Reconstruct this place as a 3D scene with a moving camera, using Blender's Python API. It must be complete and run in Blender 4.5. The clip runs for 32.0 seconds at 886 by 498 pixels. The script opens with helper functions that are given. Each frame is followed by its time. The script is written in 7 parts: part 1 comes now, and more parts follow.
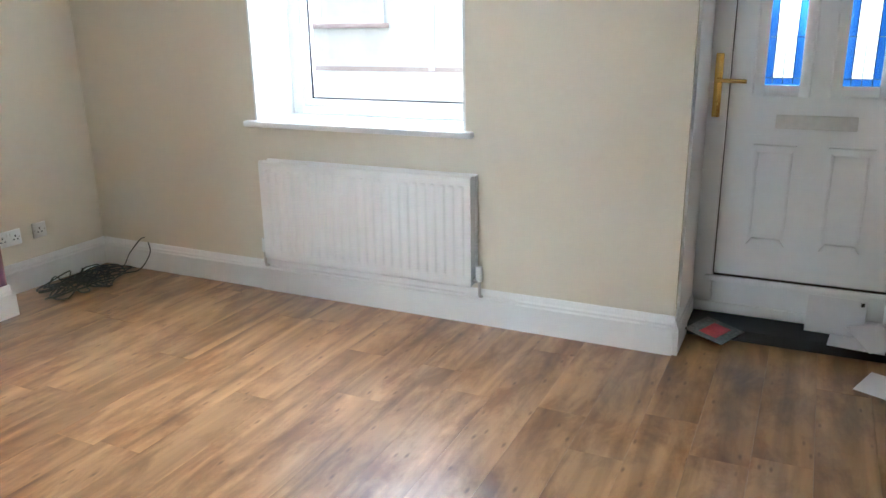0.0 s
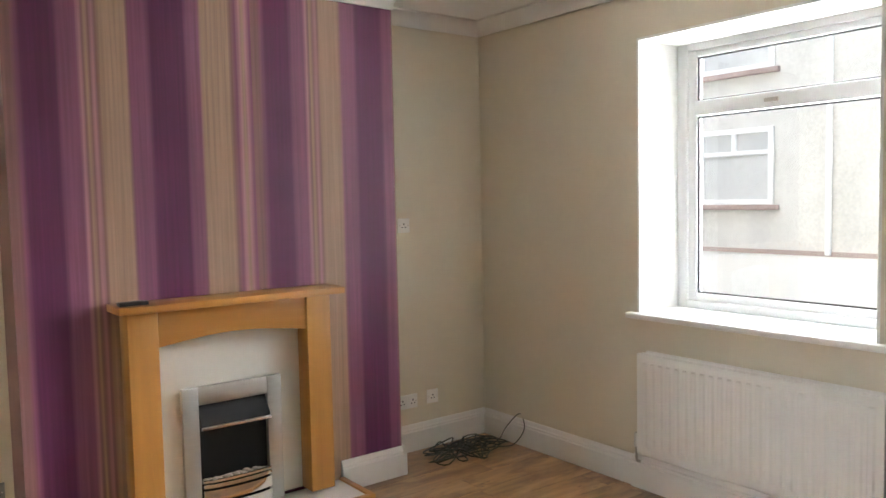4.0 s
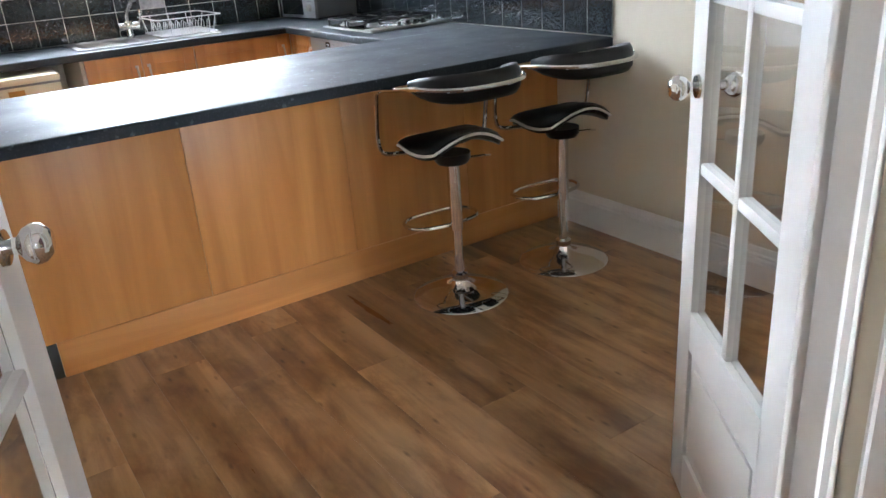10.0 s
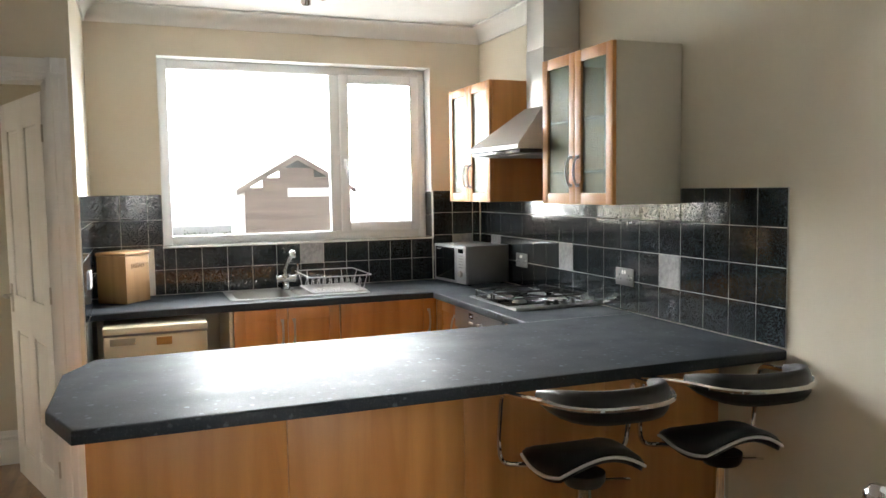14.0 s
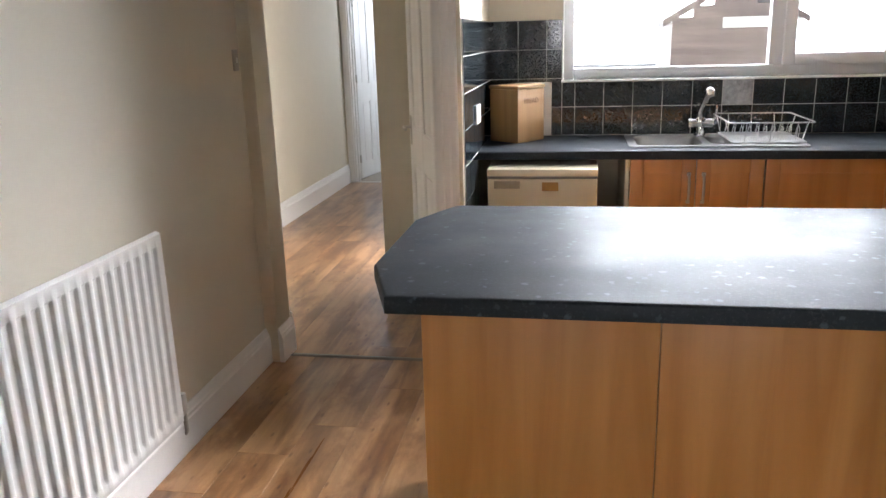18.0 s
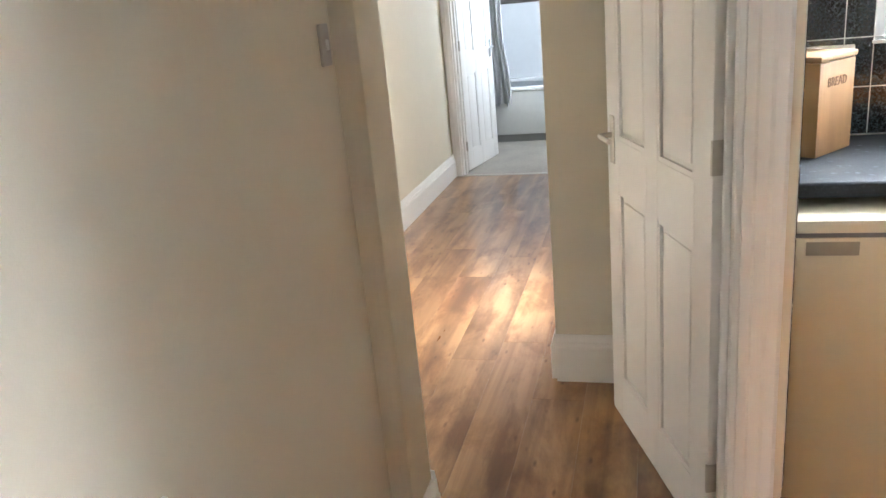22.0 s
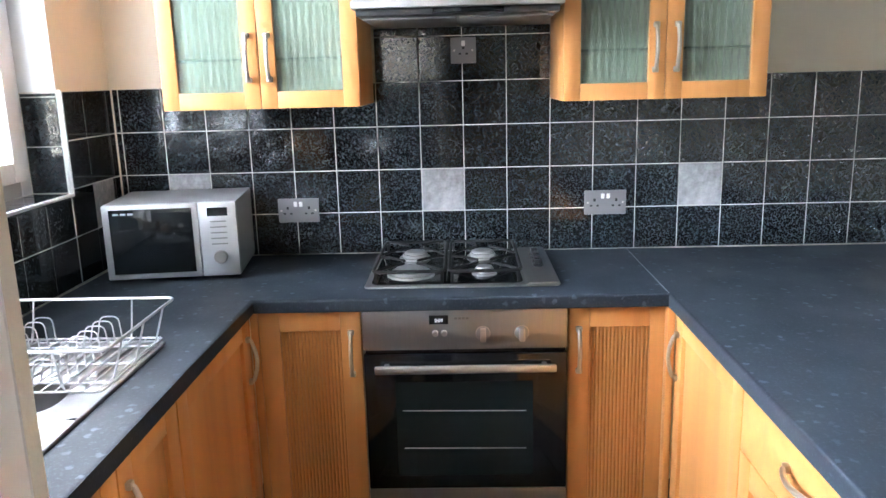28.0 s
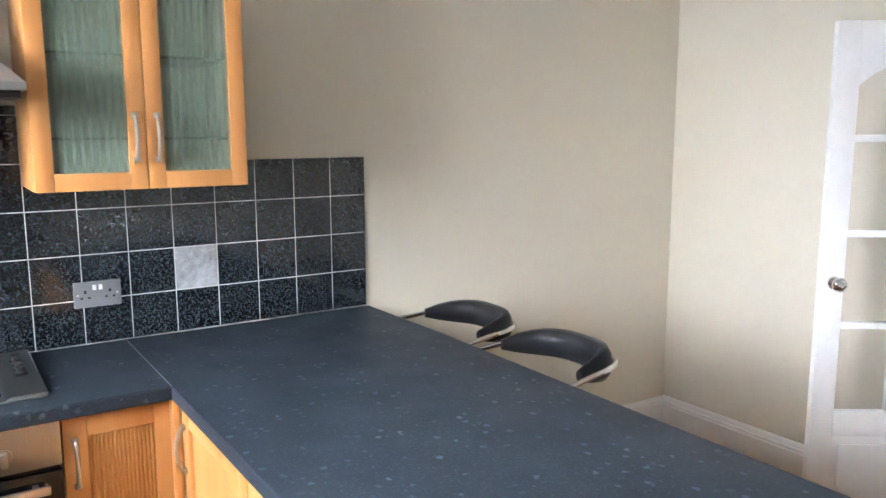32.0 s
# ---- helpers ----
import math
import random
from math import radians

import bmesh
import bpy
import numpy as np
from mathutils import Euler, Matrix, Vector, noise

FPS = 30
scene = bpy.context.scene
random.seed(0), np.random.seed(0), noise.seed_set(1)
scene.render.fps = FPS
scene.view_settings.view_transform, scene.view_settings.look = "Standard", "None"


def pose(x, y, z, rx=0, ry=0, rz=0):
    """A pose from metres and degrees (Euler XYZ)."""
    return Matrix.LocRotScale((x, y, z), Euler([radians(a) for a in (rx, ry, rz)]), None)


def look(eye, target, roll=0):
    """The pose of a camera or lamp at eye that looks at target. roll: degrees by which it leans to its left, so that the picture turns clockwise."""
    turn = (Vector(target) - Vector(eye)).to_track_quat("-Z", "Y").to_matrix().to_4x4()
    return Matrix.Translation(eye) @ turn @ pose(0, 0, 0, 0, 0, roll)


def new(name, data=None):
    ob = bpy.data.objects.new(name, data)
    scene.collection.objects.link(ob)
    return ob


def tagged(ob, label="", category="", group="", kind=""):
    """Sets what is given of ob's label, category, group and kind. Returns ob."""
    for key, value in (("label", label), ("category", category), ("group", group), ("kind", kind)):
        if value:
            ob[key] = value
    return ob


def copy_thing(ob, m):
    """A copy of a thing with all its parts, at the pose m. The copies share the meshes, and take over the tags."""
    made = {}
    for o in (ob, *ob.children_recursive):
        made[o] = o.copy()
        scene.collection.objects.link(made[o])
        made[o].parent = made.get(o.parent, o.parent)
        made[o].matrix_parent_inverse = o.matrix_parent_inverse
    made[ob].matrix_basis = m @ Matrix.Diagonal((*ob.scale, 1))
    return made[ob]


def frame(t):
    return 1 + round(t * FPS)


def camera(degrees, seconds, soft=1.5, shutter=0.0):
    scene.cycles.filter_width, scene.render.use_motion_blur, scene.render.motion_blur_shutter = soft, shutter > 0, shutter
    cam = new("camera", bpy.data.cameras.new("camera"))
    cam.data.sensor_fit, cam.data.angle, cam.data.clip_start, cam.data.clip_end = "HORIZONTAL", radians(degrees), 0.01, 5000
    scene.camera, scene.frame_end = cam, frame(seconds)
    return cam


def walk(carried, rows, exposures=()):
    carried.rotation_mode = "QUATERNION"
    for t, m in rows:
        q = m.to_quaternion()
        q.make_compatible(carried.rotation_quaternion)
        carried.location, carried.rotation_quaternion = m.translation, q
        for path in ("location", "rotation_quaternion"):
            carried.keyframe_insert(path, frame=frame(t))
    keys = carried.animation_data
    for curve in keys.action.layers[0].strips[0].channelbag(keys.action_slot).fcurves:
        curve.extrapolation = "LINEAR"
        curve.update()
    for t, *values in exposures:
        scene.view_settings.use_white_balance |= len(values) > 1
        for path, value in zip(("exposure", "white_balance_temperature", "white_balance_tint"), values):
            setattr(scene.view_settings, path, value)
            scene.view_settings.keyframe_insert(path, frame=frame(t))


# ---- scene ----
cam = camera(59.8, 32.0)
PATH = [
    (0, (0.117, 0.436, 1.432), (-0.716, 2.161, 0.857), -0.9),
    (0.5, (0.123, 0.42, 1.45), (-0.753, 2.144, 0.943), -0.4),
    (1, (0.12, 0.412, 1.462), (-0.824, 2.125, 1.045), 0.1),
    (1.5, (0.105, 0.41, 1.478), (-0.911, 2.103, 1.155), 0.4),
    (2, (0.082, 0.409, 1.508), (-1.033, 2.052, 1.267), 0.1),
    (2.5, (0.075, 0.436, 1.537), (-1.183, 1.979, 1.347), -0.7),
    (4.5, (0.02, 0.42, 1.552), (-1.638, 1.522, 1.358), -0.6),
    (5, (-0.048, 0.408, 1.536), (-1.768, 1.377, 1.217), -0.3),
    (5.5, (-0.15, 0.433, 1.518), (-1.964, 1.133, 1.048), -1.4),
    (6, (-0.313, 0.511, 1.489), (-2.207, 0.793, 0.91), -1.9),
    (6.5, (-0.481, 0.588, 1.47), (-2.39, 0.432, 0.894), -1.1),
    (7, (-0.676, 0.62, 1.446), (-2.535, 0.182, 0.852), -2.2),
    (7.5, (-0.933, 0.548, 1.43), (-2.742, -0.092, 0.866), -3.0),
    (8, (-1.102, 0.528, 1.444), (-2.687, -0.55, 0.876), -2.3),
    (8.5, (-1.279, 0.484, 1.426), (-2.518, -0.954, 0.796), -1.5),
    (9, (-1.337, 0.448, 1.384), (-2.405, -1.09, 0.683), -3.1),
    (9.5, (-1.352, 0.417, 1.367), (-2.376, -1.125, 0.612), -4.0),
    (10, (-1.35, 0.368, 1.377), (-2.352, -1.186, 0.616), -4.3),
    (10.5, (-1.347, 0.299, 1.393), (-2.315, -1.298, 0.678), -3.6),
    (11, (-1.436, 0.231, 1.421), (-2.314, -1.443, 0.768), -2.5),
    (11.5, (-1.527, 0.161, 1.443), (-2.334, -1.573, 0.858), -1.3),
    (12, (-1.561, 0.069, 1.456), (-2.385, -1.674, 0.922), -1.8),
    (12.5, (-1.587, 0.031, 1.476), (-2.422, -1.724, 1.0), -1.9),
    (13, (-1.629, 0.057, 1.493), (-2.408, -1.745, 1.109), -1.4),
    (13.5, (-1.625, 0.092, 1.511), (-2.372, -1.744, 1.239), -0.8),
    (14, (-1.63, 0.109, 1.52), (-2.366, -1.744, 1.365), -0.8),
    (14.5, (-1.648, 0.113, 1.527), (-2.373, -1.75, 1.477), -1.1),
    (16.5, (-1.694, -0.003, 1.466), (-2.311, -1.881, 1.164), -1.5),
    (17, (-1.735, -0.203, 1.44), (-2.175, -2.112, 1.038), -2.5),
    (17.5, (-1.78, -0.389, 1.434), (-1.927, -2.33, 0.975), -3.2),
    (18, (-1.844, -0.552, 1.436), (-1.512, -2.452, 0.907), -1.7),
    (18.5, (-1.891, -0.698, 1.422), (-1.188, -2.467, 0.809), -1.1),
    (19, (-1.859, -0.827, 1.404), (-1.001, -2.51, 0.749), -1.4),
    (19.5, (-1.718, -1.049, 1.413), (-0.799, -2.708, 0.778), -1.3),
    (20, (-1.599, -1.273, 1.395), (-0.6, -2.885, 0.76), -0.6),
    (21, (-1.309, -1.716, 1.411), (-0.247, -3.27, 0.736), -2.5),
    (21.5, (-1.169, -1.906, 1.433), (-0.301, -3.582, 0.771), -5.3),
    (22.5, (-1.058, -2.333, 1.444), (-0.953, -4.238, 0.844), -4.5),
    (23, (-0.99, -2.602, 1.434), (-1.312, -4.473, 0.806), -5.2),
    (23.5, (-1.002, -2.767, 1.443), (-1.649, -4.541, 0.782), -5.5),
    (24, (-1.087, -2.963, 1.432), (-1.995, -4.635, 0.813), -5.7),
    (24.5, (-1.123, -3.111, 1.435), (-2.323, -4.588, 0.82), -4.9),
    (25, (-1.117, -3.261, 1.425), (-2.619, -4.422, 0.799), -5.4),
    (25.5, (-1.13, -3.347, 1.42), (-2.802, -4.241, 0.784), -5.2),
    (26, (-1.225, -3.434, 1.426), (-3.008, -4.116, 0.828), -4.7),
    (26.5, (-1.274, -3.54, 1.441), (-3.127, -4.029, 0.87), -4.0),
    (28.5, (-1.123, -3.56, 1.556), (-3.09, -3.523, 1.197), -0.9),
    (29, (-1.152, -3.575, 1.589), (-3.132, -3.477, 1.325), -0.4),
    (29.5, (-1.141, -3.573, 1.6), (-3.126, -3.417, 1.409), 0.1),
    (30, (-1.086, -3.548, 1.601), (-3.062, -3.28, 1.451), -0.1),
    (30.5, (-1.091, -3.545, 1.614), (-3.02, -3.043, 1.455), 0.2),
    (31, (-1.104, -3.544, 1.635), (-2.959, -2.825, 1.426), 0.2),
    (31.5, (-1.114, -3.523, 1.623), (-2.889, -2.638, 1.366), -0.0),
    (32, (-1.129, -3.49, 1.611), (-2.774, -2.394, 1.307), -0.1),
]
SKY, SUN, FRONT, KITCHEN, FRONT_BOUNCE, KITCHEN_BOUNCE, GLOW = 0.13, 1.4, 50, 14, 180, 30, 56.0
STREET_FILL, FACADE_FILL, GARDEN_FILL, GARDEN_SKY_FILL = 118, 420, 75, 80
EXPOSURES = [(0.0, 1.0, 5300, 4), (1.0, 0.9, 5300, 3), (2.0, 0.55, 6000, 6), (2.5, 0.45, 6000, 7), (4.5, 0.5, 6200, 8), (5.0, 0.7, 6000, 7), (6.0, 0.8, 5300, 4), (7.0, 0.6, 5750, 7), (8.0, 0.6, 5450, 7), (9.0, 0.72, 5500, 8), (11.0, 0.9, 5700, 10), (12.0, 0.9, 5800, 10), (13.0, 0.75, 6100, 10), (14.5, 0.15, 6500, 8), (16.5, 0.15, 6800, 14), (18.0, 0.15, 6050, 13), (19.0, 0.35, 6200, 10), (21.0, 0.45, 5850, 10), (22.0, 0.9, 5900, 10), (23.0, 0.85, 5600, 9), (24.0, 0.78, 5750, 12), (26.0, 0.92, 6100, 12), (29.0, 0.92, 5350, 11), (30.0, 0.95, 5500, 14), (31.0, 1.05, 5550, 12), (32.0, 0.85, 5700, 13)]
walk(cam, [(t, look(eye, target, roll)) for t, eye, target, roll in PATH], EXPOSURES)

# ---- light ----
world = bpy.data.worlds.new("world")
scene.world = world
world.use_nodes = True
wn = world.node_tree.nodes
sky = wn.new("ShaderNodeTexSky")
sky.sky_type = "NISHITA"
sky.sun_disc = False
sky.sun_elevation, sky.sun_rotation = radians(40), radians(272)
sky.dust_density = 4.0
wn["Background"].inputs["Strength"].default_value = SKY
world.node_tree.links.new(sky.outputs["Color"], wn["Background"].inputs["Color"])
sun = new("sun", bpy.data.lights.new("sun", "SUN"))
sun.data.energy, sun.data.angle, sun.data.color = SUN, radians(9), (1.0, 0.93, 0.84)
sun.matrix_world = look((-8, -6.0, 7.0), (0, -5.6, 0.3))


def window_or_fill_lamp(name, centre, towards, wide, high, watts, colour, spread=180):
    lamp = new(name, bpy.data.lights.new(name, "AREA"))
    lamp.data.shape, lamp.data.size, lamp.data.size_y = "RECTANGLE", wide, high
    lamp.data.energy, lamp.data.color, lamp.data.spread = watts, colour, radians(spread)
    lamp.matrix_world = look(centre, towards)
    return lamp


# lamps standing in for sky from above and bounce from ground at each opening
window_or_fill_lamp("front_window_sky", (-1.92, 4.78, 2.98), (-1.92, 3.78, 1.83), 1.5, 1.0, FRONT, (0.93, 0.97, 1.0), 110)
window_or_fill_lamp("front_window_bounce", (-1.92, 4.75, 0.25), (-1.92, 3.75, 1.35), 1.5, 1.0, FRONT_BOUNCE, (1.0, 0.97, 0.92), 100)
# two fill lamps added out of view in the street to brighten the room
window_or_fill_lamp("front_window_street", (-0.95, 7.6, 2.7), (-1.95, 4.0, 1.6), 2.3, 3.6, STREET_FILL * 0.75, (1.0, 0.98, 0.95), 50)
window_or_fill_lamp("front_window_street", (-6.2, 7.4, 1.9), (-1.95, 4.0, 1.6), 2.2, 3.0, STREET_FILL * 2.15, (1.0, 0.98, 0.95), 45)
# unseen lamp added above the street to whiten the house opposite
window_or_fill_lamp("street_sky", (-4.5, 5.6, 9.0), (-4.5, 10.0, 1.6), 16, 4, FACADE_FILL, (0.95, 0.98, 1.0))
window_or_fill_lamp("front_door_daylight", (0.12, 4.26, 1.45), (0.12, 0, 1.0), 0.6, 0.95, 1.7, (0.85, 0.94, 1.0))
window_or_fill_lamp("kitchen_window_sky", (-2.63, -5.66, 2.55), (-2.63, -4.66, 1.4), 1.9, 1.2, KITCHEN, (0.95, 0.98, 1.0), 110)
window_or_fill_lamp("kitchen_window_bounce", (-2.63, -5.65, 0.45), (-2.63, -4.65, 1.55), 1.9, 1.0, KITCHEN_BOUNCE, (1.0, 0.97, 0.92), 100)
# fill lamp added beside the garden, out of view, for the party wall
window_or_fill_lamp("kitchen_window_garden", (-1.3, -8.5, 2.4), (-2.3, -4.9, 1.7), 0.6, 3.6, GARDEN_FILL, (1.0, 0.98, 0.95), 110)
# second fill lamp added high in the garden to lift floor and radiator
window_or_fill_lamp("kitchen_window_sky", (-5.5, -7.9, 4.15), (-2.6, -4.8, 1.75), 2.0, 2.0, GARDEN_SKY_FILL, (1.0, 0.98, 0.95), 40)
window_or_fill_lamp("hall_door_daylight", (-0.98, -5.6, 1.3), (2, -5.6, 0.6), 0.75, 1.5, 16, (1.0, 0.96, 0.9))
# fill lamp added inside the bathroom, which has no window
window_or_fill_lamp("bathroom_daylight", (-0.72, -9.3, 1.7), (1.0, -9.2, 1.1), 0.6, 0.8, 26, (0.9, 0.96, 1.0))


# ---- materials ----
def material(name, colour, rough=0.5, metal=0.0, vary=0.06, scale=8.0, bump=0.0, bump_scale=120.0, coat=0.0, stretch=(1, 1, 1), spec=0.5):
    """A surface with two scales of colour variation, and fine relief."""
    m = bpy.data.materials.new(name)
    m.use_nodes = True
    n, l = m.node_tree.nodes, m.node_tree.links
    b = n["Principled BSDF"]
    b.inputs["Roughness"].default_value, b.inputs["Metallic"].default_value = rough, metal
    b.inputs["Coat Weight"].default_value = coat
    b.inputs["Specular IOR Level"].default_value = spec
    co = n.new("ShaderNodeTexCoord")
    mp = n.new("ShaderNodeMapping")
    mp.inputs["Scale"].default_value = stretch
    l.new(co.outputs["Object"], mp.inputs["Vector"])
    big, fine = n.new("ShaderNodeTexNoise"), n.new("ShaderNodeTexNoise")
    big.inputs["Scale"].default_value, fine.inputs["Scale"].default_value = scale * 0.25, scale * 4
    big.inputs["Detail"].default_value, fine.inputs["Detail"].default_value = 3, 4
    add = n.new("ShaderNodeMath")
    add.operation = "ADD"
    ramp = n.new("ShaderNodeValToRGB")
    lo, hi = (tuple(max(0, c * (1 + k)) for c in colour) + (1,) for k in (-vary, vary))
    ramp.color_ramp.elements[0].position, ramp.color_ramp.elements[0].color = 0.3, lo
    ramp.color_ramp.elements[1].position, ramp.color_ramp.elements[1].color = 0.7, hi
    half = n.new("ShaderNodeMath")
    half.operation, half.inputs[1].default_value = "MULTIPLY", 0.5
    for t in (big, fine):
        l.new(mp.outputs["Vector"], t.inputs["Vector"])
    l.new(big.outputs["Fac"], add.inputs[0])
    l.new(fine.outputs["Fac"], add.inputs[1])
    l.new(add.outputs[0], half.inputs[0])
    l.new(half.outputs[0], ramp.inputs["Fac"])
    l.new(ramp.outputs["Color"], b.inputs["Base Color"])
    if bump:
        bt, bn = n.new("ShaderNodeTexNoise"), n.new("ShaderNodeBump")
        bt.inputs["Scale"].default_value, bt.inputs["Detail"].default_value = bump_scale, 3
        bn.inputs["Strength"].default_value, bn.inputs["Distance"].default_value = bump, 0.002
        l.new(mp.outputs["Vector"], bt.inputs["Vector"])
        l.new(bt.outputs["Fac"], bn.inputs["Height"])
        l.new(bn.outputs["Normal"], b.inputs["Normal"])
    return m


def wood(name, dark, light, rough=0.35, axis=2, grain=1.0, smoky=0.0, coat=0.0, per_object=False, soft=0.0):
    """Timber with its grain along an axis of the object; smoky: dark cloudy patches and knots."""
    m = bpy.data.materials.new(name)
    m.use_nodes = True
    n, l = m.node_tree.nodes, m.node_tree.links
    b = n["Principled BSDF"]
    b.inputs["Coat Weight"].default_value = coat
    b.inputs["Coat Roughness"].default_value = 0.25
    co, mp = n.new("ShaderNodeTexCoord"), n.new("ShaderNodeMapping")
    s = [14.0, 14.0, 14.0]
    s[axis] = 0.9
    mp.inputs["Scale"].default_value = s
    l.new(co.outputs["Object"], mp.inputs["Vector"])
    source = mp.outputs["Vector"]
    info = n.new("ShaderNodeObjectInfo")
    if per_object:
        shift = n.new("ShaderNodeVectorMath")
        shift.operation = "ADD"
        far = n.new("ShaderNodeMath")
        far.operation, far.inputs[1].default_value = "MULTIPLY", 87.0
        l.new(info.outputs["Random"], far.inputs[0])
        l.new(mp.outputs["Vector"], shift.inputs[0])
        l.new(far.outputs[0], shift.inputs[1])
        source = shift.outputs["Vector"]
    g = n.new("ShaderNodeTexNoise")
    g.inputs["Scale"].default_value, g.inputs["Detail"].default_value, g.inputs["Distortion"].default_value = grain, 6, 0.6
    l.new(source, g.inputs["Vector"])
    ramp = n.new("ShaderNodeValToRGB")
    ramp.color_ramp.elements[0].position, ramp.color_ramp.elements[0].color = 0.32 - soft, (*dark, 1)
    ramp.color_ramp.elements[1].position, ramp.color_ramp.elements[1].color = 0.68 + soft, (*light, 1)
    l.new(g.outputs["Fac"], ramp.inputs["Fac"])
    colour = ramp.outputs["Color"]
    if smoky:
        cloud, cm = n.new("ShaderNodeTexNoise"), n.new("ShaderNodeMapping")
        cs = [0.5, 0.5, 0.5]
        cs[axis] = 2.8
        cm.inputs["Scale"].default_value = cs
        l.new(source, cm.inputs["Vector"])
        l.new(cm.outputs["Vector"], cloud.inputs["Vector"])
        cloud.inputs["Scale"].default_value, cloud.inputs["Detail"].default_value, cloud.inputs["Distortion"].default_value = 1.0, 7, 0.35
        cloud.inputs["Roughness"].default_value = 0.62
        cr = n.new("ShaderNodeValToRGB")
        cr.color_ramp.elements[0].position, cr.color_ramp.elements[0].color = 0.37, (*(1 - smoky * c for c in (0.78, 0.95, 1.08)), 1)
        cr.color_ramp.elements[1].position, cr.color_ramp.elements[1].color = 0.57, (1, 1, 1, 1)
        l.new(cloud.outputs["Fac"], cr.inputs["Fac"])
        mix = n.new("ShaderNodeMix")
        mix.data_type, mix.blend_type = "RGBA", "MULTIPLY"
        mix.inputs["Factor"].default_value = 1.0
        l.new(colour, mix.inputs["A"])
        l.new(cr.outputs["Color"], mix.inputs["B"])
        colour = mix.outputs["Result"]
        knot, kr = n.new("ShaderNodeTexVoronoi"), n.new("ShaderNodeValToRGB")
        km = n.new("ShaderNodeMapping")
        ks = [0.28, 0.28, 0.28]
        ks[axis] = 1.5
        km.inputs["Scale"].default_value = ks
        l.new(source, km.inputs["Vector"])
        l.new(km.outputs["Vector"], knot.inputs["Vector"])
        kr.color_ramp.elements[0].position, kr.color_ramp.elements[0].color = 0.02, (0.32, 0.24, 0.18, 1)
        kr.color_ramp.elements[1].position, kr.color_ramp.elements[1].color = 0.16, (1, 1, 1, 1)
        l.new(knot.outputs["Distance"], kr.inputs["Fac"])
        mk = n.new("ShaderNodeMix")
        mk.data_type, mk.blend_type = "RGBA", "MULTIPLY"
        mk.inputs["Factor"].default_value = 0.85
        l.new(colour, mk.inputs["A"])
        l.new(kr.outputs["Color"], mk.inputs["B"])
        colour = mk.outputs["Result"]
    if per_object:
        tone = n.new("ShaderNodeHueSaturation")
        span = n.new("ShaderNodeMapRange")
        span.inputs["To Min"].default_value, span.inputs["To Max"].default_value = 0.9, 1.1
        l.new(info.outputs["Random"], span.inputs["Value"])
        l.new(span.outputs["Result"], tone.inputs["Value"])
        l.new(colour, tone.inputs["Color"])
        colour = tone.outputs["Color"]
    l.new(colour, b.inputs["Base Color"])
    rr = n.new("ShaderNodeMapRange")
    rr.inputs["To Min"].default_value, rr.inputs["To Max"].default_value = rough * 0.85, rough * 1.2
    l.new(g.outputs["Fac"], rr.inputs["Value"])
    l.new(rr.outputs["Result"], b.inputs["Roughness"])
    bn = n.new("ShaderNodeBump")
    bn.inputs["Strength"].default_value, bn.inputs["Distance"].default_value = 0.03, 0.001
    l.new(g.outputs["Fac"], bn.inputs["Height"])
    l.new(bn.outputs["Normal"], b.inputs["Normal"])
    return m


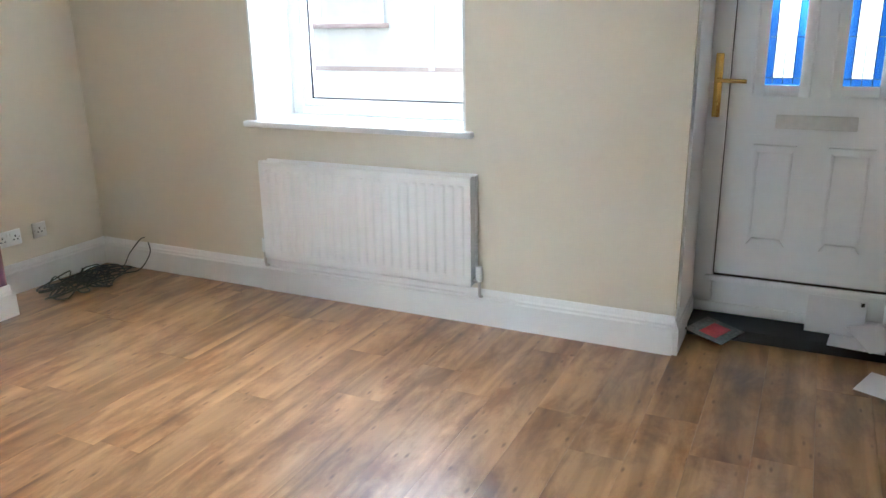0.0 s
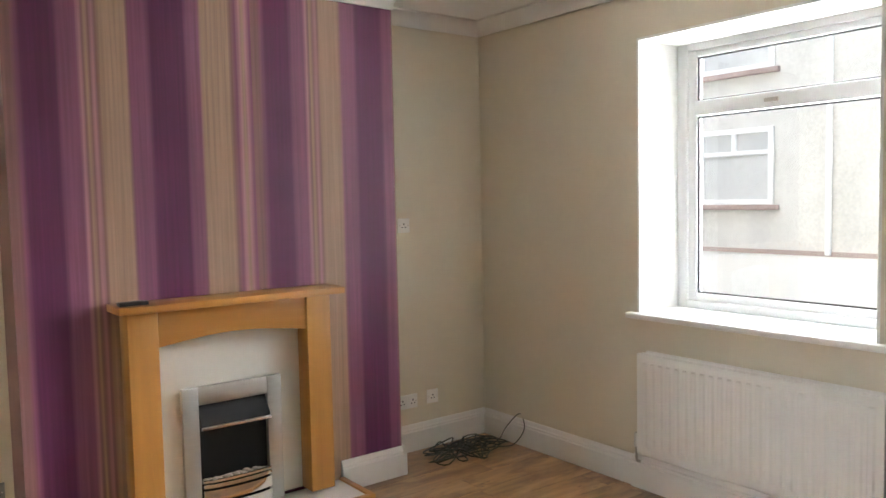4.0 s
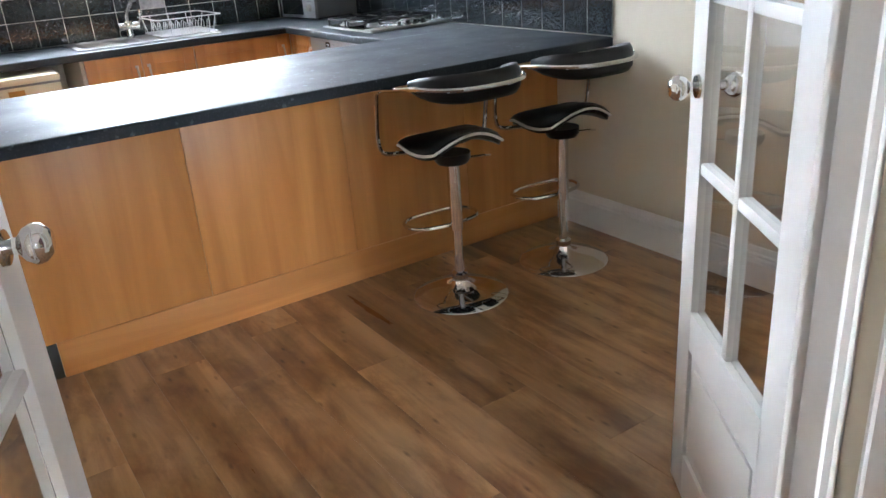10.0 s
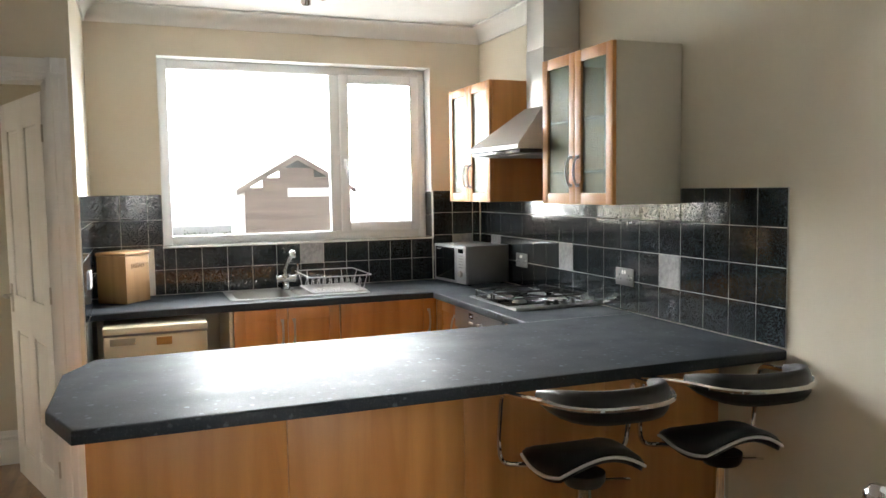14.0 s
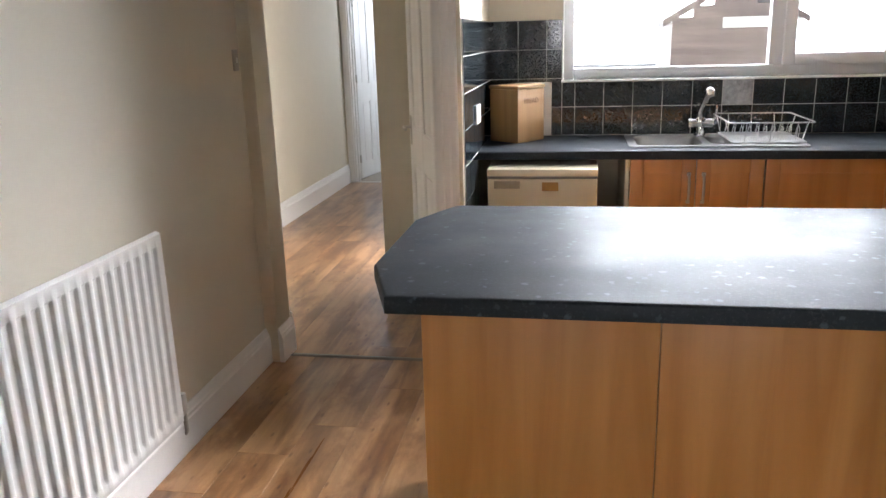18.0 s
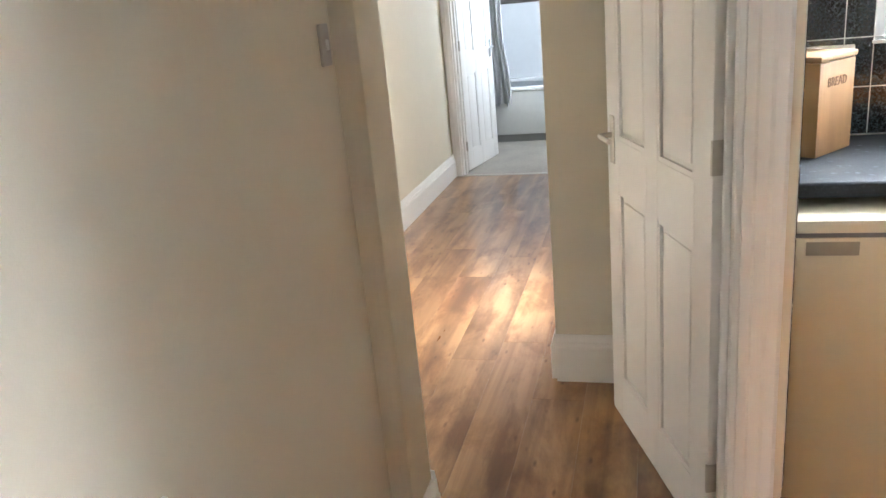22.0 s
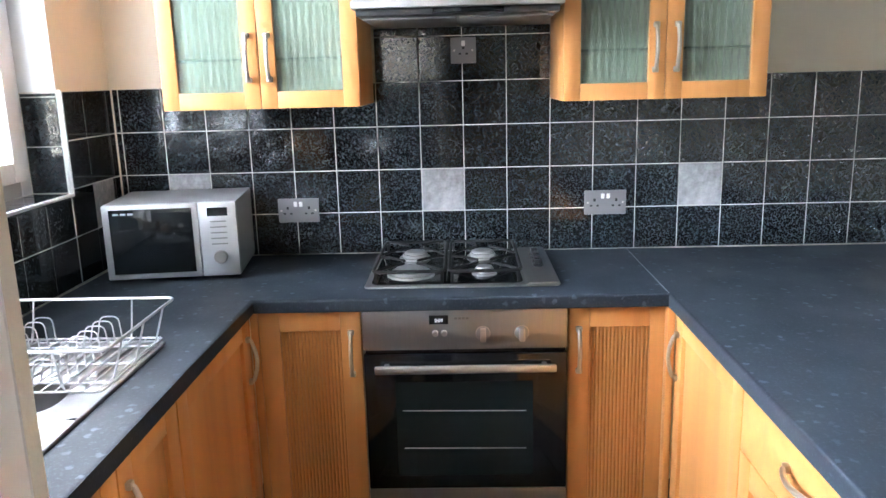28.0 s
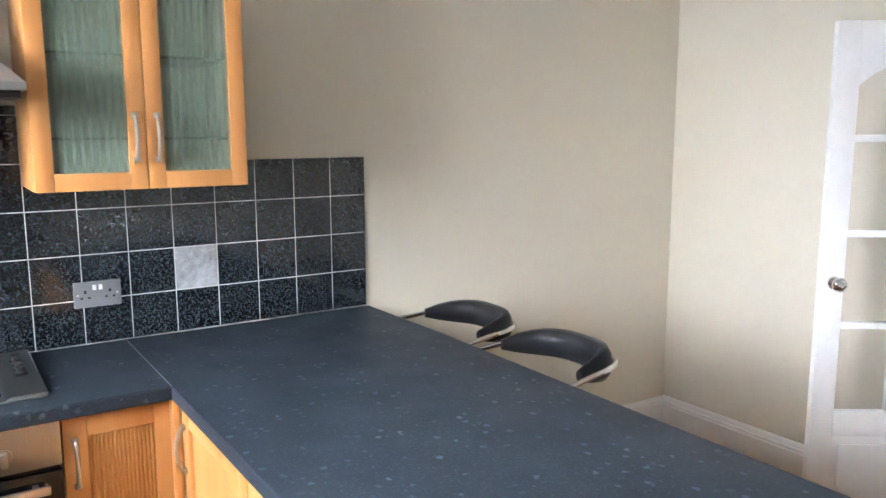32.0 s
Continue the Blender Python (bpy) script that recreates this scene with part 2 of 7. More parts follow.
def speckled(name, base, fleck, rough, lo=0.6, hi=0.7, scale=260.0, coat=0.0, per_object=False, cloud=0.0, chips=0.0):
    """Stone-like laminate or glaze: dark ground, pale flecks, faint clouds."""
    m = material(name, base, rough, vary=0.25, scale=30, coat=coat)
    n, l = m.node_tree.nodes, m.node_tree.links
    b = n["Principled BSDF"]
    under = b.inputs["Base Color"].links[0].from_socket
    co, v = n.new("ShaderNodeTexCoord"), n.new("ShaderNodeTexNoise")
    v.noise_dimensions = "4D"
    v.inputs["Scale"].default_value, v.inputs["Detail"].default_value, v.inputs["Roughness"].default_value = scale, 2, 0.6
    l.new(co.outputs["Object"], v.inputs["Vector"])
    if per_object:
        info, far = n.new("ShaderNodeObjectInfo"), n.new("ShaderNodeMath")
        far.operation, far.inputs[1].default_value = "MULTIPLY", 60
        l.new(info.outputs["Random"], far.inputs[0])
        l.new(far.outputs[0], v.inputs["W"])
    r = n.new("ShaderNodeValToRGB")
    r.color_ramp.elements[0].position, r.color_ramp.elements[0].color = lo, (0, 0, 0, 1)
    r.color_ramp.elements[1].position, r.color_ramp.elements[1].color = hi, (1, 1, 1, 1)
    l.new(v.outputs["Fac"], r.inputs["Fac"])
    mix = n.new("ShaderNodeMix")
    mix.data_type = "RGBA"
    l.new(r.outputs["Color"], mix.inputs["Factor"])
    l.new(under, mix.inputs["A"])
    mix.inputs["B"].default_value = (*fleck, 1)
    colour = mix.outputs["Result"]
    if chips:
        cell, cr, keep = n.new("ShaderNodeTexVoronoi"), n.new("ShaderNodeValToRGB"), n.new("ShaderNodeMath")
        cell.inputs["Scale"].default_value = chips
        warp, wv = n.new("ShaderNodeTexNoise"), n.new("ShaderNodeMix")
        warp.inputs["Scale"].default_value = chips * 2
        wv.data_type, wv.inputs["Factor"].default_value = "RGBA", 0.02
        l.new(co.outputs["Object"], warp.inputs["Vector"])
        l.new(co.outputs["Object"], wv.inputs["A"])
        l.new(warp.outputs["Color"], wv.inputs["B"])
        l.new(wv.outputs["Result"], cell.inputs["Vector"])
        cr.color_ramp.elements[0].position, cr.color_ramp.elements[0].color = 0.2, (1, 1, 1, 1)
        cr.color_ramp.elements[1].position, cr.color_ramp.elements[1].color = 0.32, (0, 0, 0, 1)
        l.new(cell.outputs["Distance"], cr.inputs["Fac"])
        some = n.new("ShaderNodeMapRange")
        some.inputs["From Min"].default_value, some.inputs["From Max"].default_value = 0.55, 1.0
        l.new(cell.outputs["Color"], some.inputs["Value"])
        keep.operation = "MULTIPLY"
        l.new(cr.outputs["Color"], keep.inputs[0])
        l.new(some.outputs["Result"], keep.inputs[1])
        chip = n.new("ShaderNodeMix")
        chip.data_type = "RGBA"
        l.new(keep.outputs[0], chip.inputs["Factor"])
        l.new(colour, chip.inputs["A"])
        chip.inputs["B"].default_value = (*(3.6 * c for c in fleck), 1)
        colour = chip.outputs["Result"]
    l.new(colour, b.inputs["Base Color"])
    if cloud:
        c, cr = n.new("ShaderNodeTexNoise"), n.new("ShaderNodeMapRange")
        c.inputs["Scale"].default_value, c.inputs["Detail"].default_value = 5, 4
        l.new(co.outputs["Object"], c.inputs["Vector"])
        cr.inputs["To Min"].default_value, cr.inputs["To Max"].default_value = rough * (1 - cloud), rough * (1 + cloud)
        l.new(c.outputs["Fac"], cr.inputs["Value"])
        l.new(cr.outputs["Result"], b.inputs["Roughness"])
    return m


def glass(name, colour=(1, 1, 1), rough=0.0, alpha=None):
    m = bpy.data.materials.new(name)
    m.use_nodes = True
    b = m.node_tree.nodes["Principled BSDF"]
    b.inputs["Base Color"].default_value = (*colour, 1)
    b.inputs["Roughness"].default_value, b.inputs["Transmission Weight"].default_value, b.inputs["IOR"].default_value = rough, 1.0, 1.45
    if alpha is not None:
        b.inputs["Alpha"].default_value, b.inputs["Transmission Weight"].default_value = alpha, 0.0
    return m


CREAM = material("cream_wall_paint", (0.70, 0.64, 0.52), 0.65, vary=0.02, scale=3, bump=0.15, bump_scale=260)
WHITE = material("white_gloss_paint", (0.85, 0.84, 0.82), 0.32, vary=0.015, scale=5, bump=0.04, bump_scale=60)
CEIL = material("white_ceiling_paint", (0.8, 0.79, 0.76), 0.85, vary=0.03, scale=3, bump=0.15)
UPVC = material("white_upvc", (0.86, 0.87, 0.88), 0.28, vary=0.02, scale=5)
LAMINATE = wood("oak_laminate", (0.205, 0.10, 0.041), (0.49, 0.285, 0.135), 0.29, axis=1, grain=0.85, smoky=0.62, coat=0.45, per_object=True, soft=0.02)
BEECH = wood("beech_cabinet", (0.42, 0.175, 0.045), (0.57, 0.265, 0.08), 0.38, axis=2, grain=0.8)
BEECH_X = wood("beech_cabinet_level_grain", (0.42, 0.175, 0.045), (0.57, 0.265, 0.08), 0.38, axis=0, grain=0.8)
BEECH_Y = wood("beech_cabinet_cross_grain", (0.42, 0.175, 0.045), (0.57, 0.265, 0.08), 0.38, axis=1, grain=0.8)
OAK = wood("honey_oak_surround", (0.34, 0.155, 0.035), (0.48, 0.235, 0.06), 0.36, axis=2, grain=0.8)
OAK_Y = wood("honey_oak_mantel", (0.34, 0.155, 0.035), (0.48, 0.235, 0.06), 0.36, axis=1, grain=0.8)
WORKTOP = speckled("dark_speckled_worktop", (0.015, 0.020, 0.026), (0.027, 0.034, 0.041), 0.5, 0.55, 0.65, 130, chips=36, cloud=0.3)
WORKTOP.node_tree.nodes["Principled BSDF"].inputs["Specular IOR Level"].default_value = 0.19
TILE = speckled("black_granite_tile", (0.006, 0.008, 0.010), (0.060, 0.074, 0.082), 0.10, 0.48, 0.68, 150, coat=0.3, per_object=True)
GROUT = material("pale_grout", (0.55, 0.54, 0.5), 0.8, vary=0.1, scale=40)
SLATE = material("dark_floor_tile", (0.035, 0.032, 0.034), 0.5, vary=0.25, scale=12, bump=0.2)
STEEL = material("brushed_steel", (0.34, 0.34, 0.335), 0.36, 1.0, vary=0.05, scale=30, stretch=(1, 20, 1))
SINK_STEEL = material("satin_sink_steel", (0.42, 0.415, 0.405), 0.3, 1.0, vary=0.05, scale=30, stretch=(1, 12, 1))
CHROME = material("chrome", (0.75, 0.75, 0.76), 0.08, 1.0, vary=0.02, scale=5)
NICKEL = material("satin_nickel", (0.55, 0.52, 0.48), 0.32, 1.0, vary=0.04)
BRASS = material("polished_brass", (0.70, 0.48, 0.16), 0.2, 1.0, vary=0.06)
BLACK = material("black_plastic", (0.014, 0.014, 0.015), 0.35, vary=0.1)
LEATHER = material("black_leather", (0.008, 0.008, 0.009), 0.4, vary=0.2, scale=30, bump=0.15, bump_scale=300, spec=0.35)
PIPING = material("white_piping", (0.78, 0.77, 0.75), 0.4, vary=0.04)
BLACK_GLASS = material("black_oven_glass", (0.005, 0.006, 0.007), 0.08, vary=0.05, spec=0.35)
CREAM_ENAMEL = material("cream_enamel", (0.72, 0.66, 0.5), 0.35, vary=0.04, scale=4)
WHITE_PLASTIC = material("white_plastic", (0.78, 0.78, 0.75), 0.4, vary=0.03)
GREY_PLASTIC = material("grey_plastic", (0.2, 0.2, 0.2), 0.4, vary=0.05)
GLASS = glass("clear_glass")
REVEAL = material("white_window_reveal", (0.8, 0.8, 0.78), 0.55, vary=0.03, scale=4, bump=0.1)
MARBLE = material("white_fire_surround_panel", (0.78, 0.77, 0.72), 0.3, vary=0.03, scale=6)


# ---- building blocks ----
class Mesh:
    """Gathers rounded boxes, tubes and prisms into one mesh."""

    def __init__(self):
        self.bm = bmesh.new()

    def box(self, x0, x1, y0, y1, z0, z1, r=0.0, seg=2, m=None):
        v = [self.bm.verts.new((x, y, z)) for x in sorted((x0, x1)) for y in sorted((y0, y1)) for z in sorted((z0, z1))]
        f = [self.bm.faces.new([v[i] for i in q]) for q in ((0, 1, 3, 2), (4, 6, 7, 5), (0, 4, 5, 1), (2, 3, 7, 6), (0, 2, 6, 4), (1, 5, 7, 3))]
        if m is not None:
            bmesh.ops.transform(self.bm, matrix=m, verts=v)
        if r:
            edges = list({e for q in f for e in q.edges})
            bmesh.ops.bevel(self.bm, geom=edges, offset=r, segments=seg, profile=0.5, affect="EDGES")
        return self

    def prism(self, outline, lo, hi, axis="z", r=0.0):
        """An outline, as pairs, drawn out along an axis: z takes (x, y), y takes (x, z), x takes (y, z)."""
        put = {"z": lambda a, b, c: (a, b, c), "y": lambda a, b, c: (a, c, b), "x": lambda a, b, c: (c, a, b)}[axis]
        low, high = ([self.bm.verts.new(put(a, b, c)) for a, b in outline] for c in (lo, hi))
        n = len(outline)
        f = [self.bm.faces.new(low[::-1]), self.bm.faces.new(high)]
        f += [self.bm.faces.new((low[i], low[(i + 1) % n], high[(i + 1) % n], high[i])) for i in range(n)]
        bmesh.ops.recalc_face_normals(self.bm, faces=f)
        if r:
            edges = list({e for q in f[:2] for e in q.edges})
            bmesh.ops.bevel(self.bm, geom=edges, offset=r, segments=2, profile=0.5, affect="EDGES")
        return self

    def spin(self, profile, centre=(0, 0, 0), seg=32, m=None):
        """A turned shape: pairs of radius and height about the upright through centre."""
        rings = []
        for radius, h in profile:
            if radius < 1e-5:
                rings.append([self.bm.verts.new((0, 0, h))])
            else:
                rings.append([self.bm.verts.new((radius * math.cos(a), radius * math.sin(a), h)) for a in (2 * math.pi * i / seg for i in range(seg))])
        for a, b in zip(rings, rings[1:]):
            for i in range(seg):
                j = (i + 1) % seg
                q = [a[i % len(a)], a[j % len(a)], b[j % len(b)], b[i % len(b)]]
                q = list(dict.fromkeys(q))
                if len(q) > 2:
                    self.bm.faces.new(q)
        for ring, flip in ((rings[0], True), (rings[-1], False)):
            if len(ring) > 2:
                self.bm.faces.new(ring[::-1] if flip else ring)
        t = Matrix.Translation(centre) if m is None else m
        bmesh.ops.transform(self.bm, matrix=t, verts=[v for r in rings for v in r])
        return self

    def tube(self, points, radius, seg=10, closed=False):
        """A round bar along points."""
        p = [Vector(q) for q in points]
        n, rings, normal = len(p), [], None
        for i in range(n):
            a, b = (p[(i - 1) % n], p[(i + 1) % n]) if closed else (p[max(i - 1, 0)], p[min(i + 1, n - 1)])
            d = (b - a).normalized()
            if normal is None:
                normal = d.orthogonal().normalized()
            normal = (normal - d * normal.dot(d)).normalized()
            side = d.cross(normal)
            rings.append([self.bm.verts.new(p[i] + radius * (math.cos(t) * normal + math.sin(t) * side)) for t in (2 * math.pi * k / seg for k in range(seg))])
        pairs = list(zip(rings, rings[1:])) + ([(rings[-1], rings[0])] if closed else [])
        for a, b in pairs:
            for k in range(seg):
                self.bm.faces.new((a[k], a[(k + 1) % seg], b[(k + 1) % seg], b[k]))
        if not closed:
            self.bm.faces.new(rings[0][::-1])
            self.bm.faces.new(rings[-1])
        return self

    def slab(self, polys, z0, z1, r=0.0):
        """Flat pieces that share their edges, given thickness, with rounded rims."""
        at, top = {}, []
        for poly in polys:
            vs = []
            for x, y in poly:
                key = (round(x, 4), round(y, 4))
                if key not in at:
                    at[key] = self.bm.verts.new((x, y, z1))
                vs.append(at[key])
            top.append(self.bm.faces.new(vs))
        bmesh.ops.recalc_face_normals(self.bm, faces=top)
        rim = [e for f in top for e in f.edges if len(e.link_faces) == 1]
        out = bmesh.ops.extrude_edge_only(self.bm, edges=rim)
        low = {v for v in out["geom"] if isinstance(v, bmesh.types.BMVert)}
        for v in low:
            v.co.z = z0
        if r:
            bmesh.ops.bevel(self.bm, geom=rim, offset=r, segments=3, profile=0.5, affect="EDGES")
        return self

    def done(self, name, mat, parent=None, label="", smooth=True, angle=40):
        bmesh.ops.recalc_face_normals(self.bm, faces=self.bm.faces)
        data = bpy.data.meshes.new(name)
        self.bm.to_mesh(data)
        self.bm.free()
        data.materials.append(mat)
        if smooth:
            data.shade_smooth()
            data.set_sharp_from_angle(angle=radians(angle))
        ob = new(name, data)
        if parent is not None:
            ob.parent = parent
        if label:
            ob["label"] = label
        return ob


def thing(name, m, label, category, group=""):
    """An Empty at a thing's base, to hold its parts."""
    ob = new(name)
    ob.empty_display_size = 0.1
    ob.matrix_basis = m
    return tagged(ob, label, category, group)


def structure(mesh, name, mat, label, category, **kw):
    return tagged(mesh.done(name, mat, **kw), label, category, kind="structure")


def bent(points, radius=0.03, steps=5):
    """A run of points with its corners rounded."""
    p = [Vector(q) for q in points]
    out = [p[0]]
    for a, b, c in zip(p, p[1:], p[2:]):
        u, w = (a - b), (c - b)
        d = min(radius, u.length / 2, w.length / 2)
        u, w = b + u.normalized() * d, b + w.normalized() * d
        out += [(1 - t) ** 2 * u + 2 * t * (1 - t) * b + t * t * w for t in (i / steps for i in range(steps + 1))]
    return out + [p[-1]]


def smooth_path(points, steps=6):
    """A soft curve through points."""
    p = [Vector(q) for q in points]
    out = []
    for i in range(len(p) - 1):
        a, b, c, d = p[max(i - 1, 0)], p[i], p[i + 1], p[min(i + 2, len(p) - 1)]
        for k in range(steps):
            t = k / steps
            out.append(0.5 * (2 * b + (c - a) * t + (2 * a - 5 * b + 4 * c - d) * t * t + (3 * b - a - 3 * c + d) * t ** 3))
    return out + [p[-1]]


# ---- plan ----
XL, XK = -3.79, -3.858  # party wall: living room, kitchen
YF, YD0, YD1 = 3.68, -0.03, -0.21  # front wall; dividing wall, both faces
YB, XR = -4.78, -0.45  # back wall of the kitchen; its radiator wall
YH0, YH1 = -3.70, -3.86  # wall to the hall, both faces
XE = 1.3  # far side of the living room
HL, HK = 2.66, 2.6  # ceilings
OX0, OX1, OZ = -2.42, -1.14, 2.04  # opening between the rooms
WX0, WX1, WZ0, WZ1 = -2.53, -1.325, 0.93, 2.35  # front window
KX0, KX1, KZ0, KZ1 = -3.495, -1.775, 1.195, 2.33  # kitchen window
TOP = 0.91


# ---- setting: walls, openings, ceilings ----
def wall_with_hole(name, axis, at, thick, a0, a1, z1, holes, mat, label):
    """A wall across an axis ('x' or 'y') from at to at + thick; holes: (a0, a1, z0, z1)."""
    w = Mesh()
    cuts = sorted({a0, a1, *(h[0] for h in holes), *(h[1] for h in holes)})
    for p, q in zip(cuts, cuts[1:]):
        mid = (p + q) / 2
        spans, low = [], 0.0
        for h in sorted((h for h in holes if h[0] < mid < h[1]), key=lambda h: h[2]):
            spans.append((low, h[2]))
            low = h[3]
        spans.append((low, z1))
        for s, e in spans:
            if e - s > 0.001:
                w.box(p, q, at, at + thick, s, e) if axis == "y" else w.box(at, at + thick, p, q, s, e)
    bmesh.ops.remove_doubles(w.bm, verts=w.bm.verts, dist=0.0002)
    inner = [f for f in w.bm.faces if any(g is not f and set(g.verts) == set(f.verts) for g in f.verts[0].link_faces)]
    bmesh.ops.delete(w.bm, geom=inner, context="FACES")
    return structure(w, name, mat, label, "wall", smooth=False)


structure(Mesh().box(XL - 0.2, XE + 0.1, -0.1, 4.3, -0.12, -0.012), "floor_living_room", LAMINATE, "oak laminate floor of the living room", "floor")
structure(Mesh().box(XK - 0.2, XR + 0.1, -4.9, -0.1, -0.12, -0.012), "floor_kitchen", SLATE, "dark tiled floor of the kitchen", "floor")
structure(Mesh().box(-1.45, 0.8, -8.27, -4.9, -0.12, -0.012).box(-0.35, 0.8, -4.9, -3.78, -0.12, -0.013), "floor_hall", LAMINATE, "oak laminate floor of the rear hall", "floor")
structure(Mesh().box(-0.75, 1.6, -10.6, -8.27, -0.12, -0.004), "floor_bathroom", material("grey_stone_vinyl", (0.32, 0.29, 0.25), 0.5, vary=0.25, scale=14), "grey stone-pattern bathroom floor", "floor")

wall_with_hole("wall_front", "y", YF, 0.5, XL - 0.2, XE + 0.1, HL, [(WX0, WX1, WZ0, WZ1), (-0.335, 0.585, 0.0, 2.2)], CREAM, "cream painted front wall with window and front door")
wall_with_hole("wall_party_living", "x", XL - 0.2, 0.2, YD0, YF, HL, [], CREAM, "cream painted party wall of the living room")
wall_with_hole("wall_party_kitchen", "x", XK - 0.2, 0.2, YB - 0.3, YD0, HL, [], CREAM, "cream painted kitchen party wall")
wall_with_hole("wall_dividing", "y", YD1, YD0 - YD1, XK, XE, HL, [(OX0, OX1, 0.0, OZ)], CREAM, "cream painted wall with a double doorway")
wall_with_hole("wall_living_far", "x", XE, 0.1, YD1, YF, HL, [], CREAM, "cream painted side wall of the living room")
wall_with_hole("wall_radiator", "x", XR, 0.1, YH1, YD1, HL, [], CREAM, "cream painted kitchen side wall behind the radiator")
wall_with_hole("wall_kitchen_back", "y", YB - 0.28, 0.28, XK, -1.25, HL, [(KX0, KX1, KZ0, KZ1)], CREAM, "cream painted kitchen back wall with a wide window")
wall_with_hole("wall_hall_doorway", "y", YH1, YH0 - YH1, -1.39, XR, HL, [(-1.30, -0.485, 0.0, 2.04)], CREAM, "cream painted wall with the hall doorway")
wall_with_hole("wall_kitchen_stub", "x", -1.39, 0.085, YB, YH1, HL, [], CREAM, "cream painted short wall beside the fridge")
wall_with_hole("wall_hall_left", "x", 0.48, 0.1, -8.3, YH1, 2.5, [], CREAM, "cream painted long wall of the hall")
wall_with_hole("wall_hall_near", "y", YH1 - 0.1, 0.1, XR + 0.1, 0.58, 2.5, [], CREAM, "cream painted near wall of the hall")
wall_with_hole("wall_hall_return", "y", -4.92, 0.14, -1.305, -0.76, 2.5, [], CREAM, "cream painted return of the hall wall")
wall_with_hole("wall_hall_right", "x", -0.9, 0.14, -8.3, -4.92, 2.5, [(-6.02, -5.22, 0.0, 2.05)], CREAM, "cream painted hall wall with the back doorway")
wall_with_hole("wall_hall_end", "y", -8.42, 0.14, -0.9, 1.7, 2.5, [(-0.36, 0.42, 0.0, 2.03)], CREAM, "cream painted hall end wall with the bathroom doorway")
TILE_WHITE = material("white_bathroom_tile", (0.74, 0.77, 0.8), 0.2, vary=0.03, scale=4)
wall_with_hole("wall_bathroom_back", "y", -10.7, 0.1, -0.9, 1.7, 2.5, [], TILE_WHITE, "white tiled bathroom back wall")
wall_with_hole("wall_bathroom_left", "x", 1.6, 0.1, -10.6, -8.42, 2.5, [], TILE_WHITE, "white tiled bathroom side wall")
wall_with_hole("wall_bathroom_right", "x", -0.9, 0.1, -10.6, -8.42, 2.5, [], TILE_WHITE, "white tiled bathroom wall")

structure(Mesh().box(XL - 0.2, XE + 0.1, YD1, YF + 0.5, HL, HL + 0.1), "ceiling_living_room", CEIL, "white painted living room ceiling", "ceiling")
structure(Mesh().box(XK - 0.2, XR + 0.1, YB - 0.28, YD1, HK, HK + 0.16), "ceiling_kitchen", CEIL, "white painted kitchen ceiling", "ceiling")
structure(Mesh().box(-1.45, 1.7, -10.7, YB - 0.28, 2.5, 2.6).box(XR + 0.1, 1.7, YB - 0.28, YH1 + 0.1, 2.5, 2.6).box(-1.305, XR + 0.1, YB - 0.28, YH1, 2.5, 2.58), "ceiling_hall", CEIL, "white painted hall ceiling", "ceiling")

# chimney breast with striped wallpaper
CX, CY0, CY1 = -3.49, 0.93, 2.81


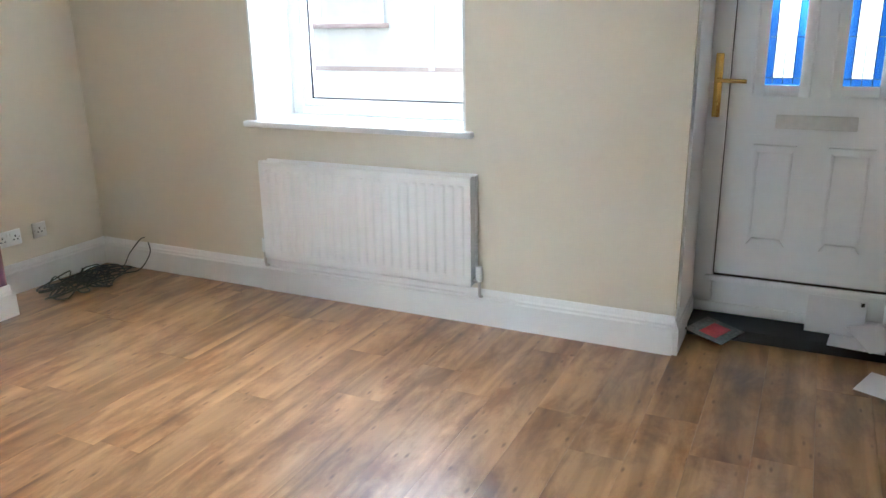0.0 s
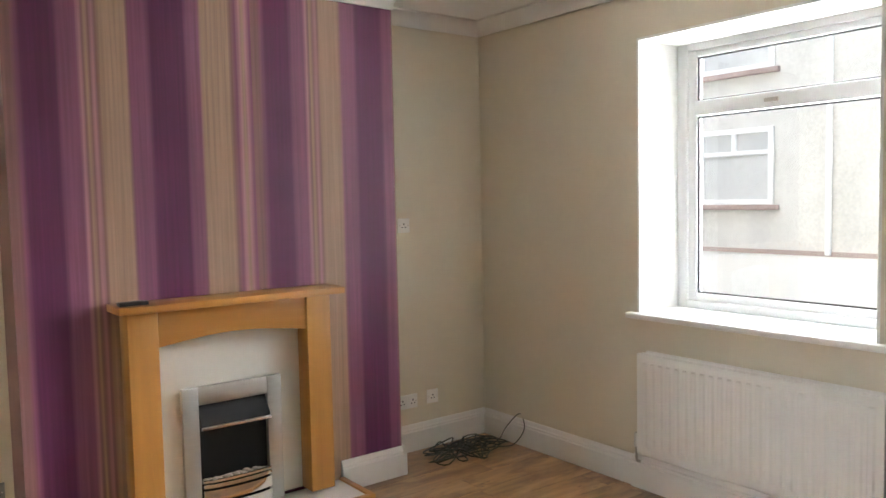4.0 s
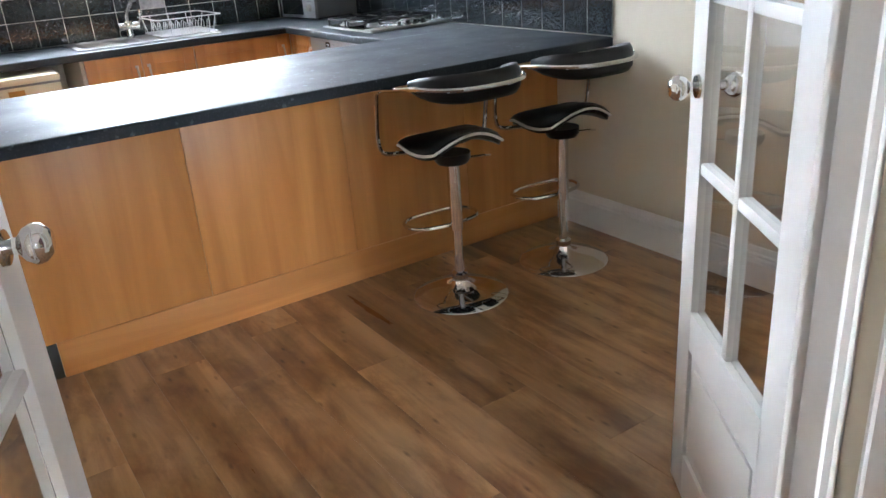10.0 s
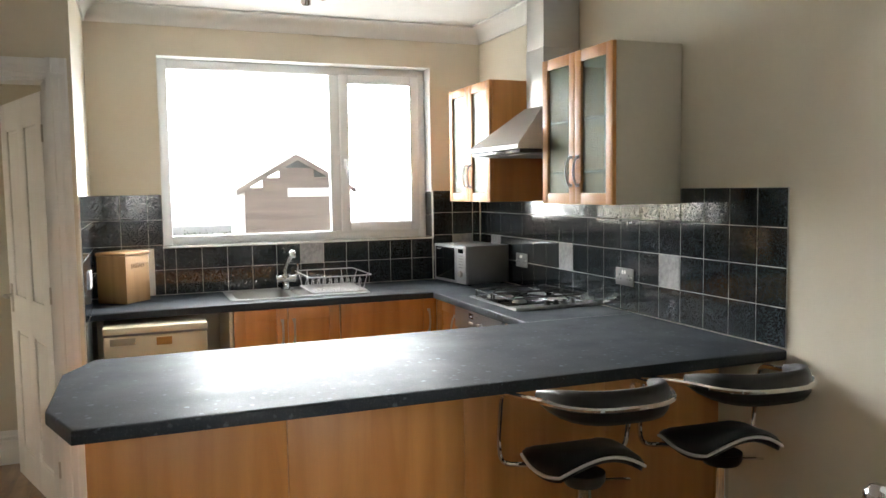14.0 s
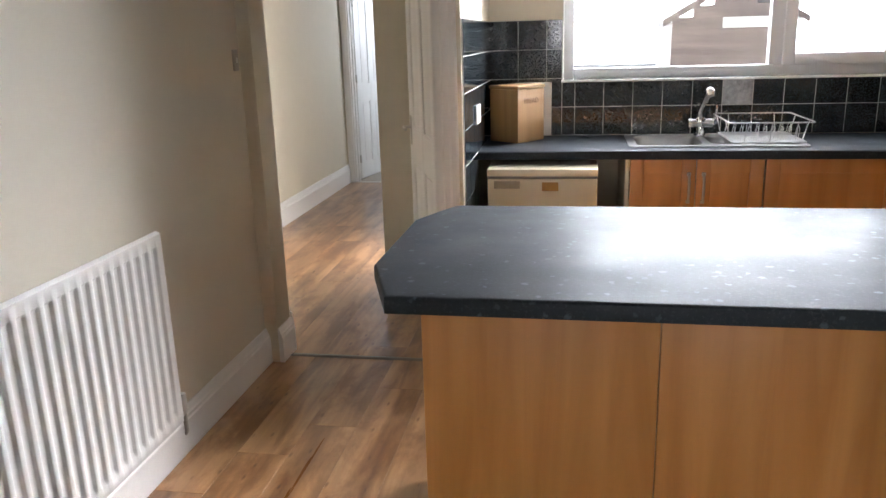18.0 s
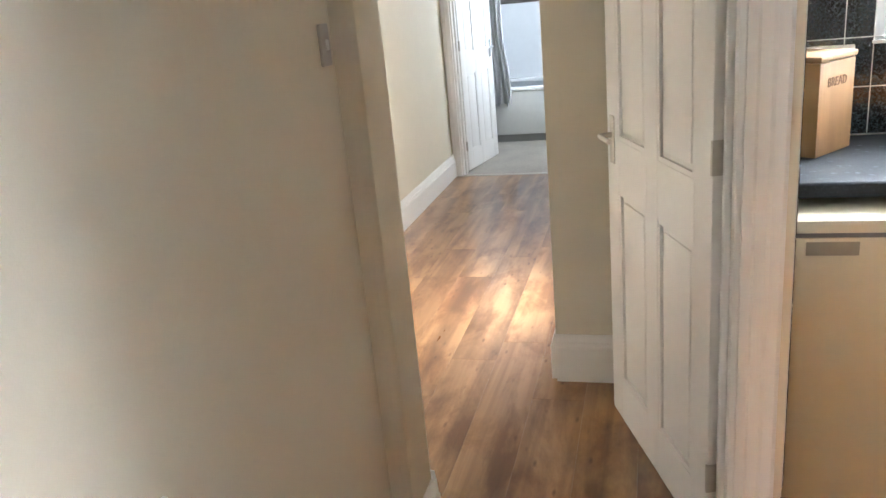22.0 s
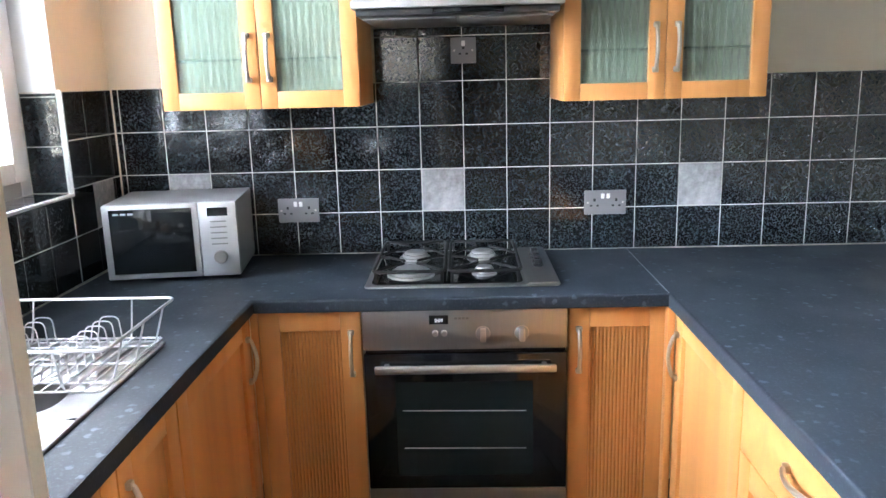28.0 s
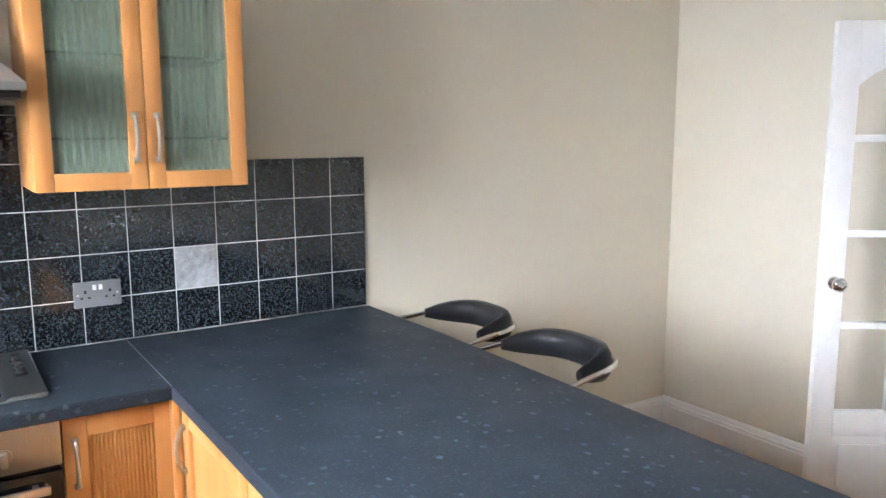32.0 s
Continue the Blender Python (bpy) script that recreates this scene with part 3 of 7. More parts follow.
def wallpaper():
    m = bpy.data.materials.new("striped_wallpaper")
    m.use_nodes = True
    n, l = m.node_tree.nodes, m.node_tree.links
    b = n["Principled BSDF"]
    b.inputs["Roughness"].default_value = 0.5
    co, sep = n.new("ShaderNodeTexCoord"), n.new("ShaderNodeSeparateXYZ")
    l.new(co.outputs["Object"], sep.inputs[0])
    rep = n.new("ShaderNodeMath")
    rep.operation, rep.inputs[1].default_value = "ADD", -0.93
    l.new(sep.outputs["Y"], rep.inputs[0])
    per = n.new("ShaderNodeMath")
    per.operation, per.inputs[1].default_value = "DIVIDE", 1.063
    l.new(rep.outputs[0], per.inputs[0])
    fr = n.new("ShaderNodeMath")
    fr.operation = "FRACT"
    l.new(per.outputs[0], fr.inputs[0])
    plum, mauve, beige, pink, brown = (0.088, 0.0115, 0.06), (0.19, 0.064, 0.125), (0.34, 0.225, 0.16), (0.38, 0.19, 0.22), (0.2, 0.1, 0.1)
    edges = [(0.93, brown), (0.965, brown), (0.985, mauve), (1.003, plum), (1.125, plum), (1.145, mauve), (1.21, mauve), (1.225, pink), (1.238, brown), (1.248, beige), (1.262, brown), (1.276, pink), (1.29, brown), (1.305, beige), (1.41, beige),
             (1.425, mauve), (1.5, mauve), (1.52, plum), (1.665, plum), (1.685, mauve), (1.735, mauve), (1.75, beige), (1.875, beige), (1.893, brown), (1.915, mauve), (1.935, pink), (1.95, beige), (1.966, pink), (1.985, mauve)]
    stops = [((y - 0.93) / 1.063, c) for y, c in edges]
    ramp = n.new("ShaderNodeValToRGB")
    e = ramp.color_ramp.elements
    while len(e) < len(stops):
        e.new(0.5)
    for k, (p, c) in zip(e, stops):
        k.position, k.color = p, (*c, 1)
    l.new(fr.outputs[0], ramp.inputs["Fac"])
    mp, thin = n.new("ShaderNodeMapping"), n.new("ShaderNodeTexNoise")
    mp.inputs["Scale"].default_value = (0.02, 1, 0.02)
    l.new(co.outputs["Object"], mp.inputs["Vector"])
    l.new(mp.outputs["Vector"], thin.inputs["Vector"])
    thin.inputs["Scale"].default_value, thin.inputs["Detail"].default_value = 75, 4
    tr = n.new("ShaderNodeMapRange")
    tr.inputs["From Min"].default_value, tr.inputs["From Max"].default_value = 0.3, 0.7
    tr.inputs["To Min"].default_value, tr.inputs["To Max"].default_value = 0.84, 1.2
    l.new(thin.outputs["Fac"], tr.inputs["Value"])
    hs = n.new("ShaderNodeHueSaturation")
    l.new(tr.outputs["Result"], hs.inputs["Value"])
    l.new(ramp.outputs["Color"], hs.inputs["Color"])
    l.new(hs.outputs["Color"], b.inputs["Base Color"])
    return m


WALLPAPER = wallpaper()
tagged(Mesh().box(XL, CX, CY0, CY1, 0, HL).done("chimney_breast", WALLPAPER, smooth=False), "chimney breast papered in purple and beige vertical stripes", "chimney breast", kind="structure")


def skirting(runs, name, label, h=0.165, d=0.022):
    """Boards with a stepped moulding; runs: (start, end, way out of the wall)."""
    for i, (a, b, out) in enumerate(runs):
        a, b, out = Vector((*a, 0)), Vector((*b, 0)), Vector((*out, 0))
        shape = [(0, 0), (d, 0), (d, h * 0.72), (d * 0.8, h * 0.76), (d * 0.8, h * 0.82), (d * 0.55, h * 0.86), (d * 0.42, h * 0.94), (d * 0.25, h), (0, h)]
        s = Mesh()
        ends = [[s.bm.verts.new(p + out * u + Vector((0, 0, z))) for u, z in shape] for p in (a, b)]
        n = len(shape)
        for k in range(n):
            s.bm.faces.new((ends[0][k], ends[0][(k + 1) % n], ends[1][(k + 1) % n], ends[1][k]))
        s.bm.faces.new(ends[0])
        s.bm.faces.new(ends[1][::-1])
        structure(s, name, WHITE, label, "skirting board", smooth=False)


d = 0.022
skirting([((XL, YD0 + d), (XL, CY0), (1, 0)), ((XL + d, YD0), (OX0 - 0.042, YD0), (0, 1)), ((XL, CY0), (CX + d, CY0), (0, -1)), ((CX, CY0), (CX, 1.33), (1, 0)),
          ((CX, 2.42), (CX, CY1), (1, 0)), ((XL, CY1), (CX + d, CY1), (0, 1)), ((XL, CY1 + d), (XL, YF), (1, 0)), ((XL + d, YF), (-2.55, YF), (0, -1)),
          ((-0.335, YF - d), (-0.335, 4.1), (1, 0)), ((0.6, YF), (XE, YF), (0, -1)), ((XE, YD0), (XE, YF), (-1, 0)), ((OX1 + 0.042, YD0), (XE, YD0), (0, 1))],
         "baseboard_living", "white moulded skirting board in the living room")
skirting([((-2.55, YF), (-0.335, YF), (0, -1))], "baseboard_front", "deeper white skirting board under the window", 0.175, 0.034)
skirting([((XK, -2.39), (XK, YD1 - d), (1, 0)), ((XK, YD1), (OX0 - 0.09, YD1), (0, -1)), ((OX1 + 0.09, YD1), (XR, YD1), (0, -1)), ((XR, YD1 - d), (XR, YH0), (-1, 0))],
         "baseboard_kitchen", "white moulded skirting board in the kitchen")
skirting([((0.48, YH1), (0.48, -8.28), (-1, 0)), ((-1.305, -4.78), (-0.76, -4.78), (0, 1)), ((-0.76, -4.78), (-0.76, -5.16), (1, 0)), ((-0.76, -6.08), (-0.76, -8.28), (1, 0)), ((-0.52, YH1), (-0.1, YH1), (0, -1))],
         "baseboard_hall", "white moulded skirting board in the hall", 0.19)


def coving(a, b, out, z, size=0.1):
    a, b, out = Vector((*a, z)), Vector((*b, z)), Vector((*out, 0))
    shape = [(0, 0), (0, -size), (0.012, -size)] + [(size - size * 0.88 * math.cos(t), -size + size * 0.88 * math.sin(t)) for t in (i * math.pi / 12 for i in range(7))] + [(size, -0.012), (size, 0)]
    s = Mesh()
    ends = [[s.bm.verts.new(p + out * u + Vector((0, 0, w - 0.001))) for u, w in shape] for p in (a, b)]
    n = len(shape)
    for k in range(n):
        s.bm.faces.new((ends[0][k], ends[0][(k + 1) % n], ends[1][(k + 1) % n], ends[1][k]))
    for e in ends:
        s.bm.faces.new(e)
    structure(s, "trim_coving", CEIL, "white plaster coving", "coving")


for a, b, out in [((XK, YB), (XK, YD1), (1, 0)), ((XK, YB), (-1.39, YB), (0, 1)), ((-1.39, YB), (-1.39, YH0 + 0.0995), (-1, 0)), ((-1.4885, YH0), (XR, YH0), (0, 1)), ((XR, YH0), (XR, YD1), (-1, 0)), ((XK, YD1), (XR, YD1), (0, -1))]:
    coving(a, b, out, HK)
for a, b, out in [((XL, YD0), (XL, CY0), (1, 0)), ((XL, CY1), (XL, YF), (1, 0)), ((CX, CY0), (CX, CY1), (1, 0)), ((XL, YF), (XE, YF), (0, -1)), ((XL, CY1), (CX, CY1), (0, 1)), ((XL, CY0), (CX, CY0), (0, -1)), ((XL, YD0), (XE, YD0), (0, 1))]:
    coving(a, b, out, HL, 0.085)


def doorway(name, axis, at, a0, a1, top, face0, face1, label, w=0.085, t=0.018, sides=(True, True), skip=(), plain=None):
    """Lining, stops and moulded architraves round an opening in a wall across y."""
    lo, hi = min(face0, face1), max(face0, face1)
    ob = thing(name, Matrix(), label, "door frame")
    ob["kind"] = "structure"
    for i, (x0, x1) in enumerate(((a0, a0 + 0.025), (a1 - 0.025, a1))):
        Mesh().box(x0, x1, lo - 0.002, hi + 0.002, 0, top, 0.001).done("jamb", CREAM if plain == i else WHITE, ob)
        if plain == i:
            continue
        s = (x0 + 0.025, x0 + 0.04) if i == 0 else (x1 - 0.04, x1 - 0.025)
        Mesh().box(*s, (lo + hi) / 2 - 0.02, (lo + hi) / 2 + 0.02, 0, top - 0.025, 0.002).done("door_stop", WHITE, ob)
    Mesh().box(a0, a1, lo - 0.002, hi + 0.002, top - 0.025, top, 0.001).done("head", WHITE, ob)
    for k, (y, s) in enumerate(((hi, 1), (lo, -1))):
        if not sides[k]:
            continue
        shape = [(0, 0), (t, 0), (t, w * 0.22), (t * 0.7, w * 0.3), (t * 0.75, w * 0.55), (t * 0.55, w * 0.66), (t * 0.55, w * 0.9), (t * 0.3, w), (0, w)]
        for side, edge, way in (("l", a0 + 0.012, -1), ("r", a1 - 0.012, 1)):
            if (k, side) in skip:
                continue
            Mesh().prism([(edge + way * v, y + s * u) for u, v in shape], 0, top + w - 0.01, "z").done("architrave", WHITE, ob, smooth=False)
        Mesh().prism([(y + s * u, top - 0.012 + v) for u, v in shape], a0 - w + 0.03, a1 + w - 0.03, "x").done("architrave", WHITE, ob, smooth=False)
    return ob


doorway("door_frame_double", "y", 0, OX0, OX1, OZ, YD1 + 0.06, YD1, "white moulded frame of the double doorway", sides=(False, True))
et = thing("door_trim_double", Matrix(), "narrow white trim on the living room edge of the doorway", "door trim")
et["kind"] = "structure"
for x, s in ((OX0, -1), (OX1, 1)):
    Mesh().box(x - s * 0.004, x + s * 0.016, YD0 + 0.003, YD0 + 0.014, 0, OZ + 0.03, 0.003).done("edge_trim", WHITE, et)
    moulding = [(0.001, 0.0), (0.018, 0.0), (0.018, 0.026), (0.014, 0.031), (0.014, 0.07), (0.018, 0.075), (0.014, 0.082), (0.001, 0.084)]
    Mesh().prism([(x - s * u, YD0 + 0.002 - v) for u, v in moulding], 0, OZ - 0.022, "z").done("casing", WHITE, et, smooth=False)
Mesh().box(OX0 + 0.006, OX1 - 0.006, YD0 + 0.003, YD0 + 0.0138, OZ - 0.006, OZ + 0.042, 0.003).done("edge_trim", WHITE, et)
doorway("door_frame_hall", "y", 0, -1.30, -0.485, 2.04, YH0, YH1, "white moulded frame of the hall doorway", skip=((1, "r"), (0, "r")), plain=1)
skirting([((-0.51, YH0 + 0.002), (-0.51, YH1), (-1, 0))], "baseboard_reveal", "white moulded skirting in the doorway reveal")
doorway("door_frame_bathroom", "y", 0, -0.36, 0.42, 2.03, -8.28, -8.42, "white moulded frame of the bathroom doorway", w=0.07)


# ---- living room ----
def fireplace():
    f = thing("fireplace_surround", pose(CX, 1.82, 0), "honey oak fireplace surround with white back panel on a white hearth", "fireplace")
    Mesh().box(0.004, 0.205, -0.54, 0.536, 1.088, 1.12, 0.004).done("mantel_shelf", OAK_Y, f)
    for y in (-0.49, 0.36):
        Mesh().box(0.004, 0.13, y, y + 0.13, 0.092, 1.084, 0.004).done("leg", OAK, f)
    arch = [(-0.36, 1.084), (-0.36, 0.918)] + [(-0.36 + 0.72 * i / 16, 0.918 + 0.034 * math.sin(math.pi * i / 16)) for i in range(1, 16)] + [(0.36, 0.918), (0.36, 1.084)]
    Mesh().prism(arch, 0.06, 0.112, "x", 0.002).done("header", OAK_Y, f)
    Mesh().box(0.003, 0.022, -0.365, 0.365, 0.092, 1.0, 0.001).done("back_panel", MARBLE, f, "white panel behind the fire")
    h = Mesh().box(0.024, 0.34, -0.53, -0.5, 0, 0.088, 0.003).box(0.024, 0.34, 0.57, 0.6, 0, 0.088, 0.003).box(0.31, 0.34, -0.5, 0.57, 0, 0.088, 0.003)
    h.done("hearth_edge", OAK_Y, f)
    Mesh().box(0.024, 0.309, -0.499, 0.569, 0.0, 0.078, 0.001).done("hearth_top", MARBLE, f, "white hearth slab")


fireplace()


HOOD = material("matt_black_hood", (0.005, 0.005, 0.006), 0.5, vary=0.2, spec=0.25)


def electric_fire():
    f = thing("electric_fire", pose(CX + 0.024, 1.82, 0.079), "brushed steel inset electric fire with pebbles and black hood", "electric fire")
    w, t = 0.245, 0.62
    pale = material("pale_brushed_steel", (0.56, 0.56, 0.55), 0.42, 1.0, vary=0.04, scale=30, stretch=(1, 1, 14))
    for y0, y1, z0, z1 in ((-w, -0.17, 0, t), (0.17, w, 0, t), (-0.17, 0.17, t - 0.085, t)):
        Mesh().box(0, 0.03, y0, y1, z0, z1, 0.003).done("frame", pale, f)
    b = Mesh().box(0.0, 0.004, -0.17, 0.17, 0.0, t - 0.085)
    b.done("fire_back", HOOD, f)
    Mesh().prism([(0.004, t - 0.09), (0.06, t - 0.175), (0.06, t - 0.185), (0.004, t - 0.185)], -0.168, 0.168, "y").done("hood", HOOD, f, "black sloping hood")
    Mesh().box(0.058, 0.072, -0.172, 0.172, t - 0.197, t - 0.18, 0.003).done("hood_trim", CHROME, f)
    for z0, z1, depth in ((0.015, 0.072, 0.07), (0.084, 0.135, 0.066), (0.146, 0.162, 0.062), (0.17, 0.182, 0.058)):
        arc = [(0.034 + depth * math.cos(a) * 0.75, 0.168 * math.sin(a) / math.sin(1.1)) for a in (-1.1 + 2.2 * i / 14 for i in range(15))]
        inner = [(x - 0.008, y) for x, y in arc[::-1]]
        Mesh().prism(arc + inner, z0, z1, "z").done("grate_band", CHROME, f, "bowed chrome band")
    Mesh().box(0.004, 0.03, -0.168, 0.168, 0.0, 0.16).done("ash_pan", HOOD, f)
    rng = random.Random(4)
    grey = material("grey_pebble", (0.3, 0.29, 0.27), 0.7, vary=0.2, scale=40)
    for i in range(16):
        p = Mesh()
        bmesh.ops.create_icosphere(p.bm, subdivisions=2, radius=0.016)
        for v in p.bm.verts:
            v.co *= 1 + 0.25 * noise.noise(v.co * 60 + Vector((i, 0, 0)))
        bmesh.ops.scale(p.bm, vec=(1, rng.uniform(1, 1.6), 0.8), verts=p.bm.verts)
        bmesh.ops.translate(p.bm, vec=(0.035 + rng.uniform(-0.008, 0.012), -0.15 + 0.3 * i / 15, 0.168 + rng.uniform(0, 0.012)), verts=p.bm.verts)
        p.done("pebble", grey, f)


electric_fire()
tagged(Mesh().box(-3.36, -3.31, 1.29, 1.41, 1.123, 1.139, 0.004).done("remote_control", BLACK), "small black remote control lying on the mantel", "remote control")


def radiator(name, m, width, height, label, ribs, deep=0.1, panels=2, rib=0.011):
    """A pressed panel radiator: x along it, y out of the wall, z up from its lower edge."""
    r = thing(name, m, label, "radiator", "panel radiators")
    for k in range(panels):
        y1 = deep - k * (deep - 0.03)
        s, v, pitch = Mesh(), [], (width - 0.05) / ribs
        rows = [0.0, 0.012, 0.045, 0.055, 0.066, height - 0.056, height - 0.05, height - 0.044, height - 0.008, height]
        depth = [-0.012, 0, 0, 0.7, 1, 1, 0.7, 0, 0, -0.012]
        cols = [(0.0, 0), (0.025, 0)]
        for i in range(ribs):
            x = 0.025 + i * pitch
            cols += [(x + pitch * k, c) for k, c in ((0.12, 0), (0.18, 0.15), (0.28, 0.85), (0.34, 1), (0.66, 1), (0.72, 0.85), (0.82, 0.15), (0.88, 0))]
        cols += [(width - 0.025, 0), (width, 0)]
        grid = [[s.bm.verts.new((x, y1 - 0.015 + (rib * c * max(d, 0)) + (d if d < 0 else 0), z)) for x, c in cols] for z, d in zip(rows, depth)]
        for a, b in zip(grid, grid[1:]):
            for i in range(len(cols) - 1):
                s.bm.faces.new((a[i], a[i + 1], b[i + 1], b[i]))
        rim = [e for e in s.bm.edges if len(e.link_faces) == 1]
        out = bmesh.ops.extrude_edge_only(s.bm, edges=rim)
        for q in out["geom"]:
            if isinstance(q, bmesh.types.BMVert):
                q.co.y = y1 - 0.031
        s.done("panel" if k == 0 else "rear_panel", WHITE, r, angle=50)
    if panels == 2:
        g = Mesh()
        for i in range(int(width / 0.03)):
            g.box(0.02 + i * 0.03, 0.038 + i * 0.03, 0.035, deep - 0.03, height - 0.012, height - 0.006)
        g.box(0.01, width - 0.01, 0.034, 0.04, height - 0.02, height - 0.004).box(0.01, width - 0.01, deep - 0.034, deep - 0.028, height - 0.02, height - 0.004)
        g.done("top_grille", WHITE, r)
        for x in (0.0, width - 0.004):
            Mesh().box(x, x + 0.004, 0.03, deep - 0.016, 0.01, height - 0.004, 0.001).done("side_cover", WHITE, r)
    for x, s in ((-0.012, -1), (width + 0.012, 1)):
        v = Mesh().tube([(x - s * 0.02, deep * 0.5, 0.03), (x + s * 0.02, deep * 0.5, 0.03)], 0.011)
        v.tube(bent([(x + s * 0.018, deep * 0.5, 0.04), (x + s * 0.018, deep * 0.5, -0.05), (x + s * 0.018, 0.012, -0.06)], 0.02), 0.0075)
        v.done("valve_pipe", NICKEL, r)
        Mesh().spin([(0.0, 0.105), (0.012, 0.103), (0.014, 0.06), (0.016, 0.04), (0.012, 0.03), (0.012, 0.028)], (x + s * 0.018, deep * 0.5, 0.0), 16).done("valve_cap", WHITE_PLASTIC, r)
    for x in (width * 0.18, width * 0.82):
        Mesh().box(x - 0.015, x + 0.015, 0.0, 0.03, 0.05, height - 0.06, 0.002).done("bracket", WHITE, r)
    return r


radiator("radiator", pose(-1.265, YF, 0.2, 0, 0, 180), 1.205, 0.535, "white double panel radiator under the front window", 24)
radiator("radiator", pose(XR, -2.845, 0.135, 0, 0, 90), 1.425, 0.708, "white ribbed panel radiator on the kitchen side wall", 26, 0.055, 1, -0.009)


def front_window():
    w = thing("window_front", pose(0, 0, 0), "white sash-style window with deep white reveal and sill board", "window")
    w["kind"] = "structure"
    y0, y1 = 4.0, 4.07
    for side in ([(WX0 - 0.001, YF - 0.001), (WX0 + 0.012, YF - 0.001), (WX0 + 0.022, y0), (WX0 + 0.022, 4.17), (WX0 - 0.001, 4.17)], [(WX1 + 0.001, YF - 0.001), (WX1 - 0.012, YF - 0.001), (WX1 - 0.022, y0), (WX1 - 0.022, 4.17), (WX1 + 0.001, 4.17)]):
        Mesh().prism(side, WZ0, WZ1, "z").done("reveal", REVEAL, w, smooth=False)
    Mesh().box(WX0 + 0.012, WX1 - 0.012, YF - 0.001, 4.17, WZ1 - 0.012, WZ1 + 0.001).done("reveal", REVEAL, w, smooth=False)
    s = Mesh().box(WX0 - 0.045, WX1 + 0.045, YF - 0.05, YF - 0.002, WZ0 - 0.028, WZ0 + 0.002, 0.007).box(WX0 + 0.012, WX1 - 0.012, YF - 0.003, y0, WZ0 - 0.0, WZ0 + 0.002)
    s.done("window_sill", WHITE, w, "white sill board with rounded nosing")
    x0, x1 = WX0 + 0.06, WX1 - 0.06
    for a, b, c, d in ((x0 - 0.04, x0 + 0.02, WZ0 + 0.002, WZ1 - 0.012), (x1 - 0.02, x1 + 0.04, WZ0 + 0.002, WZ1 - 0.012), (x0 + 0.02, x1 - 0.02, WZ0 + 0.002, WZ0 + 0.045), (x0 + 0.02, x1 - 0.02, WZ1 - 0.05, WZ1 - 0.012)):
        Mesh().box(a, b, y0 - 0.006, y1, c, d, 0.006).done("window_frame", UPVC, w)
    for a, b, c, d in ((x0 + 0.02, x0 + 0.07, WZ0 + 0.045, WZ1 - 0.05), (x1 - 0.07, x1 - 0.02, WZ0 + 0.045, WZ1 - 0.05), (x0 + 0.07, x1 - 0.07, WZ0 + 0.045, WZ0 + 0.085), (x0 + 0.07, x1 - 0.07, WZ1 - 0.085, WZ1 - 0.05)):
        Mesh().box(a, b, y0 + 0.008, y1 - 0.004, c, d, 0.005).done("sash", UPVC, w)
    Mesh().box(x0 + 0.07, x1 - 0.07, y0 - 0.012, y1, 1.955, 2.035, 0.008).done("transom", UPVC, w)
    Mesh().box(-2.0, -1.93, y0 - 0.03, y0 - 0.012, 1.985, 2.005, 0.004).done("catch", NICKEL, w)
    for c, d in ((WZ0 + 0.085, 1.955), (2.035, WZ1 - 0.085)):
        for a, b, e, f in ((x0 + 0.07, x0 + 0.078, c, d), (x1 - 0.078, x1 - 0.07, c, d), (x0 + 0.078, x1 - 0.078, c, c + 0.008), (x0 + 0.078, x1 - 0.078, d - 0.008, d)):
            Mesh().box(a, b, y0 + 0.02, y0 + 0.03, e, f).done("gasket", BLACK, w)
        p = Mesh().box(x0 + 0.07, x1 - 0.07, y0 + 0.031, y0 + 0.035, c, d).done("pane", GLASS, w)
        p.visible_shadow = False


front_window()


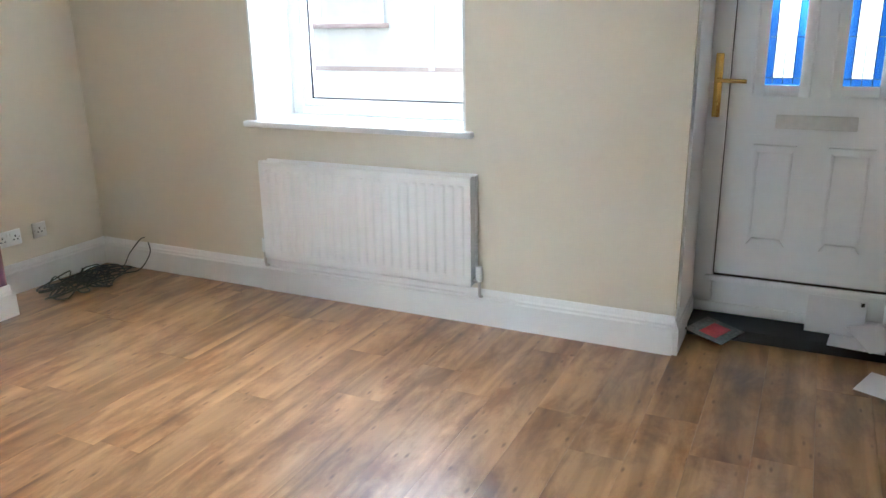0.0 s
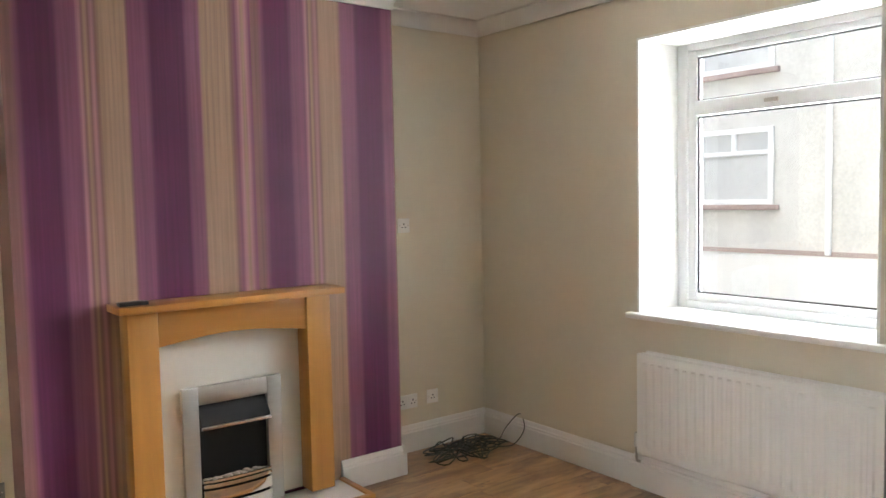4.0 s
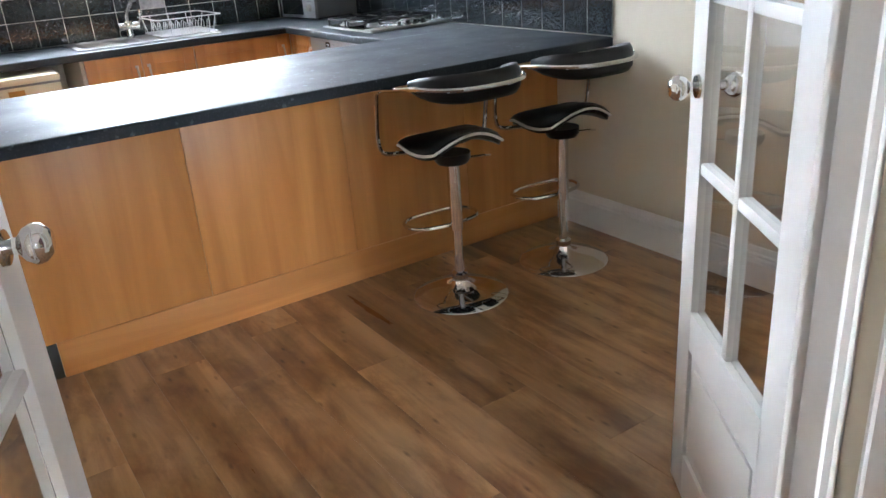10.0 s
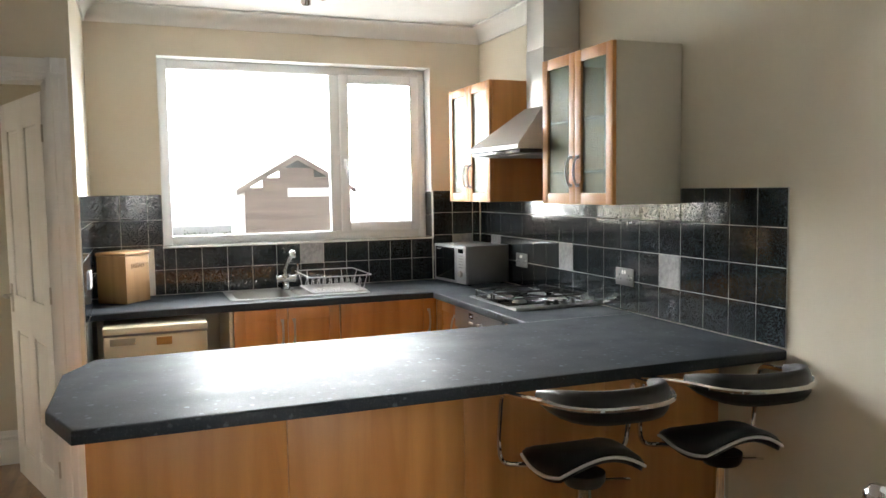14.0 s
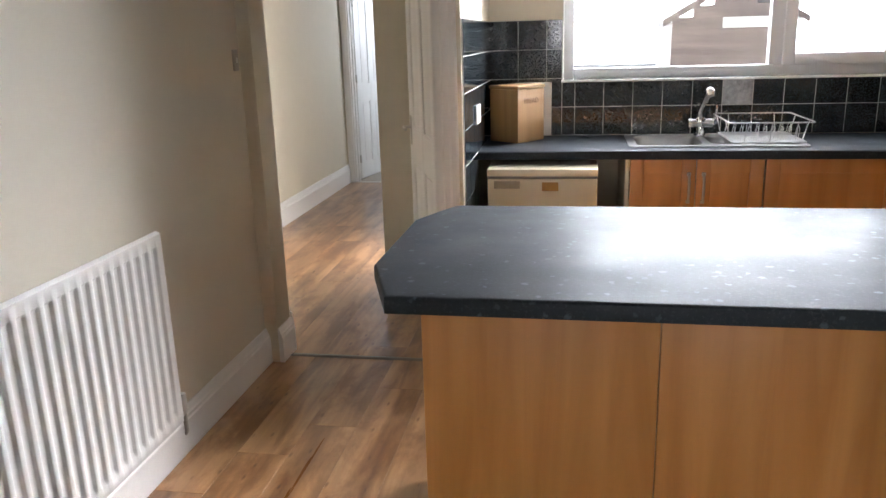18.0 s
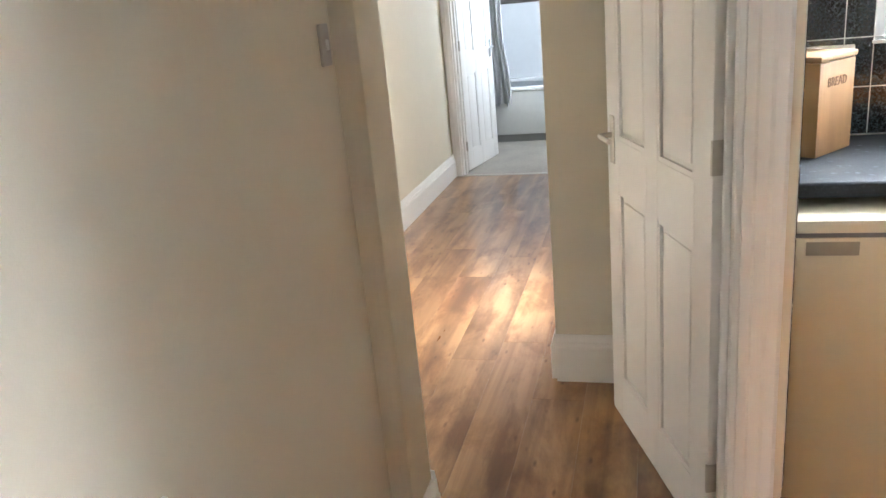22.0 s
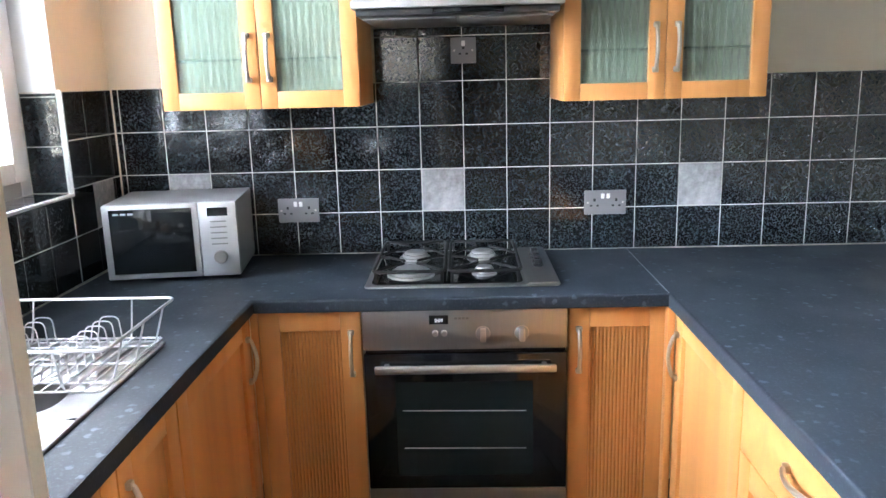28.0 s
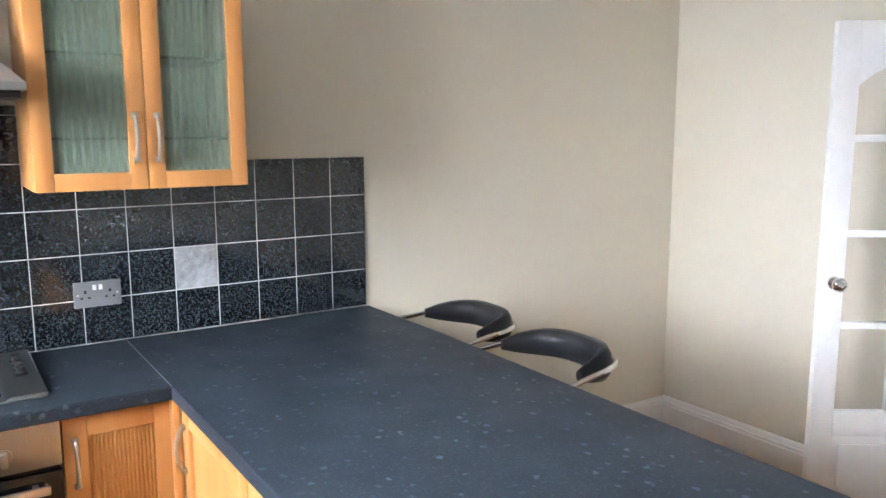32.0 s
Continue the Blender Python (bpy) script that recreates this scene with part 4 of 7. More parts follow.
def front_door():
    d = thing("door_front", pose(0, 4.06, 0.06), "closed white front door with two blue leaded lights", "front door")
    d["kind"] = "structure"
    a0, a1, top = -0.335, 0.585, 2.13
    for p, q, c, e in ((a0, a0 + 0.095, 0.0, top), (a1 - 0.095, a1, 0.0, top), (a0 + 0.095, a1 - 0.095, top - 0.07, top), (a0 + 0.095, a1 - 0.095, 0.0, 0.17)):
        Mesh().box(p, q, 0.06, 0.06 + 0.05, c, e, 0.006).done("door_frame", UPVC, d)
    Mesh().box(a0 + 0.06, a1 - 0.06, 0.04, 0.06, 0.155, 0.185, 0.008).done("weather_bar", UPVC, d)
    Mesh().box(a0 + 0.01, a1 - 0.01, 0.045, 0.06, 0.0, 0.05, 0.006).done("cill", UPVC, d)
    x0, x1, z0, z1 = a0 + 0.099, a1 - 0.099, 0.192, top - 0.074
    cx, holes = (x0 + x1) / 2, []
    gl = [(cx - 0.222, cx - 0.082), (cx + 0.082, cx + 0.222)]
    bands = [(1.07, 1.473), (1.665, 1.95)]
    leaf = Mesh()
    for p, q in zip([x0, gl[0][0], gl[0][1], gl[1][0], gl[1][1]], [gl[0][0], gl[0][1], gl[1][0], gl[1][1], x1]):
        if (p, q) in gl:
            for s, t in ((z0, bands[0][0]), (bands[0][1], bands[1][0]), (bands[1][1], z1)):
                leaf.box(p, q, 0.066, 0.11, s, t)
        else:
            leaf.box(p, q, 0.066, 0.11, z0, z1)
    leaf.done("leaf", UPVC, d, smooth=False)
    # hidden black strip added to stop light leaking under the leaf
    Mesh().box(a0 + 0.09, a1 - 0.09, 0.095, 0.115, 0.14, 0.205).done("door_seal", BLACK, d)
    for e in (Mesh().box(x0 - 0.004, x0, 0.068, 0.09, z0, z1), Mesh().box(x1, x1 + 0.004, 0.068, 0.09, z0, z1), Mesh().box(x0, x1, 0.068, 0.09, z0 - 0.005, z0)):
        e.done("gasket", BLACK, d)
    blue, lead = glass("blue_leaded_glass", (0.02, 0.07, 0.22), 0.1), material("lead_came", (0.1, 0.1, 0.11), 0.5, 0.6)
    clear = glass("bevelled_glass", (0.95, 0.97, 1.0), 0.12)
    slope = [(0.0, 0.068), (0.0, 0.062), (0.026, 0.044), (0.04, 0.044), (0.046, 0.05), (0.046, 0.068)]
    for p, q in gl:
        for g0, g1 in bands:
            for u, s in ((p, -1), (q, 1)):
                Mesh().prism([(u + s * a, b) for a, b in slope], g0 - 0.046, g1 + 0.046, "z").done("bead", UPVC, d)
            for u, s in ((g0, -1), (g1, 1)):
                Mesh().prism([(b, u + s * a) for a, b in slope], p, q, "x").done("bead", UPVC, d)
            mid, k = (p + q) / 2, 0.03
            for u, v, s, t, mt, nm in ((p, p + k, g0 + k, g1 - k, blue, "blue_pane"), (q - k, q, g0 + k, g1 - k, blue, "blue_pane"), (p, q, g0, g0 + k, blue, "blue_pane"), (p, q, g1 - k, g1, blue, "blue_pane"), (p + k, q - k, g0 + k, g1 - k, clear, "pane")):
                Mesh().box(u, v, 0.084, 0.088, s, t).done(nm, mt, d).visible_shadow = False
            c, zc = Mesh(), (g0 + g1) / 2
            for x in (p + k, q - k):
                c.box(x - 0.002, x + 0.002, 0.081, 0.084, g0, g1)
            for z in (g0 + k, g1 - k):
                c.box(p, q, 0.0808, 0.0838, z - 0.002, z + 0.002)
            c.box(p, mid - 0.03, 0.081, 0.084, zc - 0.002, zc + 0.002).box(mid + 0.03, q, 0.081, 0.084, zc - 0.002, zc + 0.002)
            c.tube([(mid - 0.03, 0.082, zc), (mid, 0.082, zc + 0.03), (mid + 0.03, 0.082, zc), (mid, 0.082, zc - 0.03)], 0.002, 6, True)
            c.box(mid - 0.002, mid + 0.002, 0.081, 0.084, g0, zc - 0.03).box(mid - 0.002, mid + 0.002, 0.081, 0.084, zc + 0.03, g1)
            c.done("lead_came", lead, d)
        pz0, pz1 = 0.35, 0.80
        Mesh().prism([(p - 0.012, pz0), (q + 0.012, pz0), (q - 0.012, pz0 + 0.034), (p + 0.012, pz0 + 0.034)], 0.04, 0.066, "y", 0.004).done("panel_moulding", UPVC, d)
        Mesh().prism([(p + 0.0, pz1 - 0.02), (q - 0.0, pz1 - 0.02), (q + 0.02, pz1 + 0.012), (p - 0.02, pz1 + 0.012)], 0.036, 0.066, "y", 0.004).done("panel_moulding", UPVC, d)
        for u in (p - 0.006, q - 0.006):
            Mesh().box(u, u + 0.012, 0.06, 0.066, pz0 + 0.03, pz1 - 0.02, 0.003).done("panel_edge", UPVC, d)
    Mesh().box(cx - 0.16, cx + 0.16, 0.056, 0.066, 0.885, 0.945, 0.003).done("letter_plate", material("scuffed_white_plate", (0.72, 0.72, 0.7), 0.4, vary=0.12, scale=7), d, "scuffed white letter plate")
    hp = Mesh().box(a0 + 0.03, a0 + 0.065, 0.05, 0.06, 0.925, 1.205, 0.004)
    hp.done("handle_plate", BRASS, d)
    Mesh().tube(bent([(a0 + 0.047, 0.052, 1.09), (a0 + 0.047, 0.01, 1.09), (a0 + 0.17, 0.005, 1.088)], 0.02), 0.009).done("lever", BRASS, d)
    Mesh().spin([(0.009, 0), (0.009, 0.006)], m=pose(a0 + 0.047, 0.05, 0.985, 90), seg=14).done("key_cylinder", BRASS, d)
    Mesh().box(-0.335, -0.333 + 0.01, YF + 0.03, 4.1, 0.0, 2.1).done("reveal", WHITE, d).matrix_parent_inverse = d.matrix_basis.inverted()


front_door()
# its rear lip is added to close a light gap under the door
structure(Mesh().box(-0.333, 0.583, 3.93, 4.175, -0.01, 0.055, 0.008).box(-0.333, 0.583, 4.14, 4.18, 0.04, 0.075), "doorstep", material("black_mat", (0.012, 0.012, 0.012), 0.85, vary=0.3, scale=60, bump=0.5), "black rubber-covered doorstep", "step")
PAPER = material("white_paper", (0.78, 0.78, 0.8), 0.6, vary=0.03)
for i, (x, y, z, a, tilt, lean, w, h) in enumerate(((0.295, 4.035, 0.057, 3, 80, 2, 0.235, 0.165), (0.38, 3.885, 0.058, -6, 2, 0, 0.22, 0.13), (0.5, 3.9, 0.064, 50, 28, 8, 0.23, 0.15), (0.52, 3.66, 0.002, 70, 2, 1, 0.22, 0.12))):
    e = tagged(Mesh().box(-w / 2, w / 2, 0, h, 0, 0.0015).done("envelope", PAPER), "white envelope lying by the front door" if i else "white envelope propped against the front door", "envelope", "letters by the door")
    e.matrix_basis = pose(x, y, z, tilt, lean, a)
    if i < 2:
        Mesh().box(w / 2 - 0.025, w / 2 - 0.01, h - 0.025, h - 0.008, 0.0016, 0.0022).done("stamp", BLACK, e)
b = thing("leaflet", pose(-0.144, 3.765, 0.036, 4, -6, 60), "dark leaflet with a red picture on the floor", "leaflet")
Mesh().box(0, 0.17, 0, 0.2, 0, 0.003).done("cover", material("dark_glossy_paper", (0.11, 0.09, 0.09), 0.2, vary=0.6, scale=20), b)
Mesh().box(0.03, 0.14, 0.05, 0.14, 0.0032, 0.004).done("picture", material("red_print", (0.35, 0.03, 0.04), 0.25, vary=0.6, scale=40), b)


def socket(name, m, mat, label, gang=2, switches=True):
    """A wall outlet: x along the wall, z up, y out of it."""
    w = 0.146 if gang == 2 else 0.086
    s = thing(name, m, label, "socket", "wall sockets")
    Mesh().box(-w / 2, w / 2, 0.001, 0.009, -0.043, 0.043, 0.003).done("face_plate", mat, s)
    for x in ((-0.038, 0.038) if gang == 2 else (0.0,)):
        p = Mesh().box(x - 0.004, x + 0.004, 0.009, 0.0096, 0.004, 0.014).box(x - 0.016, x - 0.007, 0.009, 0.0096, -0.014, -0.008).box(x + 0.007, x + 0.016, 0.009, 0.0096, -0.014, -0.008)
        p.done("pin_holes", BLACK, s)
        if switches:
            Mesh().box(x * 0.25 - 0.006, x * 0.25 + 0.006, 0.009, 0.013, 0.014, 0.032, 0.002).done("rocker", WHITE_PLASTIC, s)
    for x in (-w / 2 + 0.012, w / 2 - 0.012):
        Mesh().spin([(0.004, 0), (0.0035, 0.0015)], m=pose(x, 0.009, 0, -90), seg=10).done("screw", NICKEL, s)
    return s


EAST = lambda x, y, z: pose(x, y, z, 0, 0, -90)
socket("socket", EAST(XL, 0.82, 0.295), GREY_PLASTIC, "brushed grey double socket above the skirting")
socket("socket", EAST(XL, 3.06, 0.31), WHITE_PLASTIC, "white double socket beside the chimney breast")
socket("socket", EAST(XL, 3.25, 0.315), WHITE_PLASTIC, "white aerial outlet near the corner", 1, False)
socket("socket", EAST(XL, 3.06, 1.39), WHITE_PLASTIC, "white single outlet high beside the chimney breast", 1, False)

CABLE = material("dark_cable", (0.045, 0.05, 0.042), 0.45, vary=0.3, scale=60)
rng = random.Random(11)
heap = []
for i in range(168):
    a, r = i * 0.47 + rng.uniform(-0.25, 0.25), rng.choice((0.06, 0.1, 0.15, 0.2)) + rng.uniform(-0.03, 0.03)
    ox, oy = 0.05 * math.sin(i * 0.11), 0.1 * math.sin(i * 0.073)
    heap.append((-3.55 + ox + 0.7 * r * math.cos(a), 3.31 + oy + 1.1 * r * math.sin(a), 0.008 + rng.uniform(0, 0.09) * max(0.2, 1 - r / 0.26)))
tail = [(-3.5, 3.5, 0.03), (-3.47, 3.58, 0.12), (-3.44, 3.64, 0.19), (-3.42, 3.66, 0.2)]
tail2 = [(-3.45, 3.5, 0.02), (-3.4, 3.58, 0.03), (-3.35, 3.62, 0.12), (-3.38, 3.645, 0.18)]
h = thing("cable_heap", Matrix(), "tangled heap of dark cable on the floor in the corner", "cable")
for k in range(4):
    Mesh().tube(smooth_path(heap[k * 42:k * 42 + 42], 4), 0.004, 6).done("cable_coil", CABLE, h)
Mesh().tube(smooth_path([heap[-1]] + tail), 0.0035, 6).done("cable_tail", CABLE, h)
Mesh().tube(smooth_path([heap[-9]] + tail2), 0.0035, 6).done("cable_tail", CABLE, h)
loose = [(-3.76, 0.925, 0.22), (-3.735, 0.75, 0.19), (-3.73, 0.6, 0.2), (-3.72, 0.47, 0.205), (-3.71, 0.39, 0.15), (-3.69, 0.42, 0.06), (-3.66, 0.53, 0.02), (-3.64, 0.6, 0.012), (-3.66, 0.66, 0.03), (-3.7, 0.63, 0.075), (-3.7, 0.55, 0.06), (-3.65, 0.58, 0.01), (-3.6, 0.75, 0.006), (-3.52, 0.9, 0.006)]
c = thing("loose_cable", Matrix(), "thin black cable looped over the skirting in the alcove", "cable")
Mesh().tube(smooth_path(loose), 0.004, 6).done("cable_run", CABLE, c)
Mesh().box(-3.66, -3.63, 0.5, 0.56, 0.001, 0.028, 0.004).done("plug", material("pale_plug", (0.4, 0.34, 0.28), 0.5), c)


def glazed_leaf(name, m, flip, label, w=0.6):
    """A glazed door leaf from its hinge at 0 along x; eight lights with an arched head over a raised panel."""
    d = thing(name, m, label, "glazed door", "double doors")
    h, t, st, g0, g1 = 2.0, 0.036, 0.088, 0.53, 1.86
    for x in (0.0, w - st):
        Mesh().box(x, x + st, -t / 2, t / 2, 0.008, h, 0.002).done("stile", WHITE, d)
    top = [(st, h), (st, g1 - 0.09)] + [(st + (w - 2 * st) * i / 14, g1 - 0.09 + 0.09 * math.sin(math.pi * i / 14) ** 0.8) for i in range(1, 14)] + [(w - st, g1 - 0.09), (w - st, h)]
    Mesh().prism(top, -t / 2, t / 2, "y", 0.001).done("top_rail", WHITE, d)
    Mesh().box(st, w - st, -t / 2, t / 2, 0.43, g0, 0.002).done("lock_rail", WHITE, d)
    Mesh().box(st, w - st, -t / 2, t / 2, 0.008, 0.13, 0.002).done("bottom_rail", WHITE, d)
    Mesh().box(st - 0.004, w - st + 0.004, -0.009, 0.009, 0.125, 0.435).box(st + 0.03, w - st - 0.03, -0.015, 0.015, 0.165, 0.395, 0.006).done("panel", WHITE, d)
    Mesh().box(w / 2 - 0.013, w / 2 + 0.013, -t / 2 + 0.003, t / 2 - 0.003, g0, g1 - 0.004, 0.004).done("glazing_bar", WHITE, d)
    rows = [g0, 0.872, 1.225, 1.58, g1 - 0.01]
    for z in rows[1:4]:
        for x0, x1 in ((st, w / 2 - 0.013), (w / 2 + 0.013, w - st)):
            Mesh().box(x0, x1, -t / 2 + 0.003, t / 2 - 0.003, z - 0.013, z + 0.013, 0.004).done("glazing_bar", WHITE, d)
    for a, b in zip(rows, rows[1:]):
        for x0, x1 in ((st, w / 2), (w / 2, w - st)):
            Mesh().box(x0, x1, -0.002, 0.002, a, b).done("pane", GLASS, d).visible_shadow = False
    for s in (-1, 1):
        k = Mesh().spin([(0.0, 0.062), (0.016, 0.06), (0.026, 0.05), (0.028, 0.04), (0.022, 0.028), (0.012, 0.02), (0.01, 0.008), (0.024, 0.005), (0.026, 0.0)], m=pose(w - 0.05, s * t / 2, 1.04, -90 * s), seg=28)
        k.done("knob", CHROME, d, "polished chrome mortice knob")
    for z in (0.25, 1.75):
        Mesh().box(-0.004, 0.03, -t / 2 - 0.003, t / 2 + 0.003, z - 0.045, z + 0.045, 0.002).done("hinge", NICKEL, d)
    return d


def along(a, b):
    return math.degrees(math.atan2(b[1] - a[1], b[0] - a[0]))


H1, H2 = (OX0 + 0.03, YD1 - 0.005), (OX1 - 0.03, YD1 - 0.005)
glazed_leaf("door_double_left", pose(*H1, 0, 0, 0, along(H1, (-2.723, -0.697))), 1, "open white glazed door leaf with chrome knob")
glazed_leaf("door_double_right", pose(*H2, 0, 0, 0, along(H2, (-1.36, -0.72))), -1, "open white glazed door leaf by the radiator wall")


# ---- kitchen: cabinets and worktop ----
def bow_handle(parent, m, length=0.128, mat=NICKEL):
    """A bowed pull handle: its length along z, standing out along x."""
    h = Mesh()
    path = [(0.0, 0, -length / 2)] + [(0.012 + 0.016 * math.cos(math.pi * (t - 0.5)), 0, length * (t - 0.5)) for t in (0.02, 0.12, 0.3, 0.5, 0.7, 0.88, 0.98)] + [(0.0, 0, length / 2)]
    h.tube(bent(path, 0.006, 3), 0.006, 8)
    h.box(-0.001, 0.012, -0.009, 0.009, -length / 2 - 0.008, -length / 2 + 0.008, 0.003).box(-0.001, 0.012, -0.009, 0.009, length / 2 - 0.008, length / 2 + 0.008, 0.003)
    bmesh.ops.transform(h.bm, matrix=m, verts=h.bm.verts)
    return h.done("handle", mat, parent, "satin metal bow handle")


def shaker_door(parent, w, h, m, reeded=False, handle=None, glazed=None, rail=0.062, mat=None):
    """A framed door: x out of its face, y across from 0 to w, z up from 0 to h."""
    mat = mat or BEECH
    depth = (0.006, 0.010) if glazed is not None else ((0.002, 0.0065) if reeded else (0.003, 0.009))
    d = Mesh().box(*depth, rail, w - rail, rail, h - rail).done("door", glazed or mat, parent, "ribbed frosted glass in a beech frame" if glazed else "")
    d.matrix_basis = m
    d.visible_shadow = glazed is None
    for y0, y1, z0, z1, nm in ((0.001, rail, 0, h, "stile"), (w - rail, w - 0.001, 0, h, "stile"), (rail, w - rail, 0, rail, "rail"), (rail, w - rail, h - rail, h, "rail")):
        Mesh().box(0, 0.02 if nm == "stile" else 0.0197, y0, y1, z0, z1, 0.002).done(nm, mat, d)
    if glazed is not None:
        n = int((w - 2 * rail) / 0.02)
        for i in range(n):
            y = rail + (i + 0.5) * (w - 2 * rail) / n
            Mesh().box(0.0101, 0.0108, y - 0.0045, y + 0.0045, rail, h - rail).done("glass_rib", RIB, d).visible_shadow = False
    elif reeded:
        n = int((w - 2 * rail) / 0.0105)
        for i in range(n):
            y = rail + (i + 0.5) * (w - 2 * rail) / n
            Mesh().prism([(0.0065, y - 0.0044), (0.011, y - 0.0036), (0.0125, y - 0.0018), (0.0125, y + 0.0018), (0.011, y + 0.0036), (0.0065, y + 0.0044)], rail + 0.001, h - rail - 0.001, "z").done("reed", mat, d)
    if handle is not None:
        bow_handle(d, pose(0.02, handle[0], handle[1]) @ (pose(0, 0, 0, 90) if len(handle) > 2 else Matrix()))
    return d


def unit(name, m, w, h, deep, doors, label, plinth=0.14, z0=0.15, drawer=False, group="base units", inside=None, reach=(0.0, 0.0)):
    """A floor cabinet: x out, y across, z up. doors: (y0, y1, reeded, handle side)."""
    u = thing(name, m, label, "cabinet", group)
    Mesh().box(-deep, -0.021, 0.001, w - 0.001, z0, inside or h, 0.001).done("carcass", CARCASS, u)
    for y0, y1, reeded, side in doors:
        low = z0
        if drawer:
            f = Mesh().box(-0.02, 0, y0 + 0.002, y1 - 0.002, h - 0.16, h - 0.004, 0.003).done("drawer_front", BEECH_X if abs(m.to_euler().z) > 1 else BEECH, u)
            bow_handle(f, pose(0, (y0 + y1) / 2, h - 0.075, 90))
            top = h - 0.164
        else:
            top = h - 0.004
        dw = y1 - y0
        hy = {"r": dw - 0.031, "l": 0.031}[side]
        shaker_door(u, dw, top - low, pose(-0.02, y0, low), reeded, (hy, top - low - 0.13))
    Mesh().box(-0.055, -0.037, reach[0], w + reach[1], 0.0, plinth, 0.001).done("plinth", BEECH_X if abs(m.to_euler().z) > 1 else BEECH, u)
    return u


CARCASS = material("cream_carcass", (0.66, 0.62, 0.53), 0.5, vary=0.03)
FX = -3.29  # fronts on the party wall side
unit("corner_cabinet", pose(FX, -4.163, 0), 0.303, 0.87, 0.5, [(0.0, 0.303, True, "r")], "beech corner cabinet with a reeded door beside the oven", reach=(-0.0785, 0.0))
unit("base_cabinet", pose(FX, -3.257, 0), 0.297, 0.87, 0.5, [(0.0, 0.297, True, "l")], "beech base cabinet with a reeded door and bow handle")
unit("sink_cabinet", pose(-2.1, -4.186, 0, 0, 0, 90), 0.595, 0.87, 0.55, [(0.0, 0.295, False, "r"), (0.298, 0.593, False, "l")], "beech double-door cabinet under the sink", inside=0.72)
unit("sink_side_cabinet", pose(-2.698, -4.186, 0, 0, 0, 90), 0.57, 0.87, 0.55, [(0.0, 0.57, False, "r")], "beech base cabinet in the corner run", inside=0.78, reach=(0.0, 0.058))
tagged(Mesh().box(-2.096, -2.078, -4.76, -4.19, 0.0, 0.868, 0.001).done("end_panel", CARCASS), "cream end panel beside the fridge", "panel")
PF = -2.957
unit("peninsula_cabinet", pose(-3.252, PF, 0, 0, 0, -90), 0.53, 0.87, 0.52, [(0.0, 0.53, False, "l")], "beech cabinet on the inner side of the peninsula")
unit("drawer_cabinet", pose(-2.72, PF, 0, 0, 0, -90), 0.62, 0.87, 0.52, [(0.0, 0.62, False, "r")], "beech drawer cabinet in the peninsula", drawer=True)
unit("peninsula_cabinet", pose(-2.098, PF, 0, 0, 0, -90), 0.62, 0.87, 0.52, [(0.0, 0.62, False, "r")], "beech end cabinet of the peninsula")

pb = thing("breakfast_bar_panelling", pose(0, 0, 0), "beech panelled back of the breakfast peninsula", "cabinet panel")
for x0, x1 in ((-1.457, -2.063), (-2.065, -2.7), (-2.702, -3.3), (-3.302, -3.855)):
    Mesh().box(x1, x0, -2.42, -2.402, 0.138, 0.869, 0.0015).done("back_panel", BEECH, pb)
Mesh().box(-3.855, -1.50, -2.42, -2.4, 0.0, 0.136, 0.002).done("plinth", BEECH_X, pb)
Mesh().box(-1.499, -1.458, -2.424, -2.404, 0.0, 0.134, 0.003).done("corner_block", BLACK, pb)
Mesh().box(-1.474, -1.457, -2.95, -2.421, 0.14, 0.869, 0.001).done("end_panel", BLACK, pb, "dark end panel of the peninsula")
Mesh().box(-1.51, -1.49, -2.95, -2.425, 0.0, 0.139, 0.001).done("end_plinth", BLACK, pb)
Mesh().box(-3.855, -1.5, -2.436, -2.421, 0.0, 0.86).done("backing", CARCASS, pb)

tagged(Mesh().box(FX - 0.002, -3.2535, -2.979, -2.9585, 0.15, 0.869, 0.001).done("corner_post", BEECH), "narrow beech corner post by the peninsula", "filler post")
tagged(Mesh().box(-3.2888, -3.2692, -4.206, -4.1875, 0.15, 0.869, 0.001).done("corner_post", BEECH), "narrow beech corner filler post between cabinets", "filler post")
tagged(Mesh().box(FX - 0.022, FX - 0.001, -4.187, -4.164, 0.15, 0.869, 0.001).done("corner_post", BEECH), "narrow beech corner filler post between cabinets", "filler post")
tagged(Mesh().box(-1.424, -1.413, -3.78, -2.42, 0.0005, 0.005, 0.001).done("floor_edging", PIPING), "thin worn white edging strip along the laminate", "edging strip")

# worktop in one run round the three sides, with a cut-out for the sink
SX0, SX1, SY0, SY1 = -2.70, -2.13, -4.69, -4.31
PW, WY, WX = -2.977, -4.166, -3.262
xs, ys = [-1.39, SX1, SX0, WX, -3.848], [-4.768, SY0, SY1, WY]
cells = []
for a, b in zip(xs, xs[1:]):
    for c, e in zip(ys, ys[1:]):
        if not (a == SX1 and c == SY0):
            cells.append([(a, c), (a, e), (b, e), (b, c)])
cells.append([(WX, WY), (WX, PW), (-3.848, PW), (-3.848, WY)])
cells.append([(-3.848, PW), (WX, PW), (WX, -2.04), (-3.848, -2.04)])
cells.append([(WX, PW), (-1.465, PW), (-1.373, -2.77), (-1.366, -2.3), (-1.449, -2.06), (WX, -2.04)])
w = thing("worktop", Matrix(), "dark speckled laminate worktop round three sides of the kitchen", "worktop")
Mesh().slab(cells, 0.871, TOP, 0.009).done("top", WORKTOP, w)
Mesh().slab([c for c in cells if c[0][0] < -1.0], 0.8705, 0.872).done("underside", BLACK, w)
